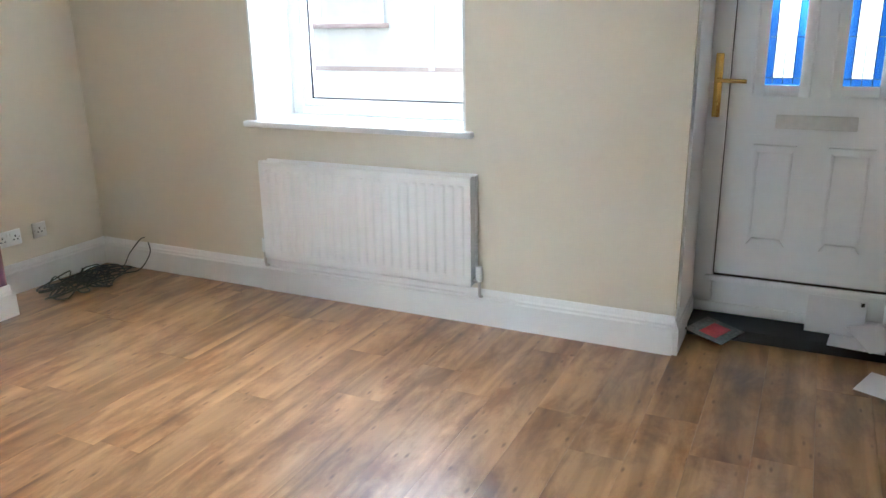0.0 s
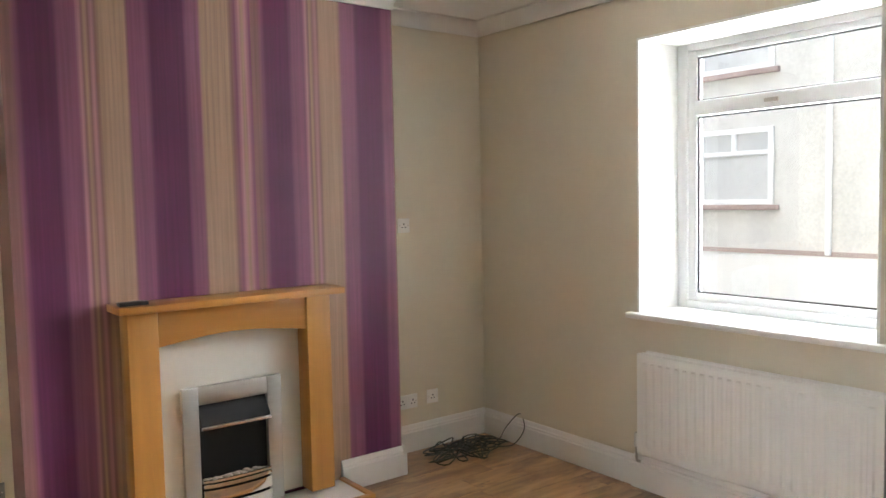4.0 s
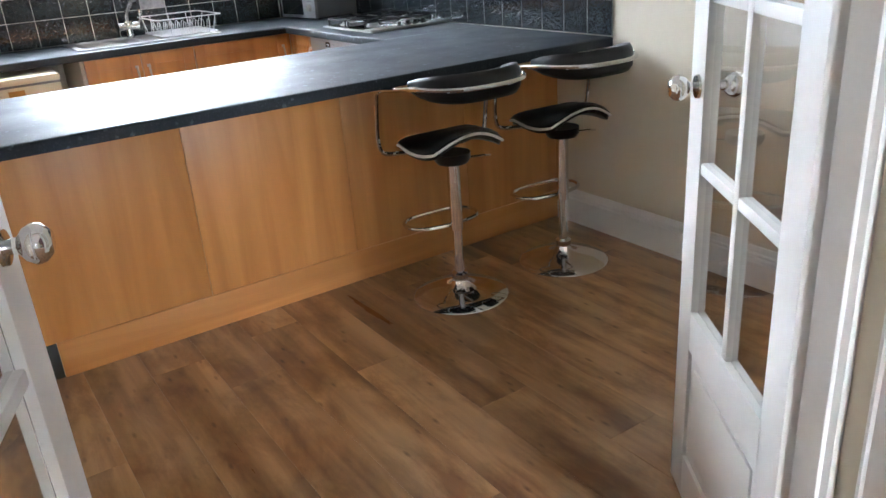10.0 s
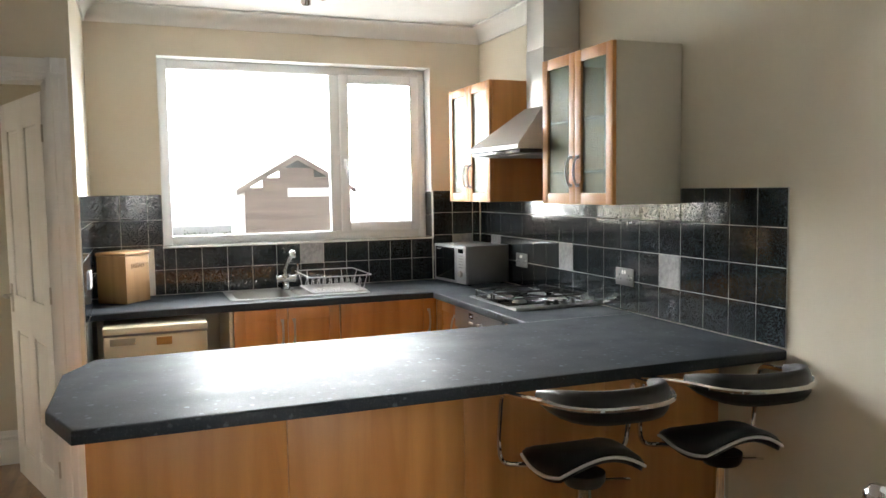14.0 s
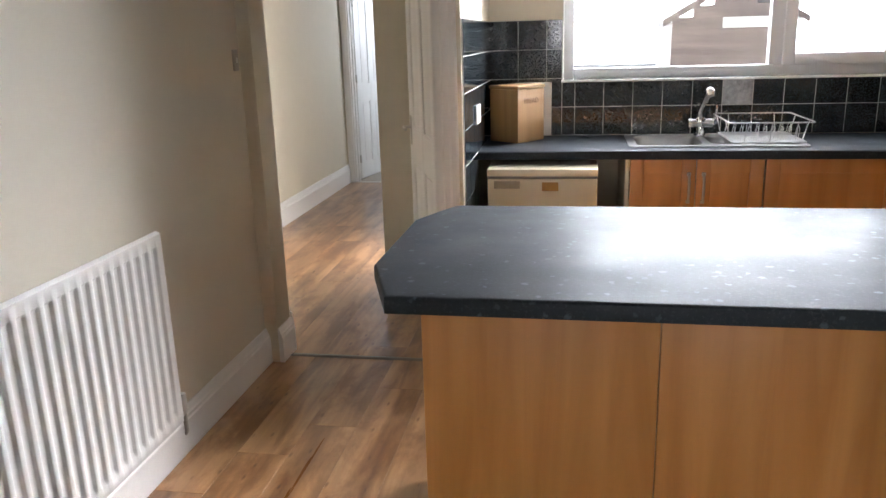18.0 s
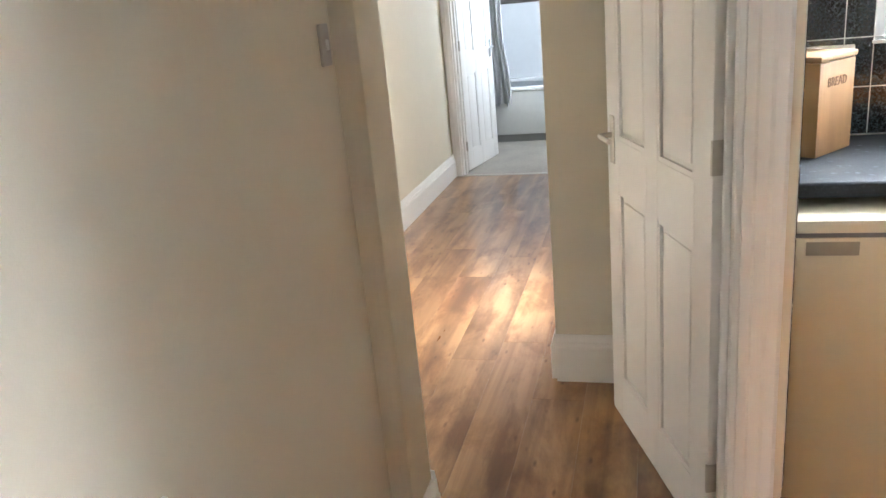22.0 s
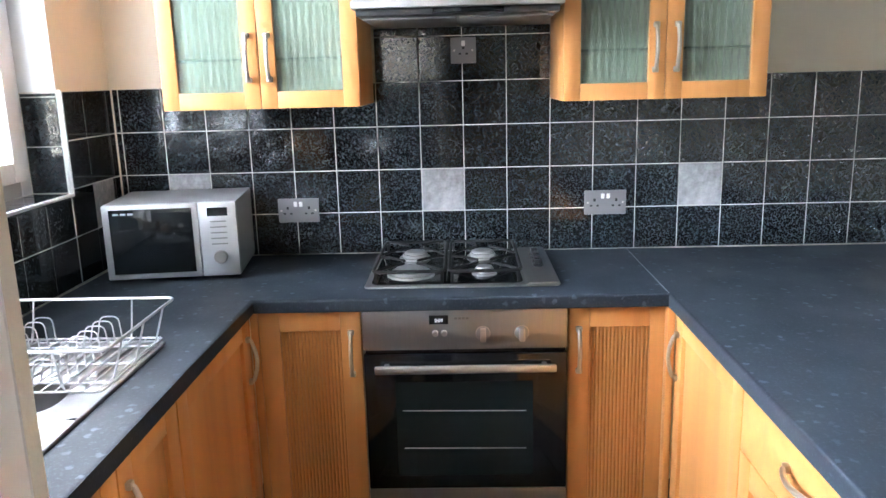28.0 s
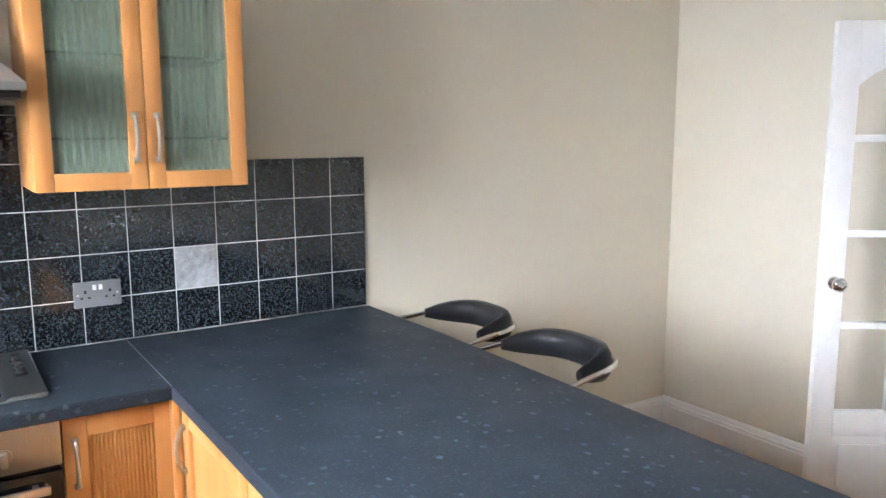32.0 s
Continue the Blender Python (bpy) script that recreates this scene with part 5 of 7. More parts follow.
tagged(Mesh().box(-3.848, WX, PW - 0.0015, PW + 0.0015, TOP - 0.0005, TOP + 0.0006).done("worktop_joint", GREY_PLASTIC), "thin metal joint strip across the worktop", "joint strip")


def rounded(x0, x1, y0, y1, r, n=6):
    out = []
    for cx, cy, a in ((x1 - r, y1 - r, 0), (x0 + r, y1 - r, 90), (x0 + r, y0 + r, 180), (x1 - r, y0 + r, 270)):
        out += [(cx + r * math.cos(radians(a + 90 * i / n)), cy + r * math.sin(radians(a + 90 * i / n))) for i in range(n + 1)]
    return out


def sink():
    s = thing("sink", pose(0, 0, TOP), "stainless steel one and a half bowl inset sink with drainer", "sink")
    bowls = [(-2.45, -2.14, -4.68, -4.32, 0.06, 0.16), (-2.645, -2.485, -4.655, -4.36, 0.06, 0.09)]
    x0, x1, y0, y1 = -2.905, -2.105, -4.728, -4.283
    frame_x = [x0, bowls[1][0] - 0.02, -2.467, x1]
    for i, (b0, b1, c0, c1, r, deep) in enumerate(bowls):
        t = Mesh()
        ring = rounded(b0, b1, c0, c1, r)
        ex0, ex1 = (-2.467, x1) if i == 0 else (bowls[1][0] - 0.02, -2.467)
        mx, my = (ex0 + ex1) / 2, (y0 + y1) / 2
        hx, hy = (ex1 - ex0) / 2, (y1 - y0) / 2
        outer = []
        for x, y in ring:
            ux, uy = (x - (b0 + b1) / 2) / (b1 - b0), (y - (c0 + c1) / 2) / (c1 - c0)
            k = 0.5 / max(abs(ux), abs(uy))
            outer.append((mx + ux * 2 * hx * k, my + uy * 2 * hy * k))
        lip = [t.bm.verts.new((*p, 0.004)) for p in outer]
        levels = [(0.0, 0.004), (0.004, 0.0), (0.01, -0.02), (0.016, -deep + 0.03), (0.035, -deep + 0.006), (0.07, -deep)]
        rings = [lip]
        for inset, z in levels:
            rings.append([t.bm.verts.new((x + (mx * 0 + (b0 + b1) / 2 - x) * inset * 4, y + ((c0 + c1) / 2 - y) * inset * 4, z)) for x, y in ring])
        n = len(ring)
        for a, b in zip(rings, rings[1:]):
            for j in range(n):
                t.bm.faces.new((a[j], a[(j + 1) % n], b[(j + 1) % n], b[j]))
        t.bm.faces.new(rings[-1])
        t.done("bowl", SINK_STEEL, s, angle=60)
        Mesh().spin([(0.0, 0.003), (0.03, 0.003), (0.038, 0.0)], ((b0 + b1) / 2, (c0 + c1) / 2, -deep + 0.001), 20).done("waste", CHROME, s)
    Mesh().box(x0, bowls[1][0] - 0.02, y0, y1, 0.0, 0.004, 0.0015).done("drainer", SINK_STEEL, s)
    for i in range(7):
        y = -4.63 + i * 0.045
        Mesh().box(x0 + 0.03, bowls[1][0] - 0.035, y, y + 0.014, 0.004, 0.0075, 0.0015).done("drainer_rib", SINK_STEEL, s)
    rim = Mesh().tube([(x, y, 0.003) for x, y in rounded(x0 - 0.002, x1 + 0.002, y0 - 0.002, y1 + 0.002, 0.03)], 0.004, 8, True)
    rim.done("rim", SINK_STEEL, s)
    Mesh().box(-2.446, -2.4395, -4.475, -4.445, -0.042, -0.026, 0.002).done("overflow", BLACK, s)


sink()


def tap():
    t = thing("tap", pose(-2.472, -4.655, TOP + 0.004), "chrome mixer tap with a pull-out head", "tap")
    Mesh().spin([(0.03, 0.0), (0.03, 0.008), (0.024, 0.014), (0.022, 0.05), (0.027, 0.056), (0.028, 0.085), (0.022, 0.098), (0.0, 0.101)], seg=28).done("body", CHROME, t)
    Mesh().tube([(-0.062, 0.0, 0.068), (0.058, 0.0, 0.068)], 0.0225, 20).done("valve", CHROME, t)
    Mesh().tube(smooth_path([(0.0, 0.0, 0.085), (0.003, 0.004, 0.12), (0.0, 0.03, 0.15), (-0.004, 0.09, 0.19)]), 0.0135, 14).done("spout", CHROME, t)
    Mesh().tube(smooth_path([(-0.004, 0.085, 0.188), (-0.006, 0.14, 0.218), (-0.008, 0.182, 0.238), (-0.008, 0.2, 0.236), (-0.008, 0.21, 0.218)]), 0.0185, 16).done("spray_head", CHROME, t)
    Mesh().tube(smooth_path([(-0.058, 0.0, 0.075), (-0.07, 0.006, 0.1), (-0.074, 0.014, 0.135), (-0.074, 0.016, 0.16)]), 0.0085, 10).done("lever", CHROME, t)


tap()


WIRE = material("bright_plated_wire", (0.78, 0.78, 0.79), 0.28, 1.0, vary=0.02)


def dish_rack():
    r = thing("dish_rack", pose(-2.725, -4.475, TOP + 0.008), "chrome wire dish rack standing on the drainer", "dish rack")
    w, l, h = 0.185, 0.225, 0.105
    for z, k, rad in ((h, 1.0, 0.0036), (0.012, 0.88, 0.0026)):
        Mesh().tube([(x * k, y * k, z) for x, y in rounded(-w, w, -l, l, 0.02, 3)], rad, 6, True).done("rim_wire", WIRE, r)
    for i in range(14):
        y = -l * 0.84 + i * l * 1.68 / 13
        Mesh().tube([(-w * 0.88, y, 0.014), (w * 0.88, y, 0.014)], 0.0018, 5).done("base_wire", WIRE, r)
    for x in (-0.11, 0.0, 0.11):
        Mesh().tube(bent([(x, -l, h), (x, -l * 0.87, 0.009), (x, l * 0.87, 0.009), (x, l, h)], 0.012, 3), 0.0023, 6).done("cross_wire", WIRE, r)
    for y in (-0.12, 0.12):
        Mesh().tube(bent([(-w, y, h), (-w * 0.86, y, 0.009), (w * 0.86, y, 0.009), (w, y, h)], 0.012, 3), 0.0023, 6).done("cross_wire", WIRE, r)
    for y in (-0.085, 0.075):
        for i in range(9):
            x = -w * 0.78 + i * w * 1.56 / 8
            Mesh().tube(bent([(x, y - 0.03, 0.014), (x - 0.008, y - 0.022, 0.07), (x - 0.008, y + 0.022, 0.07), (x, y + 0.03, 0.014)], 0.014, 3), 0.0018, 5).done("plate_wire", WIRE, r)


dish_rack()


def oven():
    o = thing("oven", pose(FX, -3.855, 0), "built-in stainless steel oven with a black glass door", "oven")
    w = 0.594
    Mesh().box(-0.5, -0.002, 0.004, w - 0.004, 0.27, 0.868).done("body", BLACK, o)
    Mesh().box(0, 0.018, 0, w, 0.748, 0.872, 0.003).done("control_panel", STEEL, o)
    Mesh().box(0.0, 0.02, 0, w, 0.305, 0.736, 0.004).done("door", BLACK_GLASS, o, "black glass oven door")
    Mesh().box(0.0, 0.021, 0, w, 0.262, 0.304, 0.003).done("lower_trim", STEEL, o)
    Mesh().box(0.0202, 0.021, 0.09, w - 0.1, 0.35, 0.65).done("door_window", material("dark_oven_window", (0.009, 0.013, 0.013), 0.1, vary=0.03, scale=6, spec=0.35), o)
    for z in (0.44, 0.56):
        Mesh().tube([(0.0213, 0.11, z), (0.0213, w - 0.12, z - 0.004)], 0.0016, 6).done("shelf_wire", GREY_PLASTIC, o)
    Mesh().box(0.045, 0.06, 0.035, w - 0.035, 0.688, 0.712, 0.005).done("door_handle", material("pale_alloy", (0.72, 0.69, 0.63), 0.35, 1.0), o)
    for y in (0.06, w - 0.075):
        Mesh().box(0.018, 0.048, y, y + 0.015, 0.692, 0.708, 0.002).done("handle_post", STEEL, o)
    c = Mesh().box(0.0182, 0.0188, 0.195, 0.25, 0.826, 0.853).done("clock", BLACK_GLASS, o)
    lit = bpy.data.materials.new("clock_digits")
    lit.use_nodes = True
    lit.node_tree.nodes["Principled BSDF"].inputs["Emission Color"].default_value = (0.8, 0.95, 1, 1)
    lit.node_tree.nodes["Principled BSDF"].inputs["Emission Strength"].default_value = 0.25
    writing("0:00", 0.014, pose(0.0192, 0.2225, 0.833, 90, 0, 90), lit, c, "clock_digits")
    for i in range(4):
        Mesh().box(0.0182, 0.0186, 0.268 + i * 0.011, 0.276 + i * 0.011, 0.84, 0.846).done("mark", GREY_PLASTIC, o)
    for y in (0.212, 0.238):
        Mesh().spin([(0.009, 0), (0.009, 0.008), (0.007, 0.01), (0.0, 0.0105)], m=pose(0.018, y, 0.8, 0, 90), seg=16).done("button", NICKEL, o)
    for y in (0.35, 0.462):
        k = thing_part("knob", o, pose(0.018, y, 0.797, 0, 90))
        Mesh().spin([(0.02, 0), (0.02, 0.006), (0.017, 0.008)], seg=24).done("collar", STEEL, k)
        Mesh().box(-0.02, 0.02, -0.008, 0.008, 0.008, 0.028, 0.004).done("grip", NICKEL, k)


def thing_part(name, parent, m):
    """A turned disc that carries the pieces of a part."""
    ob = Mesh().spin([(0.0215, -0.001), (0.0215, 0.0015)], seg=24).done(name, NICKEL, parent)
    ob.matrix_basis = m
    return ob


def writing(text, size, m, mat, parent, name):
    """Words in the built-in font, as a thin mesh."""
    c = bpy.data.curves.new(name, "FONT")
    c.body, c.size, c.extrude, c.align_x = text, size, 0.0004, "CENTER"
    tmp = bpy.data.objects.new(name, c)
    data = bpy.data.meshes.new_from_object(tmp)
    bpy.data.objects.remove(tmp)
    data.materials.append(mat)
    ob = new(name, data)
    ob.matrix_basis = m
    ob.parent = parent
    return ob


oven()
oh = thing("oven_housing", Matrix(), "beech housing boards under the oven", "cabinet")
Mesh().box(FX - 0.018, FX, -3.855, -3.261, 0.15, 0.258, 0.002).done("filler_panel", BEECH_Y, oh)
Mesh().box(FX - 0.055, FX - 0.037, -3.859, -3.258, 0.0, 0.14, 0.001).done("plinth", BEECH_Y, oh)


IRON = material("black_cast_iron", (0.006, 0.006, 0.006), 0.55, vary=0.2, scale=40, spec=0.3)
BURNER = material("pale_burner_alloy", (0.5, 0.5, 0.5), 0.38, 0.9, vary=0.05)


def hob():
    h = thing("hob", pose(-3.60, -3.563, TOP), "stainless steel four-burner gas hob set in the worktop", "hob")
    steel = material("brushed_hob_steel", (0.46, 0.46, 0.455), 0.3, 1.0, vary=0.05, scale=30, stretch=(1, 20, 1))
    rim = Mesh().prism(rounded(-0.245, 0.245, -0.294, 0.294, 0.02, 4), 0.0005, 0.007, "z", 0.003)
    rim.prism([(0.19, 0.0069), (0.292, 0.0069), (0.288, 0.014), (0.202, 0.014)], -0.24, 0.24, "x", 0.002)
    rim.done("tray", steel, h)
    # pan's low base colour stands in for its reflection of the black tiles
    Mesh().prism(rounded(-0.222, 0.222, -0.275, 0.184, 0.03, 5), 0.0072, 0.0085, "z", 0.0005).done("spill_pan", material("polished_hob_pan", (0.2, 0.2, 0.2), 0.12, 1.0, vary=0.06, scale=20), h, "polished steel pan under the burners, coloured dark for reflected tiles")
    for x, y, r in [(-0.12, -0.16, 0.036), (-0.12, 0.07, 0.036), (0.11, -0.16, 0.05), (0.11, 0.07, 0.026)]:
        Mesh().spin([(r * 1.5, 0.0085), (r * 1.46, 0.014), (r * 1.3, 0.016), (r * 1.22, 0.0155), (r * 1.18, 0.024), (r * 1.1, 0.026), (0, 0.026)], (x, y, 0), 24).done("burner", BURNER, h)
        Mesh().spin([(r * 1.02, 0.0262), (r * 1.02, 0.029), (r * 0.9, 0.034), (r * 0.3, 0.036), (0, 0.036)], (x, y, 0), 24).done("burner_cap", BURNER, h)
    for y in (-0.16, 0.07):
        g = Mesh().tube([(a, b, 0.045) for a, b in rounded(-0.215, 0.215, y - 0.108, y + 0.108, 0.025, 4)], 0.0055, 8, True)
        for x in (-0.12, 0.11):
            for dx, dy in ((1, 1), (-1, 1), (1, -1), (-1, -1)):
                g.tube([(x + dx * 0.1, y + dy * 0.105, 0.045), (x + dx * 0.062, y + dy * 0.065, 0.05), (x + dx * 0.018, y + dy * 0.02, 0.05)], 0.0045, 6)
        for x in (-0.21, 0.21):
            for s in (-0.1, 0.1):
                g.tube([(x, y + s, 0.0085), (x, y + s, 0.045)], 0.005, 6)
        g.done("pan_support", IRON, h)
    for i in range(4):
        Mesh().spin([(0.017, 0.0141), (0.017, 0.019), (0.013, 0.021), (0.012, 0.037), (0, 0.038)], (-0.11 + i * 0.05, 0.245, 0), 18).done("control_knob", BLACK, h)


hob()


def wall_cupboard(y, label, right):
    u = thing("wall_cupboard", pose(-3.497, y, 1.443), label, "wall cupboard", "glazed wall cupboards")
    w, h, deep = 0.6, 0.687, 0.352
    for y0, y1, mt in ((0.0, 0.016, BEECH), (w - 0.016, w, right)):
        Mesh().box(-deep, -0.021, y0, y1, 0, h, 0.001).done("side_panel", mt, u)
    for z in (0.0, h - 0.016):
        Mesh().box(-deep, -0.021, 0.016, w - 0.016, z, z + 0.016).done("end_board", CARCASS, u)
    Mesh().box(-deep, -deep + 0.006, 0.016, w - 0.016, 0.016, h - 0.016).done("back_board", CARCASS, u)
    for z in (0.142, 0.378):
        Mesh().box(-deep + 0.01, -0.0155, 0.052, w - 0.052, z, z + 0.008).done("shelf", SHELF, u, "dark-edged glass shelf")
    for y0, hy in ((0.0, 0.3 - 0.031), (0.3, 0.031)):
        shaker_door(u, 0.3, h, pose(-0.02, y0, 0), False, (hy, 0.15), RIBBED, 0.05)


SHELF = material("dark_glass_shelf", (0.012, 0.02, 0.016), 0.15, vary=0.1)
RIB = glass("etched_glass_rib", (0.30, 0.37, 0.30), 0.3, alpha=0.14)
RIBBED = glass("green_tinted_glass", (0.205, 0.26, 0.185), 0.1, alpha=0.4)
wall_cupboard(-4.457, "beech wall cupboard with ribbed glass doors by the window", BEECH)
wall_cupboard(-3.25, "beech wall cupboard with ribbed glass doors and cream side", CARCASS)


HOOD_STEEL = material("satin_hood_steel", (0.52, 0.52, 0.515), 0.34, 1.0, vary=0.03, scale=20, stretch=(1, 1, 12))


def cooker_hood():
    h = thing("cooker_hood", pose(-3.849, -3.56, 1.69), "stainless steel chimney cooker hood between the wall cupboards", "cooker hood")
    Mesh().box(0, 0.48, -0.297, 0.297, 0.024, 0.045, 0.002).done("rim", HOOD_STEEL, h)
    p = Mesh()
    low = [p.bm.verts.new(c) for c in ((0.002, -0.295, 0.0455), (0.478, -0.295, 0.0455), (0.478, 0.295, 0.0455), (0.002, 0.295, 0.0455))]
    high = [p.bm.verts.new(c) for c in ((0.002, -0.1, 0.255), (0.235, -0.1, 0.255), (0.235, 0.1, 0.255), (0.002, 0.1, 0.255))]
    for i in range(4):
        p.bm.faces.new((low[i], low[(i + 1) % 4], high[(i + 1) % 4], high[i]))
    p.bm.faces.new(high)
    p.done("canopy", HOOD_STEEL, h, smooth=False)
    Mesh().box(0.003, 0.225, -0.095, 0.095, 0.255, 0.56, 0.003).box(0.006, 0.222, -0.092, 0.092, 0.56, 0.86, 0.003).done("duct_cover", HOOD_STEEL, h)
    Mesh().box(0.004, 0.465, -0.285, 0.285, 0.004, 0.0235, 0.002).done("underside_tray", BLACK, h)
    for y in (-0.275, 0.005):
        Mesh().box(0.02, 0.40, y, y + 0.27, -0.002, 0.004, 0.001).done("filter", GREY_PLASTIC, h)
    Mesh().box(0.4655, 0.4685, -0.07, 0.13, 0.007, 0.021, 0.001).done("control_strip", BLACK_GLASS, h)


cooker_hood()
KS = lambda y, z: EAST(-3.8495, y, z)
socket("socket", KS(-4.142, 1.073), GREY_PLASTIC, "grey double socket on the tiles beside the microwave")
socket("socket", KS(-3.056, 1.079), GREY_PLASTIC, "grey double socket on the tiles beside the hob")
socket("spur_switch", KS(-3.545, 1.61), GREY_PLASTIC, "grey single spur switch under the cooker hood", 1)
socket("socket", EAST(XK, -3.79, 2.03), WHITE_PLASTIC, "white single socket beside the cooker hood duct", 1)
c = thing("hood_cable", Matrix(), "thin grey flex from the socket to the cooker hood", "cable")
Mesh().tube(smooth_path([(-3.845, -3.86, 2.12), (-3.84, -3.8, 2.11), (-3.835, -3.74, 2.0), (-3.835, -3.69, 1.96)]), 0.004, 6).done("flex", GREY_PLASTIC, c)


def microwave():
    m = thing("microwave", pose(-3.515, -4.475, TOP + 0.001, 0, 0, 7), "silver microwave oven with a mirrored door in the corner", "microwave")
    silver = material("silver_paint", (0.50, 0.51, 0.52), 0.35, 0.6, vary=0.03)
    w = 0.205
    Mesh().box(-0.30, 0.0, -w, w, 0.012, 0.25, 0.004).done("body", material("grey_steel_case", (0.36, 0.36, 0.37), 0.4, 0.6, vary=0.05), m)
    f = Mesh().box(0.0, 0.022, -w, 0.085, 0.012, 0.25, 0.005).done("door", silver, m)
    Mesh().box(0.0222, 0.0232, -w + 0.022, 0.068, 0.03, 0.235, 0.0004).done("door_glass", BLACK_GLASS, f, "dark mirrored glass")
    Mesh().box(0.0, 0.022, 0.087, w, 0.012, 0.25, 0.005).done("control_panel", silver, m)
    Mesh().box(0.0222, 0.023, 0.115, 0.178, 0.205, 0.232).done("display", BLACK_GLASS, m)
    for i in range(5):
        Mesh().box(0.0222, 0.0236, 0.122, 0.172, 0.186 - i * 0.018, 0.19 - i * 0.018).done("button", GREY_PLASTIC, m)
    Mesh().spin([(0.021, 0), (0.021, 0.012), (0.018, 0.017), (0, 0.018)], m=pose(0.022, 0.148, 0.075, 0, 90), seg=24).done("dial", NICKEL, m)
    for i in range(3):
        Mesh().box(0.0233, 0.0236, -w + 0.035 + i * 0.022, -w + 0.052 + i * 0.022, 0.218, 0.224).done("mark", silver, f)
    for x in (-0.27, -0.03):
        for y in (-0.17, 0.17):
            Mesh().spin([(0.012, 0), (0.012, 0.013)], (x, y, 0), 12).done("foot", BLACK, m)


microwave()


def fridge():
    f = thing("fridge", pose(-1.7, -4.054, 0), "cream under-counter fridge below the worktop", "fridge")
    Mesh().box(-0.25, 0.25, -0.53, -0.045, 0.03, 0.805, 0.006).done("body", CREAM_ENAMEL, f)
    Mesh().box(-0.25, 0.25, -0.042, -0.002, 0.04, 0.80, 0.008).done("door", CREAM_ENAMEL, f)
    Mesh().box(-0.252, 0.252, -0.54, 0.004, 0.812, 0.846, 0.006).done("top", CREAM_ENAMEL, f)
    Mesh().box(-0.25, 0.25, -0.04, -0.004, 0.80, 0.812).done("seal", GREY_PLASTIC, f)
    # flat tab; the handle recess's shade is put into its colour
    Mesh().box(0.10, 0.22, -0.0015, 0.0015, 0.755, 0.79, 0.001).done("handle_recess", material("painted_recess_shade", (0.35, 0.32, 0.25), 0.5), f)
    Mesh().box(-0.075, 0.0, -0.0015, 0.0012, 0.745, 0.785, 0.0005).done("badge", material("ochre_label", (0.42, 0.22, 0.05), 0.4, vary=0.2, scale=60), f, "small ochre label")
    for x in (-0.22, 0.22):
        Mesh().spin([(0.018, 0), (0.018, 0.03)], (x, -0.08, 0), 12).done("foot", BLACK, f)


fridge()


BIN_WOOD = wood("pale_bread_bin_wood", (0.34, 0.19, 0.08), (0.47, 0.29, 0.13), 0.5, axis=2, grain=0.9)
bb = thing("bread_bin", Matrix(), "plain wooden bread bin with the word BREAD", "bread bin")
q = Vector((-1.564, -4.44, 0))
u, v = Vector((-0.61, -0.79, 0)), Vector((0.79, -0.61, 0))
base = [q, q + 0.2 * u, q + 0.2 * u + 0.19 * v, q + 0.19 * v]
Mesh().prism([(p.x, p.y) for p in base], TOP + 0.001, TOP + 0.265, "z", 0.003).done("box", BIN_WOOD, bb)
mid = sum(base, Vector()) / 4
Mesh().prism([(mid.x + (p.x - mid.x) * 1.04, mid.y + (p.y - mid.y) * 1.04) for p in base], TOP + 0.266, TOP + 0.284, "z", 0.004).done("lid", BIN_WOOD, bb)
out = -v
face = q + 0.1 * u - v * 0.0008
writing("BREAD", 0.036, Matrix.Translation((face.x, face.y, TOP + 0.195)) @ Matrix((tuple((u.x, 0, -v.x)), (u.y, 0, -v.y), (0, 1, 0))).to_4x4(), material("burnt_lettering", (0.18, 0.09, 0.03), 0.6), bb, "lettering")
cb = tagged(Mesh().box(-0.19, 0.0, 0.0, 0.012, 0.0, 0.28, 0.004).done("chopping_board", WHITE_PLASTIC), "white plastic chopping board leaning on the tiles", "chopping board")
cb.matrix_basis = pose(-1.53, -4.768, TOP + 0.002, 0, 0, 0)


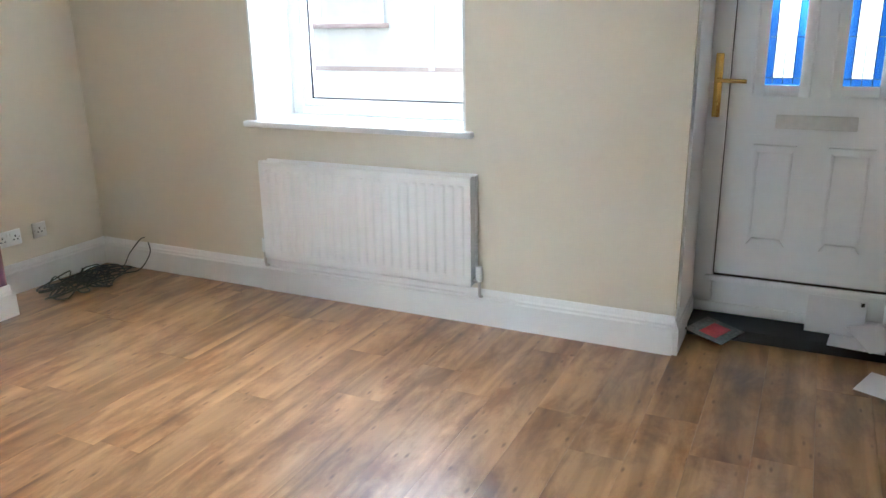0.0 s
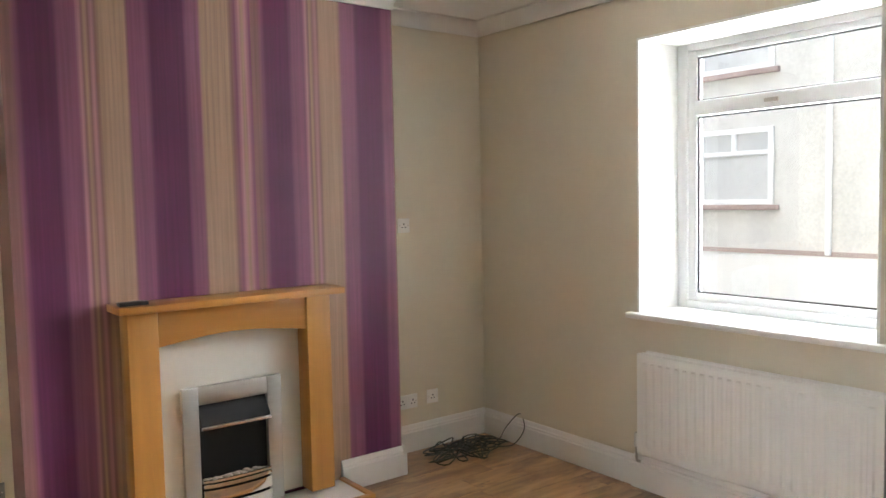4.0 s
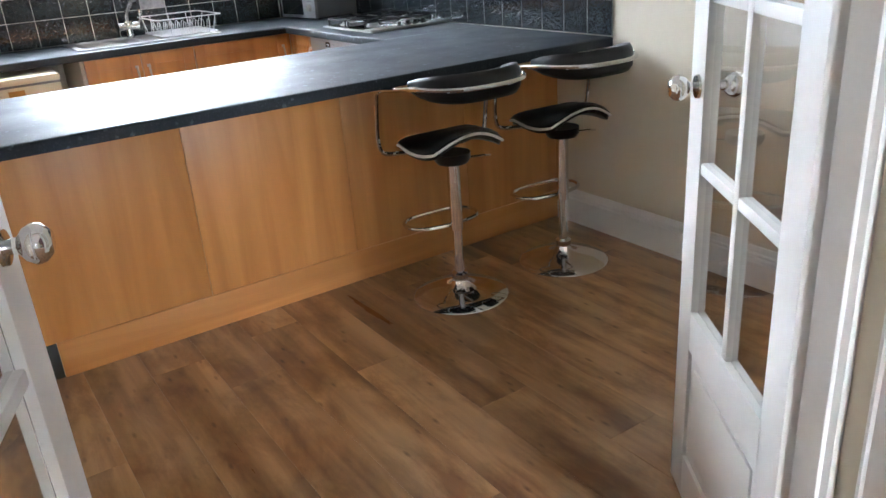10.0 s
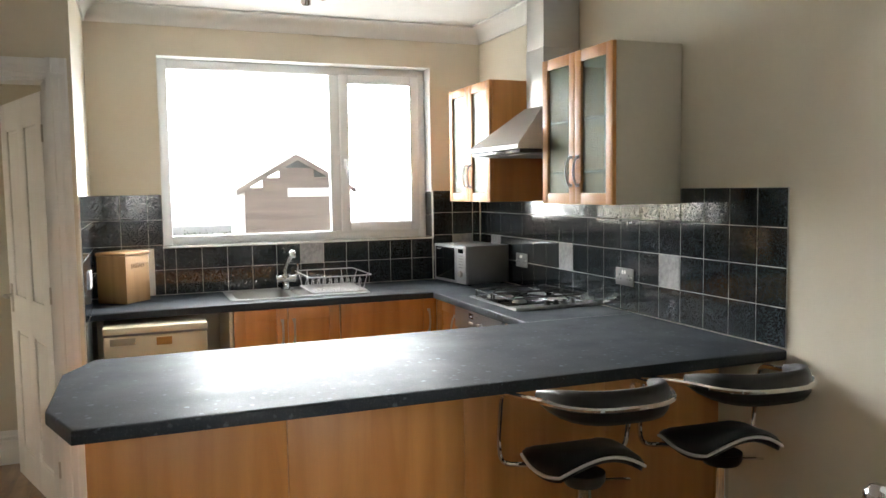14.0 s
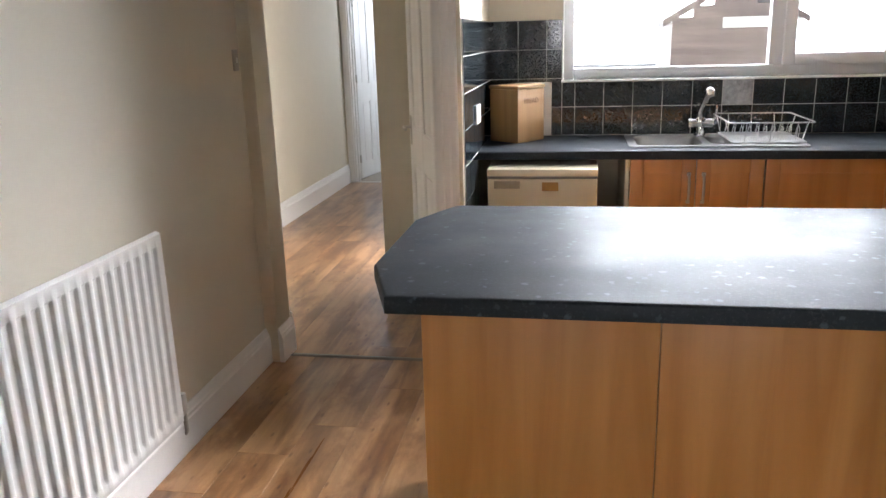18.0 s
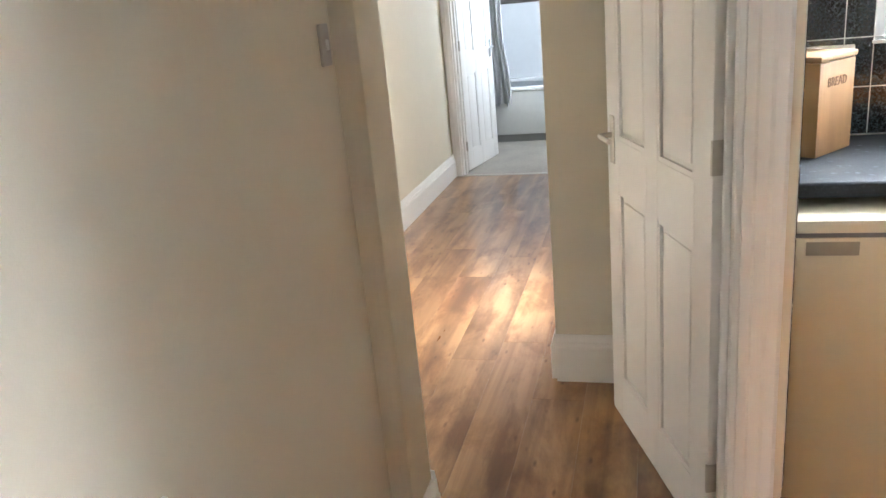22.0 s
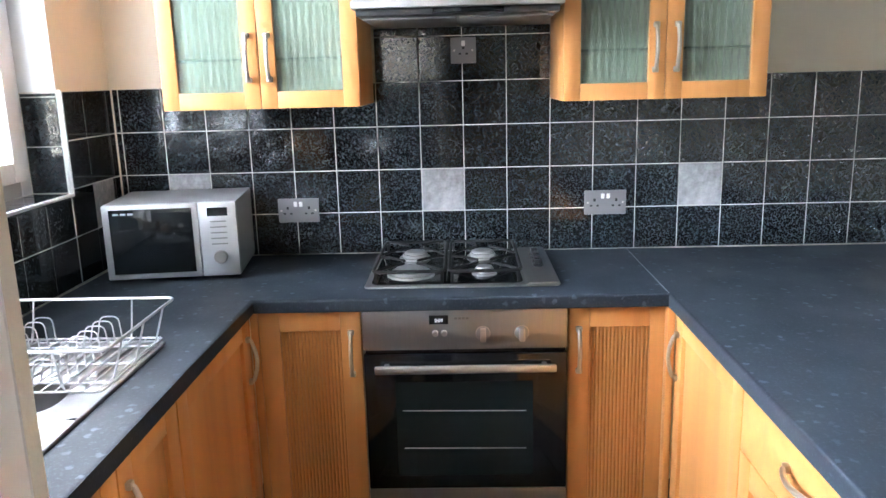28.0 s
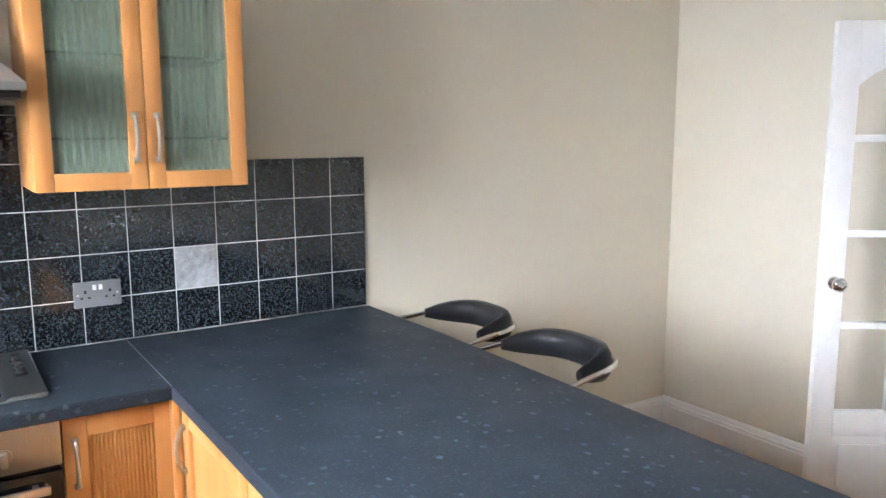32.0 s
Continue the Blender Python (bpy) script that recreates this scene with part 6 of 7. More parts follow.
def stool(m):
    s = thing("bar_stool", m, "black leather bar stool with white piping on a chrome pedestal", "bar stool", "bar stools at the peninsula")
    Mesh().spin([(0.19, 0.0), (0.193, 0.004), (0.188, 0.009), (0.13, 0.02), (0.07, 0.034), (0.038, 0.052), (0.031, 0.07), (0.03, 0.085), (0, 0.085)], seg=48).done("base", CHROME, s)
    Mesh().spin([(0.019, 0.07), (0.019, 0.3)], seg=24).done("gas_rod", CHROME, s)
    Mesh().spin([(0.019, 0.285), (0.0245, 0.286), (0.025, 0.29), (0.025, 0.59), (0, 0.59)], seg=24).done("column", CHROME, s)
    Mesh().spin([(0.033, 0.08), (0.033, 0.098), (0.022, 0.106)], seg=24).done("collar", CHROME, s)
    ring = [(0.0, 0.024, 0.3), (-0.12, 0.05, 0.3), (-0.16, 0.12, 0.3), (-0.12, 0.19, 0.3), (0.0, 0.205, 0.3), (0.12, 0.19, 0.3), (0.16, 0.12, 0.3), (0.12, 0.05, 0.3), (0.0, 0.024, 0.3)]
    Mesh().tube(smooth_path(ring, 4), 0.008, 8).done("footrest", CHROME, s)
    n, k = 16, 14
    def top(i, j):
        u, v = 2 * i / n - 1, 2 * j / k - 1
        return 0.182 * u * math.sqrt(1 - 0.33 * v * v), 0.015 + 0.168 * v * math.sqrt(1 - 0.33 * u * u)
    def lift(x, y):
        back = max(0.0, (0.17 - y) / 0.34) ** 1.4
        return 0.644 + back * (0.068 - 0.09 * (x / 0.17) ** 2) + 0.012 * (abs(x) / 0.17) ** 2 - 0.022 * max(0, (y - 0.06) / 0.11) ** 2
    pad = Mesh()
    up = [[pad.bm.verts.new((*top(i, j), lift(*top(i, j)) + 0.02 - 0.02 * max(abs(2 * i / n - 1), abs(2 * j / k - 1)) ** 6)) for j in range(k + 1)] for i in range(n + 1)]
    dn = [[pad.bm.verts.new((top(i, j)[0] * 0.95, top(i, j)[1] * 0.95, lift(*top(i, j)) - 0.03)) for j in range(k + 1)] for i in range(n + 1)]
    for g, flip in ((up, False), (dn, True)):
        for i in range(n):
            for j in range(k):
                qd = (g[i][j], g[i + 1][j], g[i + 1][j + 1], g[i][j + 1])
                pad.bm.faces.new(qd[::-1] if flip else qd)
    edge = [(i, 0) for i in range(n)] + [(n, j) for j in range(k)] + [(i, k) for i in range(n, 0, -1)] + [(0, j) for j in range(k, 0, -1)]
    for (a, b), (c, d2) in zip(edge, edge[1:] + edge[:1]):
        pad.bm.faces.new((up[a][b], dn[a][b], dn[c][d2], up[c][d2]))
    seat = pad.done("seat", LEATHER, s, angle=70)
    trim = [(*(v * 1.005 for v in top(i, j)), lift(*top(i, j)) - 0.012) for i, j in edge]
    Mesh().tube(trim, 0.0055, 6, True).done("piping", PIPING, seat, "white piping along the seat edge")
    Mesh().spin([(0.06, 0.56), (0.07, 0.575), (0.07, 0.6), (0.0, 0.6)], seg=20).done("seat_plate", BLACK, s)
    arc = [(0.205 * math.sin(a), -0.272 + 0.29 * (1 - math.cos(a)) ** 1.5) for a in (-1.35 + 2.7 * i / 16 for i in range(17))]
    bk = Mesh()
    prof = [(-0.02, 0.842), (0.006, 0.838), (0.018, 0.856), (0.022, 0.886), (0.018, 0.918), (0.006, 0.938), (-0.02, 0.934), (-0.034, 0.9)]
    rings = []
    for i, (x, y) in enumerate(arc):
        a, b = arc[max(i - 1, 0)], arc[min(i + 1, 16)]
        tn = Vector((b[0] - a[0], b[1] - a[1], 0)).normalized()
        nr = Vector((tn.y, -tn.x, 0))
        f = 1 - 0.65 * abs(i / 8 - 1) ** 5
        rings.append([bk.bm.verts.new(Vector((x, y, 0)) + nr * o * f + Vector((0, 0, 0.888 + (z - 0.888) * f))) for o, z in prof])
    for a, b in zip(rings, rings[1:]):
        for j in range(8):
            bk.bm.faces.new((a[j], a[(j + 1) % 8], b[(j + 1) % 8], b[j]))
    bk.bm.faces.new(rings[0])
    bk.bm.faces.new(rings[-1])
    bk.done("backrest", LEATHER, s, angle=70)
    path = [(0.10, 0.1, 0.6), (0.235, 0.13, 0.61), (0.245, 0.13, 0.68), (0.245, 0.1, 0.86)] + [(x + 0.03 * math.sin(a), y - 0.03 * math.cos(a), 0.89) for a, (x, y) in zip((-1.35 + 2.7 * i / 16 for i in range(16, -1, -1)), arc[::-1])][1:-1] + [(-0.245, 0.1, 0.86), (-0.245, 0.13, 0.68), (-0.235, 0.13, 0.61), (-0.10, 0.1, 0.6)]
    Mesh().tube(bent(path, 0.035, 4), 0.009, 8).done("arm_tube", CHROME, s)
    Mesh().tube([(0.02, 0.0, 0.57), (0.13, -0.02, 0.565), (0.16, -0.02, 0.56)], 0.005, 6).done("height_lever", CHROME, s)
    return s


st = stool(pose(-2.945, -1.992, 0, 0, 0, 177))
copy_thing(st, pose(-3.482, -1.965, 0, 0, 0, 176))


def kitchen_window():
    w = thing("window_kitchen", Matrix(), "wide white kitchen window with a fixed light and an opener", "window")
    w["kind"] = "structure"
    y0, y1 = -4.95, -4.89
    mull, z0, z1 = -2.865, KZ0 + 0.004, KZ1 - 0.004
    x0, x1 = KX0 + 0.004, KX1 - 0.004
    for a, b, c, d in ((x0, x0 + 0.055, z0, z1), (x1 - 0.055, x1, z0, z1), (x0 + 0.055, x1 - 0.055, z0, z0 + 0.055), (x0 + 0.055, x1 - 0.055, z1 - 0.055, z1), (mull - 0.035, mull + 0.035, z0 + 0.055, z1 - 0.055)):
        Mesh().box(a, b, y0, y1, c, d, 0.006).done("window_frame", UPVC, w)
    s0, s1 = x0 + 0.05, mull - 0.03
    sash = Mesh().box(s0, s0 + 0.06, y1 - 0.01, y1 + 0.018, z0 + 0.05, z1 - 0.05, 0.006).box(s1 - 0.06, s1, y1 - 0.01, y1 + 0.018, z0 + 0.05, z1 - 0.05, 0.006)
    sash.box(s0 + 0.06, s1 - 0.06, y1 - 0.01, y1 + 0.018, z0 + 0.05, z0 + 0.11, 0.006).box(s0 + 0.06, s1 - 0.06, y1 - 0.01, y1 + 0.018, z1 - 0.11, z1 - 0.05, 0.006)
    sash = sash.done("sash", UPVC, w)
    Mesh().box(s0 + 0.08, s1 - 0.08, y1 + 0.019, y1 + 0.028, z1 - 0.10, z1 - 0.075, 0.003).done("trickle_vent", UPVC, sash)
    h = Mesh().box(s1 - 0.04, s1 - 0.022, y1 + 0.018, y1 + 0.03, 1.66, 1.73, 0.003).tube(bent([(s1 - 0.031, y1 + 0.03, 1.72), (s1 - 0.031, y1 + 0.05, 1.72), (s1 - 0.031, y1 + 0.05, 1.62)], 0.012), 0.007, 8)
    h.done("handle", UPVC, sash)
    for a, b, c, d in ((x1 - 0.055, mull + 0.035, z0 + 0.055, z1 - 0.055), (s0 + 0.06, s1 - 0.06, z0 + 0.11, z1 - 0.11)):
        Mesh().box(min(a, b), max(a, b), y0 + 0.03, y0 + 0.034, c, d).done("pane", GLASS, w).visible_shadow = False
    r = Mesh().box(KX1 - 0.003, KX1 + 0.001, -5.05, YB + 0.001, KZ0, KZ1).box(KX0 - 0.001, KX0 + 0.003, -5.05, YB + 0.001, 1.51, KZ1).box(KX0, KX1, -5.05, YB + 0.001, KZ1 - 0.003, KZ1 + 0.001)
    r.done("reveal", REVEAL, w, smooth=False)
    t = Mesh().box(KX0 - 0.006, KX1 + 0.006, YB + 0.001, YB + 0.016, KZ0 - 0.006, KZ0 + 0.004, 0.002).box(KX0 - 0.006, KX0 + 0.002, YB + 0.001, YB + 0.016, KZ0 + 0.004, 1.515, 0.002)
    t.done("tile_trim", WHITE_PLASTIC, w, "white edge trim round the tiled sill")


kitchen_window()
sp = thing("ceiling_spotlight", pose(-2.47, -3.82, HK), "round white ceiling fitting with three chrome spotlights, switched off", "ceiling light")
Mesh().spin([(0.0, -0.03), (0.1, -0.028), (0.115, -0.02), (0.12, 0.0)], seg=32).done("ceiling_plate", WHITE_PLASTIC, sp)
for a in (20, 140, 260):
    x, y = 0.07 * math.cos(radians(a)), 0.07 * math.sin(radians(a))
    Mesh().tube([(x, y, -0.025), (x * 1.2, y * 1.2, -0.06)], 0.007, 8).done("arm", CHROME, sp)
    Mesh().spin([(0.014, 0.03), (0.026, 0.02), (0.028, -0.035), (0.024, -0.04), (0.0, -0.03)], m=pose(x * 1.25, y * 1.25, -0.085, 25 * math.sin(radians(a)), -25 * math.cos(radians(a))), seg=20).done("lamp_head", CHROME, sp)

sw = thing("light_switch", pose(XR, -3.645, 1.37, 0, 0, 90), "narrow pale grey light switch by the hall doorway", "switch")
Mesh().box(-0.022, 0.022, 0.001, 0.01, -0.043, 0.043, 0.003).done("face_plate", material("pale_grey_plastic", (0.45, 0.43, 0.4), 0.4, vary=0.04), sw)
Mesh().box(-0.006, 0.006, 0.01, 0.0145, -0.011, 0.011, 0.002).done("rocker", WHITE_PLASTIC, sw)


# ---- rear hall and bathroom ----
def panel_door(name, m, w, label, handle_mat, rows=((0.16, 0.82), (0.98, 1.86)), h=1.99):
    """A four-panel door from its hinge at 0 along x."""
    d = thing(name, m, label, "panel door")
    t, st = 0.038, 0.1
    gap = w / 2
    for x0, x1 in ((0, st), (gap - 0.045, gap + 0.045), (w - st, w)):
        Mesh().box(x0, x1, -t / 2, t / 2, 0.008, h, 0.002).done("stile", WHITE, d)
    zs = [0.008, rows[0][0], rows[0][1], rows[1][0], rows[1][1], h]
    for x0, x1 in ((st, gap - 0.045), (gap + 0.045, w - st)):
        for z0, z1 in ((zs[0], zs[1]), (zs[2], zs[3]), (zs[4], zs[5])):
            Mesh().box(x0, x1, -t / 2 + 0.0003, t / 2 - 0.0003, z0, z1).done("rail", WHITE, d)
        for z0, z1 in rows:
            p = Mesh().box(x0, x1, -0.008, 0.008, z0, z1)
            p.box(x0 + 0.03, x1 - 0.03, -0.014, 0.014, z0 + 0.03, z1 - 0.03, 0.005)
            p.done("panel", WHITE, d)
            for s in (-1, 1):
                b = Mesh().prism([(x0, z0), (x1, z0), (x1 - 0.014, z0 + 0.014), (x0 + 0.014, z0 + 0.014)], s * 0.008, s * 0.017, "y").prism([(x0, z1), (x1, z1), (x1 - 0.014, z1 - 0.014), (x0 + 0.014, z1 - 0.014)], s * 0.008, s * 0.017, "y")
                b.prism([(x0, z0), (x0, z1), (x0 + 0.014, z1 - 0.014), (x0 + 0.014, z0 + 0.014)], s * 0.008, s * 0.017, "y").prism([(x1, z0), (x1, z1), (x1 - 0.014, z1 - 0.014), (x1 - 0.014, z0 + 0.014)], s * 0.008, s * 0.017, "y")
                b.done("moulding", WHITE, d, smooth=False)
    for s in (-1, 1):
        Mesh().box(w - 0.075, w - 0.035, s * t / 2, s * (t / 2 + 0.004), 0.9, 1.05, 0.001).done("handle_plate", handle_mat, d)
        Mesh().tube(bent([(w - 0.055, s * t / 2, 0.99), (w - 0.055, s * (t / 2 + 0.045), 0.99), (w - 0.165, s * (t / 2 + 0.045), 0.99)], 0.015), 0.008, 10).done("lever", handle_mat, d)
    for z in (0.22, 1.05, 1.8):
        Mesh().box(-0.003, 0.006, -t / 2 - 0.003, t / 2 + 0.003, z - 0.04, z + 0.04, 0.001).done("hinge", NICKEL, d)
    return d


HH = (-1.262, YH1 - 0.012)
panel_door("door_hall", pose(*HH, 0, 0, 0, along(HH, (-0.996, -4.597))), 0.765, "open white four-panel door to the rear hall", NICKEL)
BH = (0.40, -8.43)
panel_door("door_bathroom", pose(*BH, 0, 0, 0, along(BH, (0.285, -9.03))), 0.7, "open white four-panel bathroom door", CHROME)
STRIP = material("dull_metal_strip", (0.2, 0.18, 0.16), 0.45, 0.8, vary=0.1, scale=30)
structure(Mesh().prism([(-3.806, 0.0), (-3.774, 0.0), (-3.780, 0.005), (-3.800, 0.005)], -1.30, -0.485, "x", 0.001), "threshold_strip", STRIP, "dull grey metal threshold strip in the hall doorway", "threshold")
structure(Mesh().prism([(-8.29, 0.0), (-8.25, 0.0), (-8.256, 0.006), (-8.284, 0.006)], -0.36, 0.42, "x", 0.001), "threshold_strip", NICKEL, "satin metal threshold strip at the bathroom", "threshold")
bk = thing("door_back", Matrix(), "white glazed back door at the side of the hall", "back door")
bk["kind"] = "structure"
for y0, y1, z0, z1 in ((-6.02, -5.93, 0, 2.05), (-5.31, -5.22, 0, 2.05), (-5.93, -5.31, 1.95, 2.05), (-5.93, -5.31, 0.0, 0.16)):
    Mesh().box(-0.87, -0.81, y0, y1, z0, z1, 0.005).done("door_frame", UPVC, bk)
Mesh().box(-0.845, -0.84, -5.93, -5.31, 0.16, 1.95).done("pane", GLASS, bk).visible_shadow = False

ba = thing("bath", Matrix(), "white bath with a plain panel along the bathroom back wall", "bath")
Mesh().box(-0.79, 1.59, -9.72, -9.7, 0.075, 0.5, 0.003).done("bath_panel", material("pale_bath_panel", (0.62, 0.63, 0.62), 0.4, vary=0.04), ba)
Mesh().box(-0.79, 1.59, -9.75, -9.72, 0.0, 0.07).done("plinth", GREY_PLASTIC, ba)
rim = Mesh().box(-0.795, 1.595, -9.78, -9.69, 0.5, 0.535, 0.012).box(-0.795, 1.595, -10.59, -10.5, 0.5, 0.535, 0.012)
rim.done("rim", UPVC, ba)
Mesh().box(-0.79, 1.59, -10.5, -9.78, 0.1, 0.14).box(-0.79, -0.7, -10.5, -9.78, 0.14, 0.5).box(1.5, 1.59, -10.5, -9.78, 0.14, 0.5).done("tub", UPVC, ba)
cu = Mesh()
n = 60
pts = [(0.24 + 0.29 * i / n, -9.66 + 0.028 * math.sin(i * 0.9) + 0.01 * math.sin(i * 2.3)) for i in range(n + 1)]
rows = [[cu.bm.verts.new((x + (0.02 if z < 0.6 else 0) * math.sin(i * 0.4) - (0.05 if z < 0.7 else 0.0) * (1 - i / n), y, z + 0.02 * math.sin(i * 0.5) * (z < 0.6))) for i, (x, y) in enumerate(pts)] for z in (0.38, 0.65, 1.0, 1.5, 2.05)]
for a, b in zip(rows, rows[1:]):
    for i in range(n):
        cu.bm.faces.new((a[i], a[i + 1], b[i + 1], b[i]))
bmesh.ops.solidify(cu.bm, geom=list(cu.bm.faces), thickness=0.003)
cl = thing("shower_curtain", Matrix(), "white shower curtain gathered at the side of the bath", "curtain")
cu.done("cloth", material("white_cloth", (0.8, 0.8, 0.8), 0.8, vary=0.02, bump=0.2, bump_scale=400), cl)
Mesh().tube([(-0.79, -9.66, 2.07), (1.59, -9.66, 2.07)], 0.012, 10).done("rail", CHROME, cl)
structure(Mesh().box(-0.79, 1.59, -10.6, -10.592, 1.31, 1.37), "trim_tile_border", material("dark_mosaic", (0.12, 0.11, 0.1), 0.3, vary=0.5, scale=90), "dark mosaic tile border in the bathroom", "tile border")


# ---- outside: the street in front, the garden behind ----
RENDER = material("pale_pebbledash", (0.66, 0.65, 0.63), 0.9, vary=0.14, scale=7, bump=0.6, bump_scale=90)
structure(Mesh().box(-60, 60, 4.1, 90, -0.3, -0.14).box(-60, 60, -90, -4.9, -0.3, -0.16), "ground", material("grey_tarmac_and_lawn", (0.2, 0.2, 0.18), 0.9, vary=0.3, scale=3, bump=0.4), "grey road and yard surface", "ground")
ho = thing("terraced_house", pose(0, 10.0, 0), "pale rendered terraced house across the street", "house")
Mesh().box(-16, 10, 0.0, 6.0, -0.14, 0.73).done("plinth_wall", material("white_masonry_paint", (0.82, 0.82, 0.82), 0.7, vary=0.05, scale=3), ho)
Mesh().box(-16, 10, 0.02, 6.0, 0.73, 5.6).done("wall", RENDER, ho)
Mesh().box(-16, 10, -0.015, 0.02, 0.73, 0.79).done("band", material("faded_painted_band", (0.42, 0.34, 0.32), 0.7, vary=0.15, scale=10), ho)
Mesh().prism([(-0.3, 5.5), (3.0, 7.6), (6.3, 5.5), (6.3, 5.6), (3.0, 7.75), (-0.3, 5.62)], -16.3, 10.3, "x").done("roof", material("grey_slate_roof", (0.16, 0.16, 0.17), 0.7, vary=0.2, scale=12), ho)
red = material("faded_window_sill", (0.40, 0.31, 0.29), 0.7, vary=0.15, scale=12)
dark = material("curtained_glass", (0.6, 0.61, 0.62), 0.1, vary=0.1, scale=3)
for x0 in (-11.4, -6.44, -1.6, 3.4):
    for z0, z1 in ((1.38, 2.4), (3.16, 4.2)):
        wi = Mesh().box(x0, x0 + 1.1, 0.0, 0.015, z0, z1).done("window", dark, ho)
        for a, b, c, d in ((0, 0.07, z0, z1), (1.03, 1.1, z0, z1), (0.07, 1.03, z0, z0 + 0.07), (0.07, 1.03, z1 - 0.07, z1), (0.07, 1.03, z1 - 0.36, z1 - 0.3), (0.5, 0.57, z1 - 0.3, z1 - 0.07)):
            Mesh().box(x0 + a, x0 + b, -0.03, -0.001, c, d, 0.004).done("frame", UPVC, wi)
        Mesh().box(x0 - 0.08, x0 + 1.18, -0.07, -0.001, z0 - 0.07, z0 - 0.002, 0.006).done("sill", red, wi)
for x in (-9.2, -4.6, 0.6):
    Mesh().tube([(x, -0.05, 0.75), (x, -0.05, 5.5)], 0.04, 10).done("drainpipe", UPVC, ho)
structure(Mesh().box(-60, 60, 4.1, 5.4, -0.2, -0.02), "pavement", material("grey_paving", (0.4, 0.39, 0.37), 0.85, vary=0.12, scale=5), "grey pavement in front of the house", "pavement")

sh = thing("garden_shed", pose(-3.5, -9.5, -0.22), "weathered timber garden shed with a gabled felt roof", "shed")
SHED = wood("weathered_shed_board", (0.13, 0.105, 0.1), (0.21, 0.18, 0.165), 0.85, axis=0, grain=0.8)
gable = lambda z: 0.64 if z < 1.77 else max(0.02, 0.64 * (2.13 - z) / 0.36)
for i in range(18):
    z = 0.02 + i * 0.118
    if z + 0.1 < 2.12:
        hw = gable(z + 0.1)
        Mesh().prism([(0.0, z), (0.018, z), (0.006, z + 0.122), (0.0, z + 0.122)], -hw, hw, "x").done("board", SHED, sh)
Mesh().box(-0.63, 0.63, -1.6, -0.002, 0.0, 1.75).done("body", SHED, sh)
for s in (-1, 1):
    r = Mesh().prism([(s * 0.0, 2.16), (s * 0.74, 1.74), (s * 0.74, 1.77), (s * 0.0, 2.2)], -1.65, 0.07, "y").done("roof_panel", material("green_grey_felt", (0.2, 0.21, 0.2), 0.9, vary=0.2), sh)
    Mesh().prism([(s * 0.0, 2.12), (s * 0.74, 1.70), (s * 0.74, 1.77), (s * 0.0, 2.2)], 0.07, 0.09, "y").done("barge_board", SHED, sh)
Mesh().box(-0.42, 0.12, 0.02, 0.03, 1.67, 1.78).done("window", material("bright_perspex", (0.75, 0.77, 0.78), 0.2, vary=0.05), sh)
Mesh().box(-0.52, -0.44, 0.02, 0.04, 0.9, 1.62).done("post", material("blue_grey_post", (0.1, 0.12, 0.16), 0.7), sh)
structure(Mesh().box(-14, 6, -16.2, -16.0, -0.16, 0.85), "garden_wall", material("pale_block_wall", (0.6, 0.6, 0.58), 0.9, vary=0.12, scale=6), "pale low wall at the end of the garden", "garden wall")
sb = thing("shrub", pose(-2.45, -9.3, -0.16), "low clipped shrub beside the shed", "shrub")
leafy = material("shrub_leaf", (0.07, 0.1, 0.04), 0.7, vary=0.4, scale=30)
Mesh().tube(smooth_path([(0, 0, 0), (0.02, 0.01, 0.4), (-0.02, 0, 0.9)]), 0.03, 8).done("trunk", SHED, sb)
cr, rng = Mesh(), random.Random(8)
for i in range(700):
    a, t = rng.uniform(0, 6.283), rng.uniform(-0.6, 1)
    r = 0.27 * rng.uniform(0.55, 1.08)
    p = Vector((r * math.cos(a) * 1.2, r * math.sin(a), 0.95 + 0.3 * t * rng.uniform(0.6, 1)))
    e = Euler((rng.uniform(0, 3), rng.uniform(0, 3), rng.uniform(0, 3))).to_matrix()
    vs = [cr.bm.verts.new(p + e @ Vector(q)) for q in ((-0.014, 0, 0), (0, 0.009, 0.003), (0.016, 0, 0), (0, -0.009, 0.003))]
    cr.bm.faces.new(vs)
cr.done("crown", leafy, sb, smooth=False)

# unseen wall added to keep the backdrop's glow off the house opposite
structure(Mesh().box(-16, 12, 3.98, 4.18, HL + 0.1, 6.2).box(-16, XL - 0.2, 3.98, 4.18, -0.2, HL + 0.1).box(XE + 0.1, 12, 3.98, 4.18, -0.2, HL + 0.1), "wall_terrace", RENDER, "unseen rendered wall added above and beside the rooms to block sky glow", "wall")
haze = bpy.data.materials.new("white_overcast_sky")
haze.use_nodes = True
hb = haze.node_tree.nodes["Principled BSDF"]
hb.inputs["Base Color"].default_value, hb.inputs["Roughness"].default_value = (0.8, 0.8, 0.8, 1), 1.0
hb.inputs["Emission Color"].default_value, hb.inputs["Emission Strength"].default_value = (0.95, 0.98, 1.0, 1), GLOW
structure(Mesh().box(-90, 90, -72.1, -72, -0.3, 40), "backdrop", haze, "white overcast sky beyond the garden", "sky")


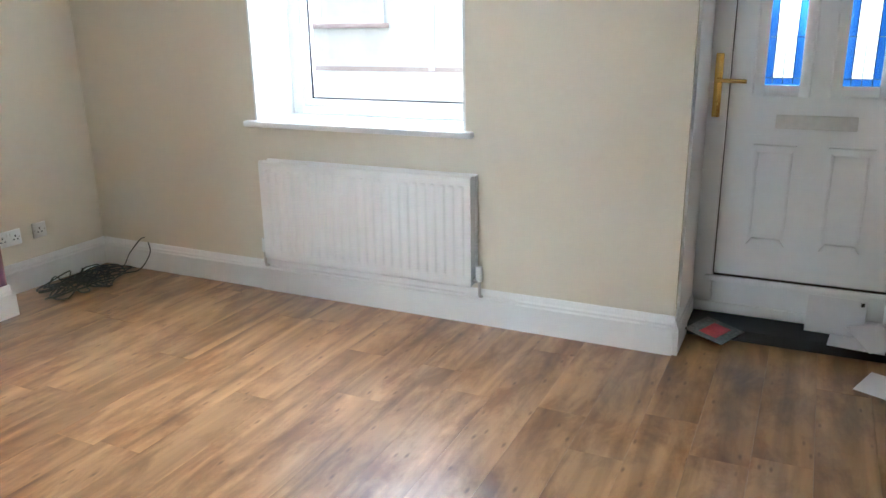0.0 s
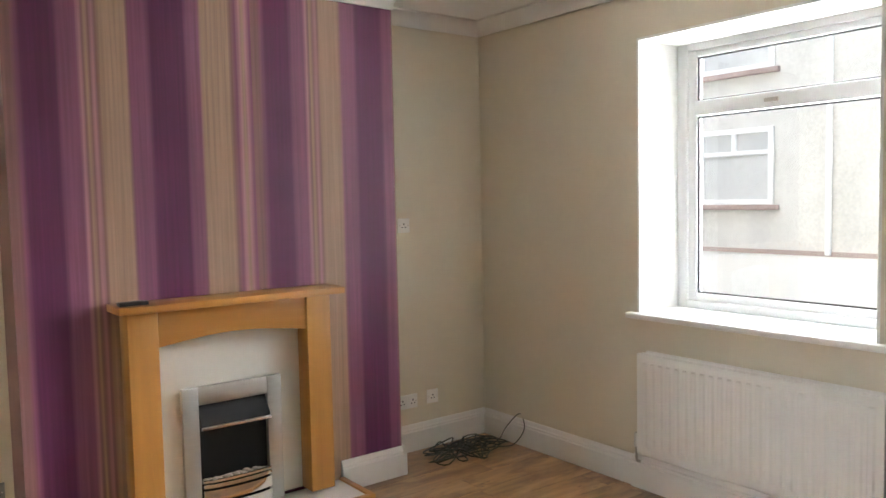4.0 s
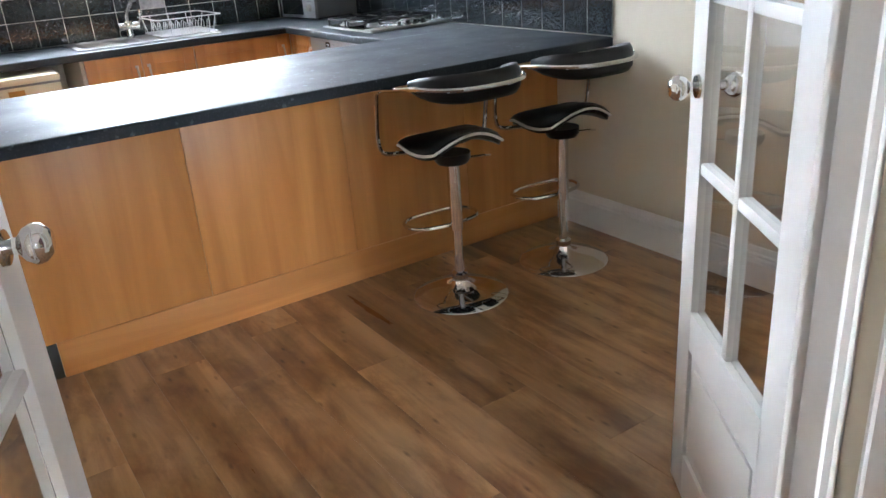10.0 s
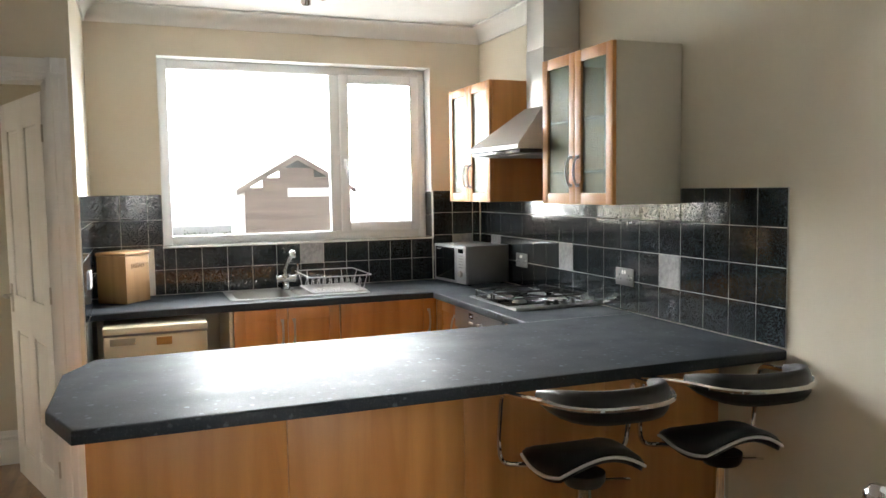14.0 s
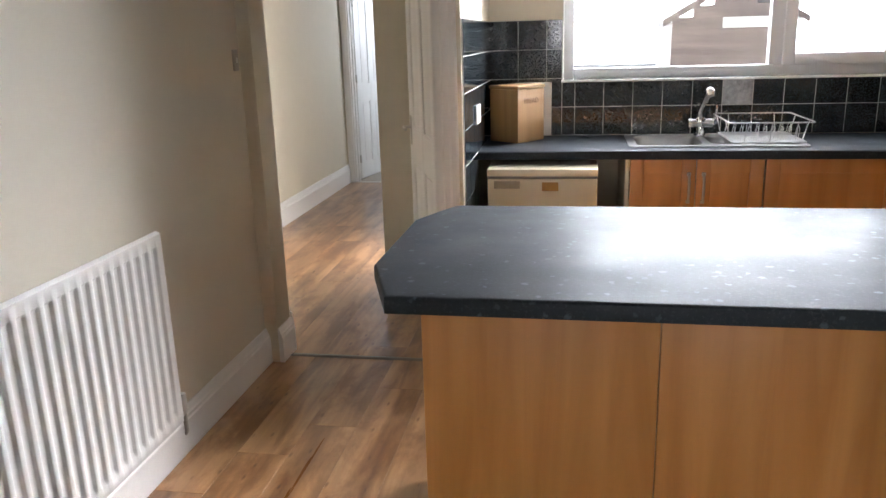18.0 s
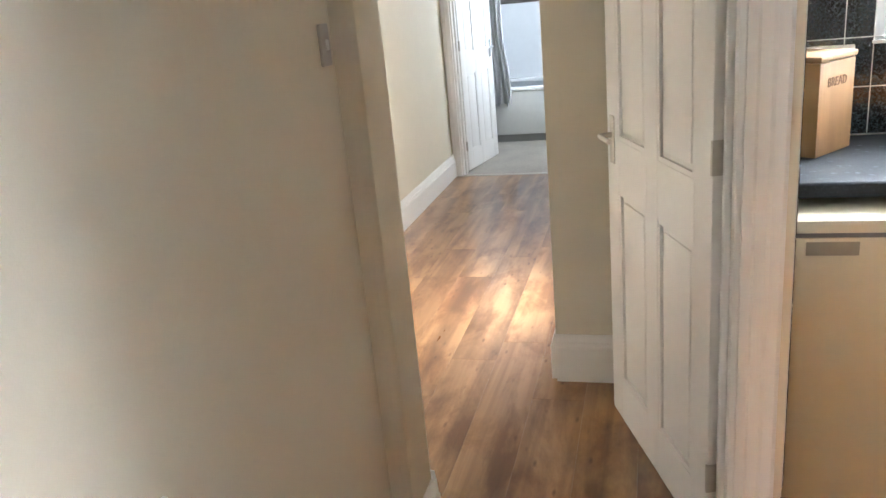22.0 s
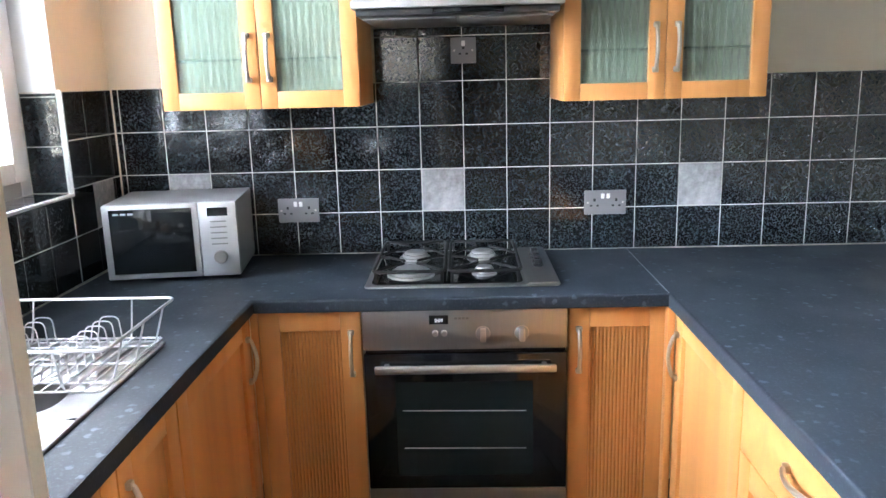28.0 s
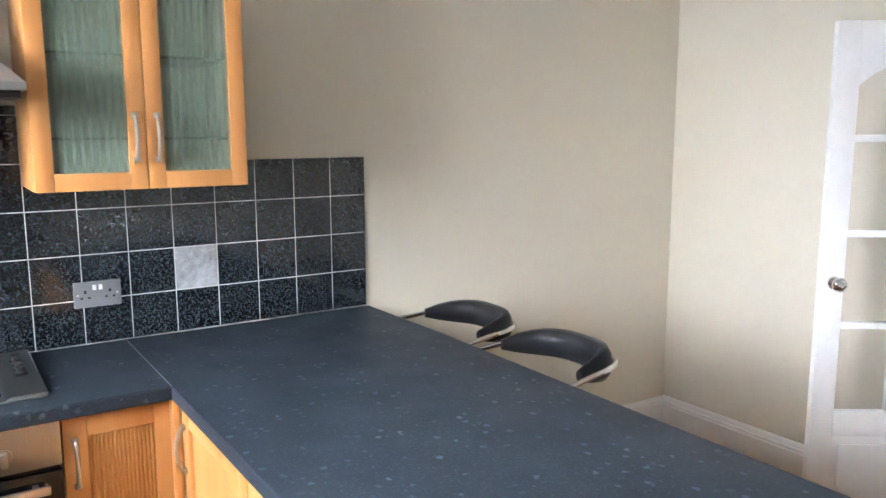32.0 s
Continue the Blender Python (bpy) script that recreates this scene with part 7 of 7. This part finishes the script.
# ---- pieces: floor planks and wall tiles ----
def plank_floor(parent, x0, x1, y0, y1, width=0.192, length=1.285, seed=1, skip=None):
    """Laminate boards laid along y with staggered ends."""
    rng, shapes = random.Random(seed), {}
    i, x = 0, x0
    while x < x1 - 0.01:
        w = min(width, x1 - x)
        y = y0 - rng.uniform(0.1, 0.9) * length
        while y < y1:
            a, b = max(y, y0), min(y + length, y1)
            if b - a > 0.03 and not (skip and skip(x + w / 2, (a + b) / 2)):
                key = (round(w, 3), round(b - a, 3))
                if key not in shapes:
                    p = Mesh()
                    g, e = 0.0002, 0.0005
                    u, v = w / 2 - g, (b - a) / 2 - g
                    lo = [p.bm.verts.new((sx * u, sy * v, -0.012)) for sx, sy in ((-1, -1), (1, -1), (1, 1), (-1, 1))]
                    md = [p.bm.verts.new((sx * u, sy * v, -e)) for sx, sy in ((-1, -1), (1, -1), (1, 1), (-1, 1))]
                    hi = [p.bm.verts.new((sx * (u - e), sy * (v - e), 0)) for sx, sy in ((-1, -1), (1, -1), (1, 1), (-1, 1))]
                    for q, r in ((lo, md), (md, hi)):
                        for k in range(4):
                            p.bm.faces.new((q[k], q[(k + 1) % 4], r[(k + 1) % 4], r[k]))
                    p.bm.faces.new(hi)
                    data = bpy.data.meshes.new("plank")
                    p.bm.to_mesh(data)
                    p.bm.free()
                    data.materials.append(LAMINATE)
                    shapes[key] = data
                ob = new("plank", shapes[key])
                ob.location = (x + w / 2, (a + b) / 2, 0)
                ob.parent = parent
            y += length
        x += width


objs = bpy.data.objects
plank_floor(objs["floor_living_room"], XL, XE, YD0 - 0.07, 3.93, seed=3)
plank_floor(objs["floor_kitchen"], XK, XR, -2.42, YD0 - 0.07, seed=5)
plank_floor(objs["floor_kitchen"], -1.42, XR, -3.79, -2.42, seed=6)
plank_floor(objs["floor_hall"], -1.45, 0.48, -8.27, -3.79, seed=7)

# dark tiles in the working part of the kitchen
ft = Mesh().box(-0.149, 0.149, -0.149, 0.149, -0.011, -0.001, 0.002)
bmesh.ops.recalc_face_normals(ft.bm, faces=ft.bm.faces)
ftd = bpy.data.meshes.new("floor_tile")
ft.bm.to_mesh(ftd)
ft.bm.free()
ftd.materials.append(SLATE)
for i in range(8):
    for j in range(6):
        x, y = -3.7 + i * 0.3, -2.65 - j * 0.3
        if x + 0.15 < -1.45 and y - 0.15 > -4.8:
            ob = new("floor_tile", ftd)
            ob.location, ob.parent = (x, y, 0), objs["floor_kitchen"]

PITCH, shapes = 0.15, {}
ACCENT = material("patterned_grey_tile", (0.34, 0.34, 0.34), 0.3, vary=0.5, scale=14, bump=1.0, bump_scale=55)


def tile(parent, m, w, h, mat, deep=0.008):
    """One glazed tile: across x, up y, its face towards z."""
    key = (round(w, 4), round(h, 4), mat.name)
    if key not in shapes:
        t = Mesh()
        u, v, e = w / 2 - 0.0018, h / 2 - 0.0018, 0.0016
        corners = ((-1, -1), (1, -1), (1, 1), (-1, 1))
        lo = [t.bm.verts.new((a * u, b * v, 0)) for a, b in corners]
        md = [t.bm.verts.new((a * u, b * v, deep - e)) for a, b in corners]
        hi = [t.bm.verts.new((a * (u - e), b * (v - e), deep)) for a, b in corners]
        for q, r in ((lo, md), (md, hi)):
            for k in range(4):
                t.bm.faces.new((q[k], q[(k + 1) % 4], r[(k + 1) % 4], r[k]))
        t.bm.faces.new(hi)
        data = bpy.data.meshes.new("tile")
        t.bm.to_mesh(data)
        t.bm.free()
        data.materials.append(mat)
        shapes[key] = data
    ob = new("tile", shapes[key])
    ob.matrix_basis, ob.parent = m, parent
    return ob


def tiled(name, m, spans, label, accents=()):
    """Rows of tiles: spans (u0, u1, v0, v1) in the wall's own plane, joints at whole steps of the pitch."""
    back = Mesh()
    for u0, u1, v0, v1 in spans:
        back.box(u0, u1, v0, v1, 0.0005, 0.0058)
    ob = tagged(back.done(name, GROUT, smooth=False), label, "wall tiles", kind="structure")
    ob.matrix_basis = m
    rng = random.Random(len(spans))
    for u0, u1, v0, v1 in spans:
        i = math.floor(u0 / PITCH + 1e-4)
        while i * PITCH < u1 - 0.004:
            j = math.floor(v0 / PITCH + 1e-4)
            while j * PITCH < v1 - 0.004:
                a, b = max(u0, i * PITCH), min(u1, (i + 1) * PITCH)
                c, d = max(v0, j * PITCH), min(v1, (j + 1) * PITCH)
                if b - a > 0.012 and d - c > 0.012:
                    tilt = pose((a + b) / 2, (c + d) / 2, 0.0, rng.uniform(-0.15, 0.15), rng.uniform(-0.15, 0.15))
                    tile(ob, tilt, b - a, d - c, ACCENT if (i, j) in accents else TILE)
                j += 1
            i += 1
    return ob


UP = Matrix(((0, 0, 1, 0), (1, 0, 0, 0), (0, 1, 0, 0), (0, 0, 0, 1)))
# party wall: u runs along +y from the end of the tiling backwards, v up from the worktop
tiled("wall_tiles_party", Matrix.Translation((XK, -2.05, TOP)) @ UP, [(-2.72, 0.0, 0.001, 0.6), (-1.8, -1.2, 0.6, 0.78)], "black granite-effect tiles with pale grout behind the hob", {(-5, 1), (-11, 1), (-17, 1)})
# back wall: u runs along -x from the corner by the fridge
BACK = Matrix.Translation((-1.392, YB, TOP)) @ Matrix(((-1, 0, 0, 0), (0, 0, 1, 0), (0, 1, 0, 0), (0, 0, 0, 1)))
tiled("wall_tiles_back", BACK, [(0.0, 0.382, 0.001, 0.6), (0.382, 2.104, 0.001, 0.279), (2.106, 2.455, 0.001, 0.6)], "black granite-effect tiles under the kitchen window", {(8, 1), (15, 1)})
SIDE = Matrix.Translation((-1.39, -3.72, TOP)) @ Matrix(((0, 0, -1, 0), (-1, 0, 0, 0), (0, 1, 0, 0), (0, 0, 0, 1)))
tiled("wall_tiles_side", SIDE, [(0.0, 1.05, 0.001, 0.6), (0.0, 0.44, -0.6, -0.001)], "black granite-effect tiles on the short wall beside the fridge")
SILL = Matrix.Translation((KX1, YB, KZ0 - 0.003)) @ Matrix(((-1, 0, 0, 0), (0, -1, 0, 0), (0, 0, 1, 0), (0, 0, 0, 1)))
tiled("window_sill_tiles", SILL, [(0.004, 1.716, 0.0, 0.112)], "black granite-effect tiles on the kitchen window sill")
REV = Matrix.Translation((KX0 - 0.003, YB, KZ0)) @ UP
tiled("window_reveal_tiles", REV, [(-0.112, 0.0, 0.006, 0.312)], "black granite-effect tiles on the window reveal")
socket("socket", Matrix.Translation((-1.398, -4.13, 1.09)) @ pose(0, 0, 0, 0, 0, 90), WHITE_PLASTIC, "white double socket on the side wall tiles")
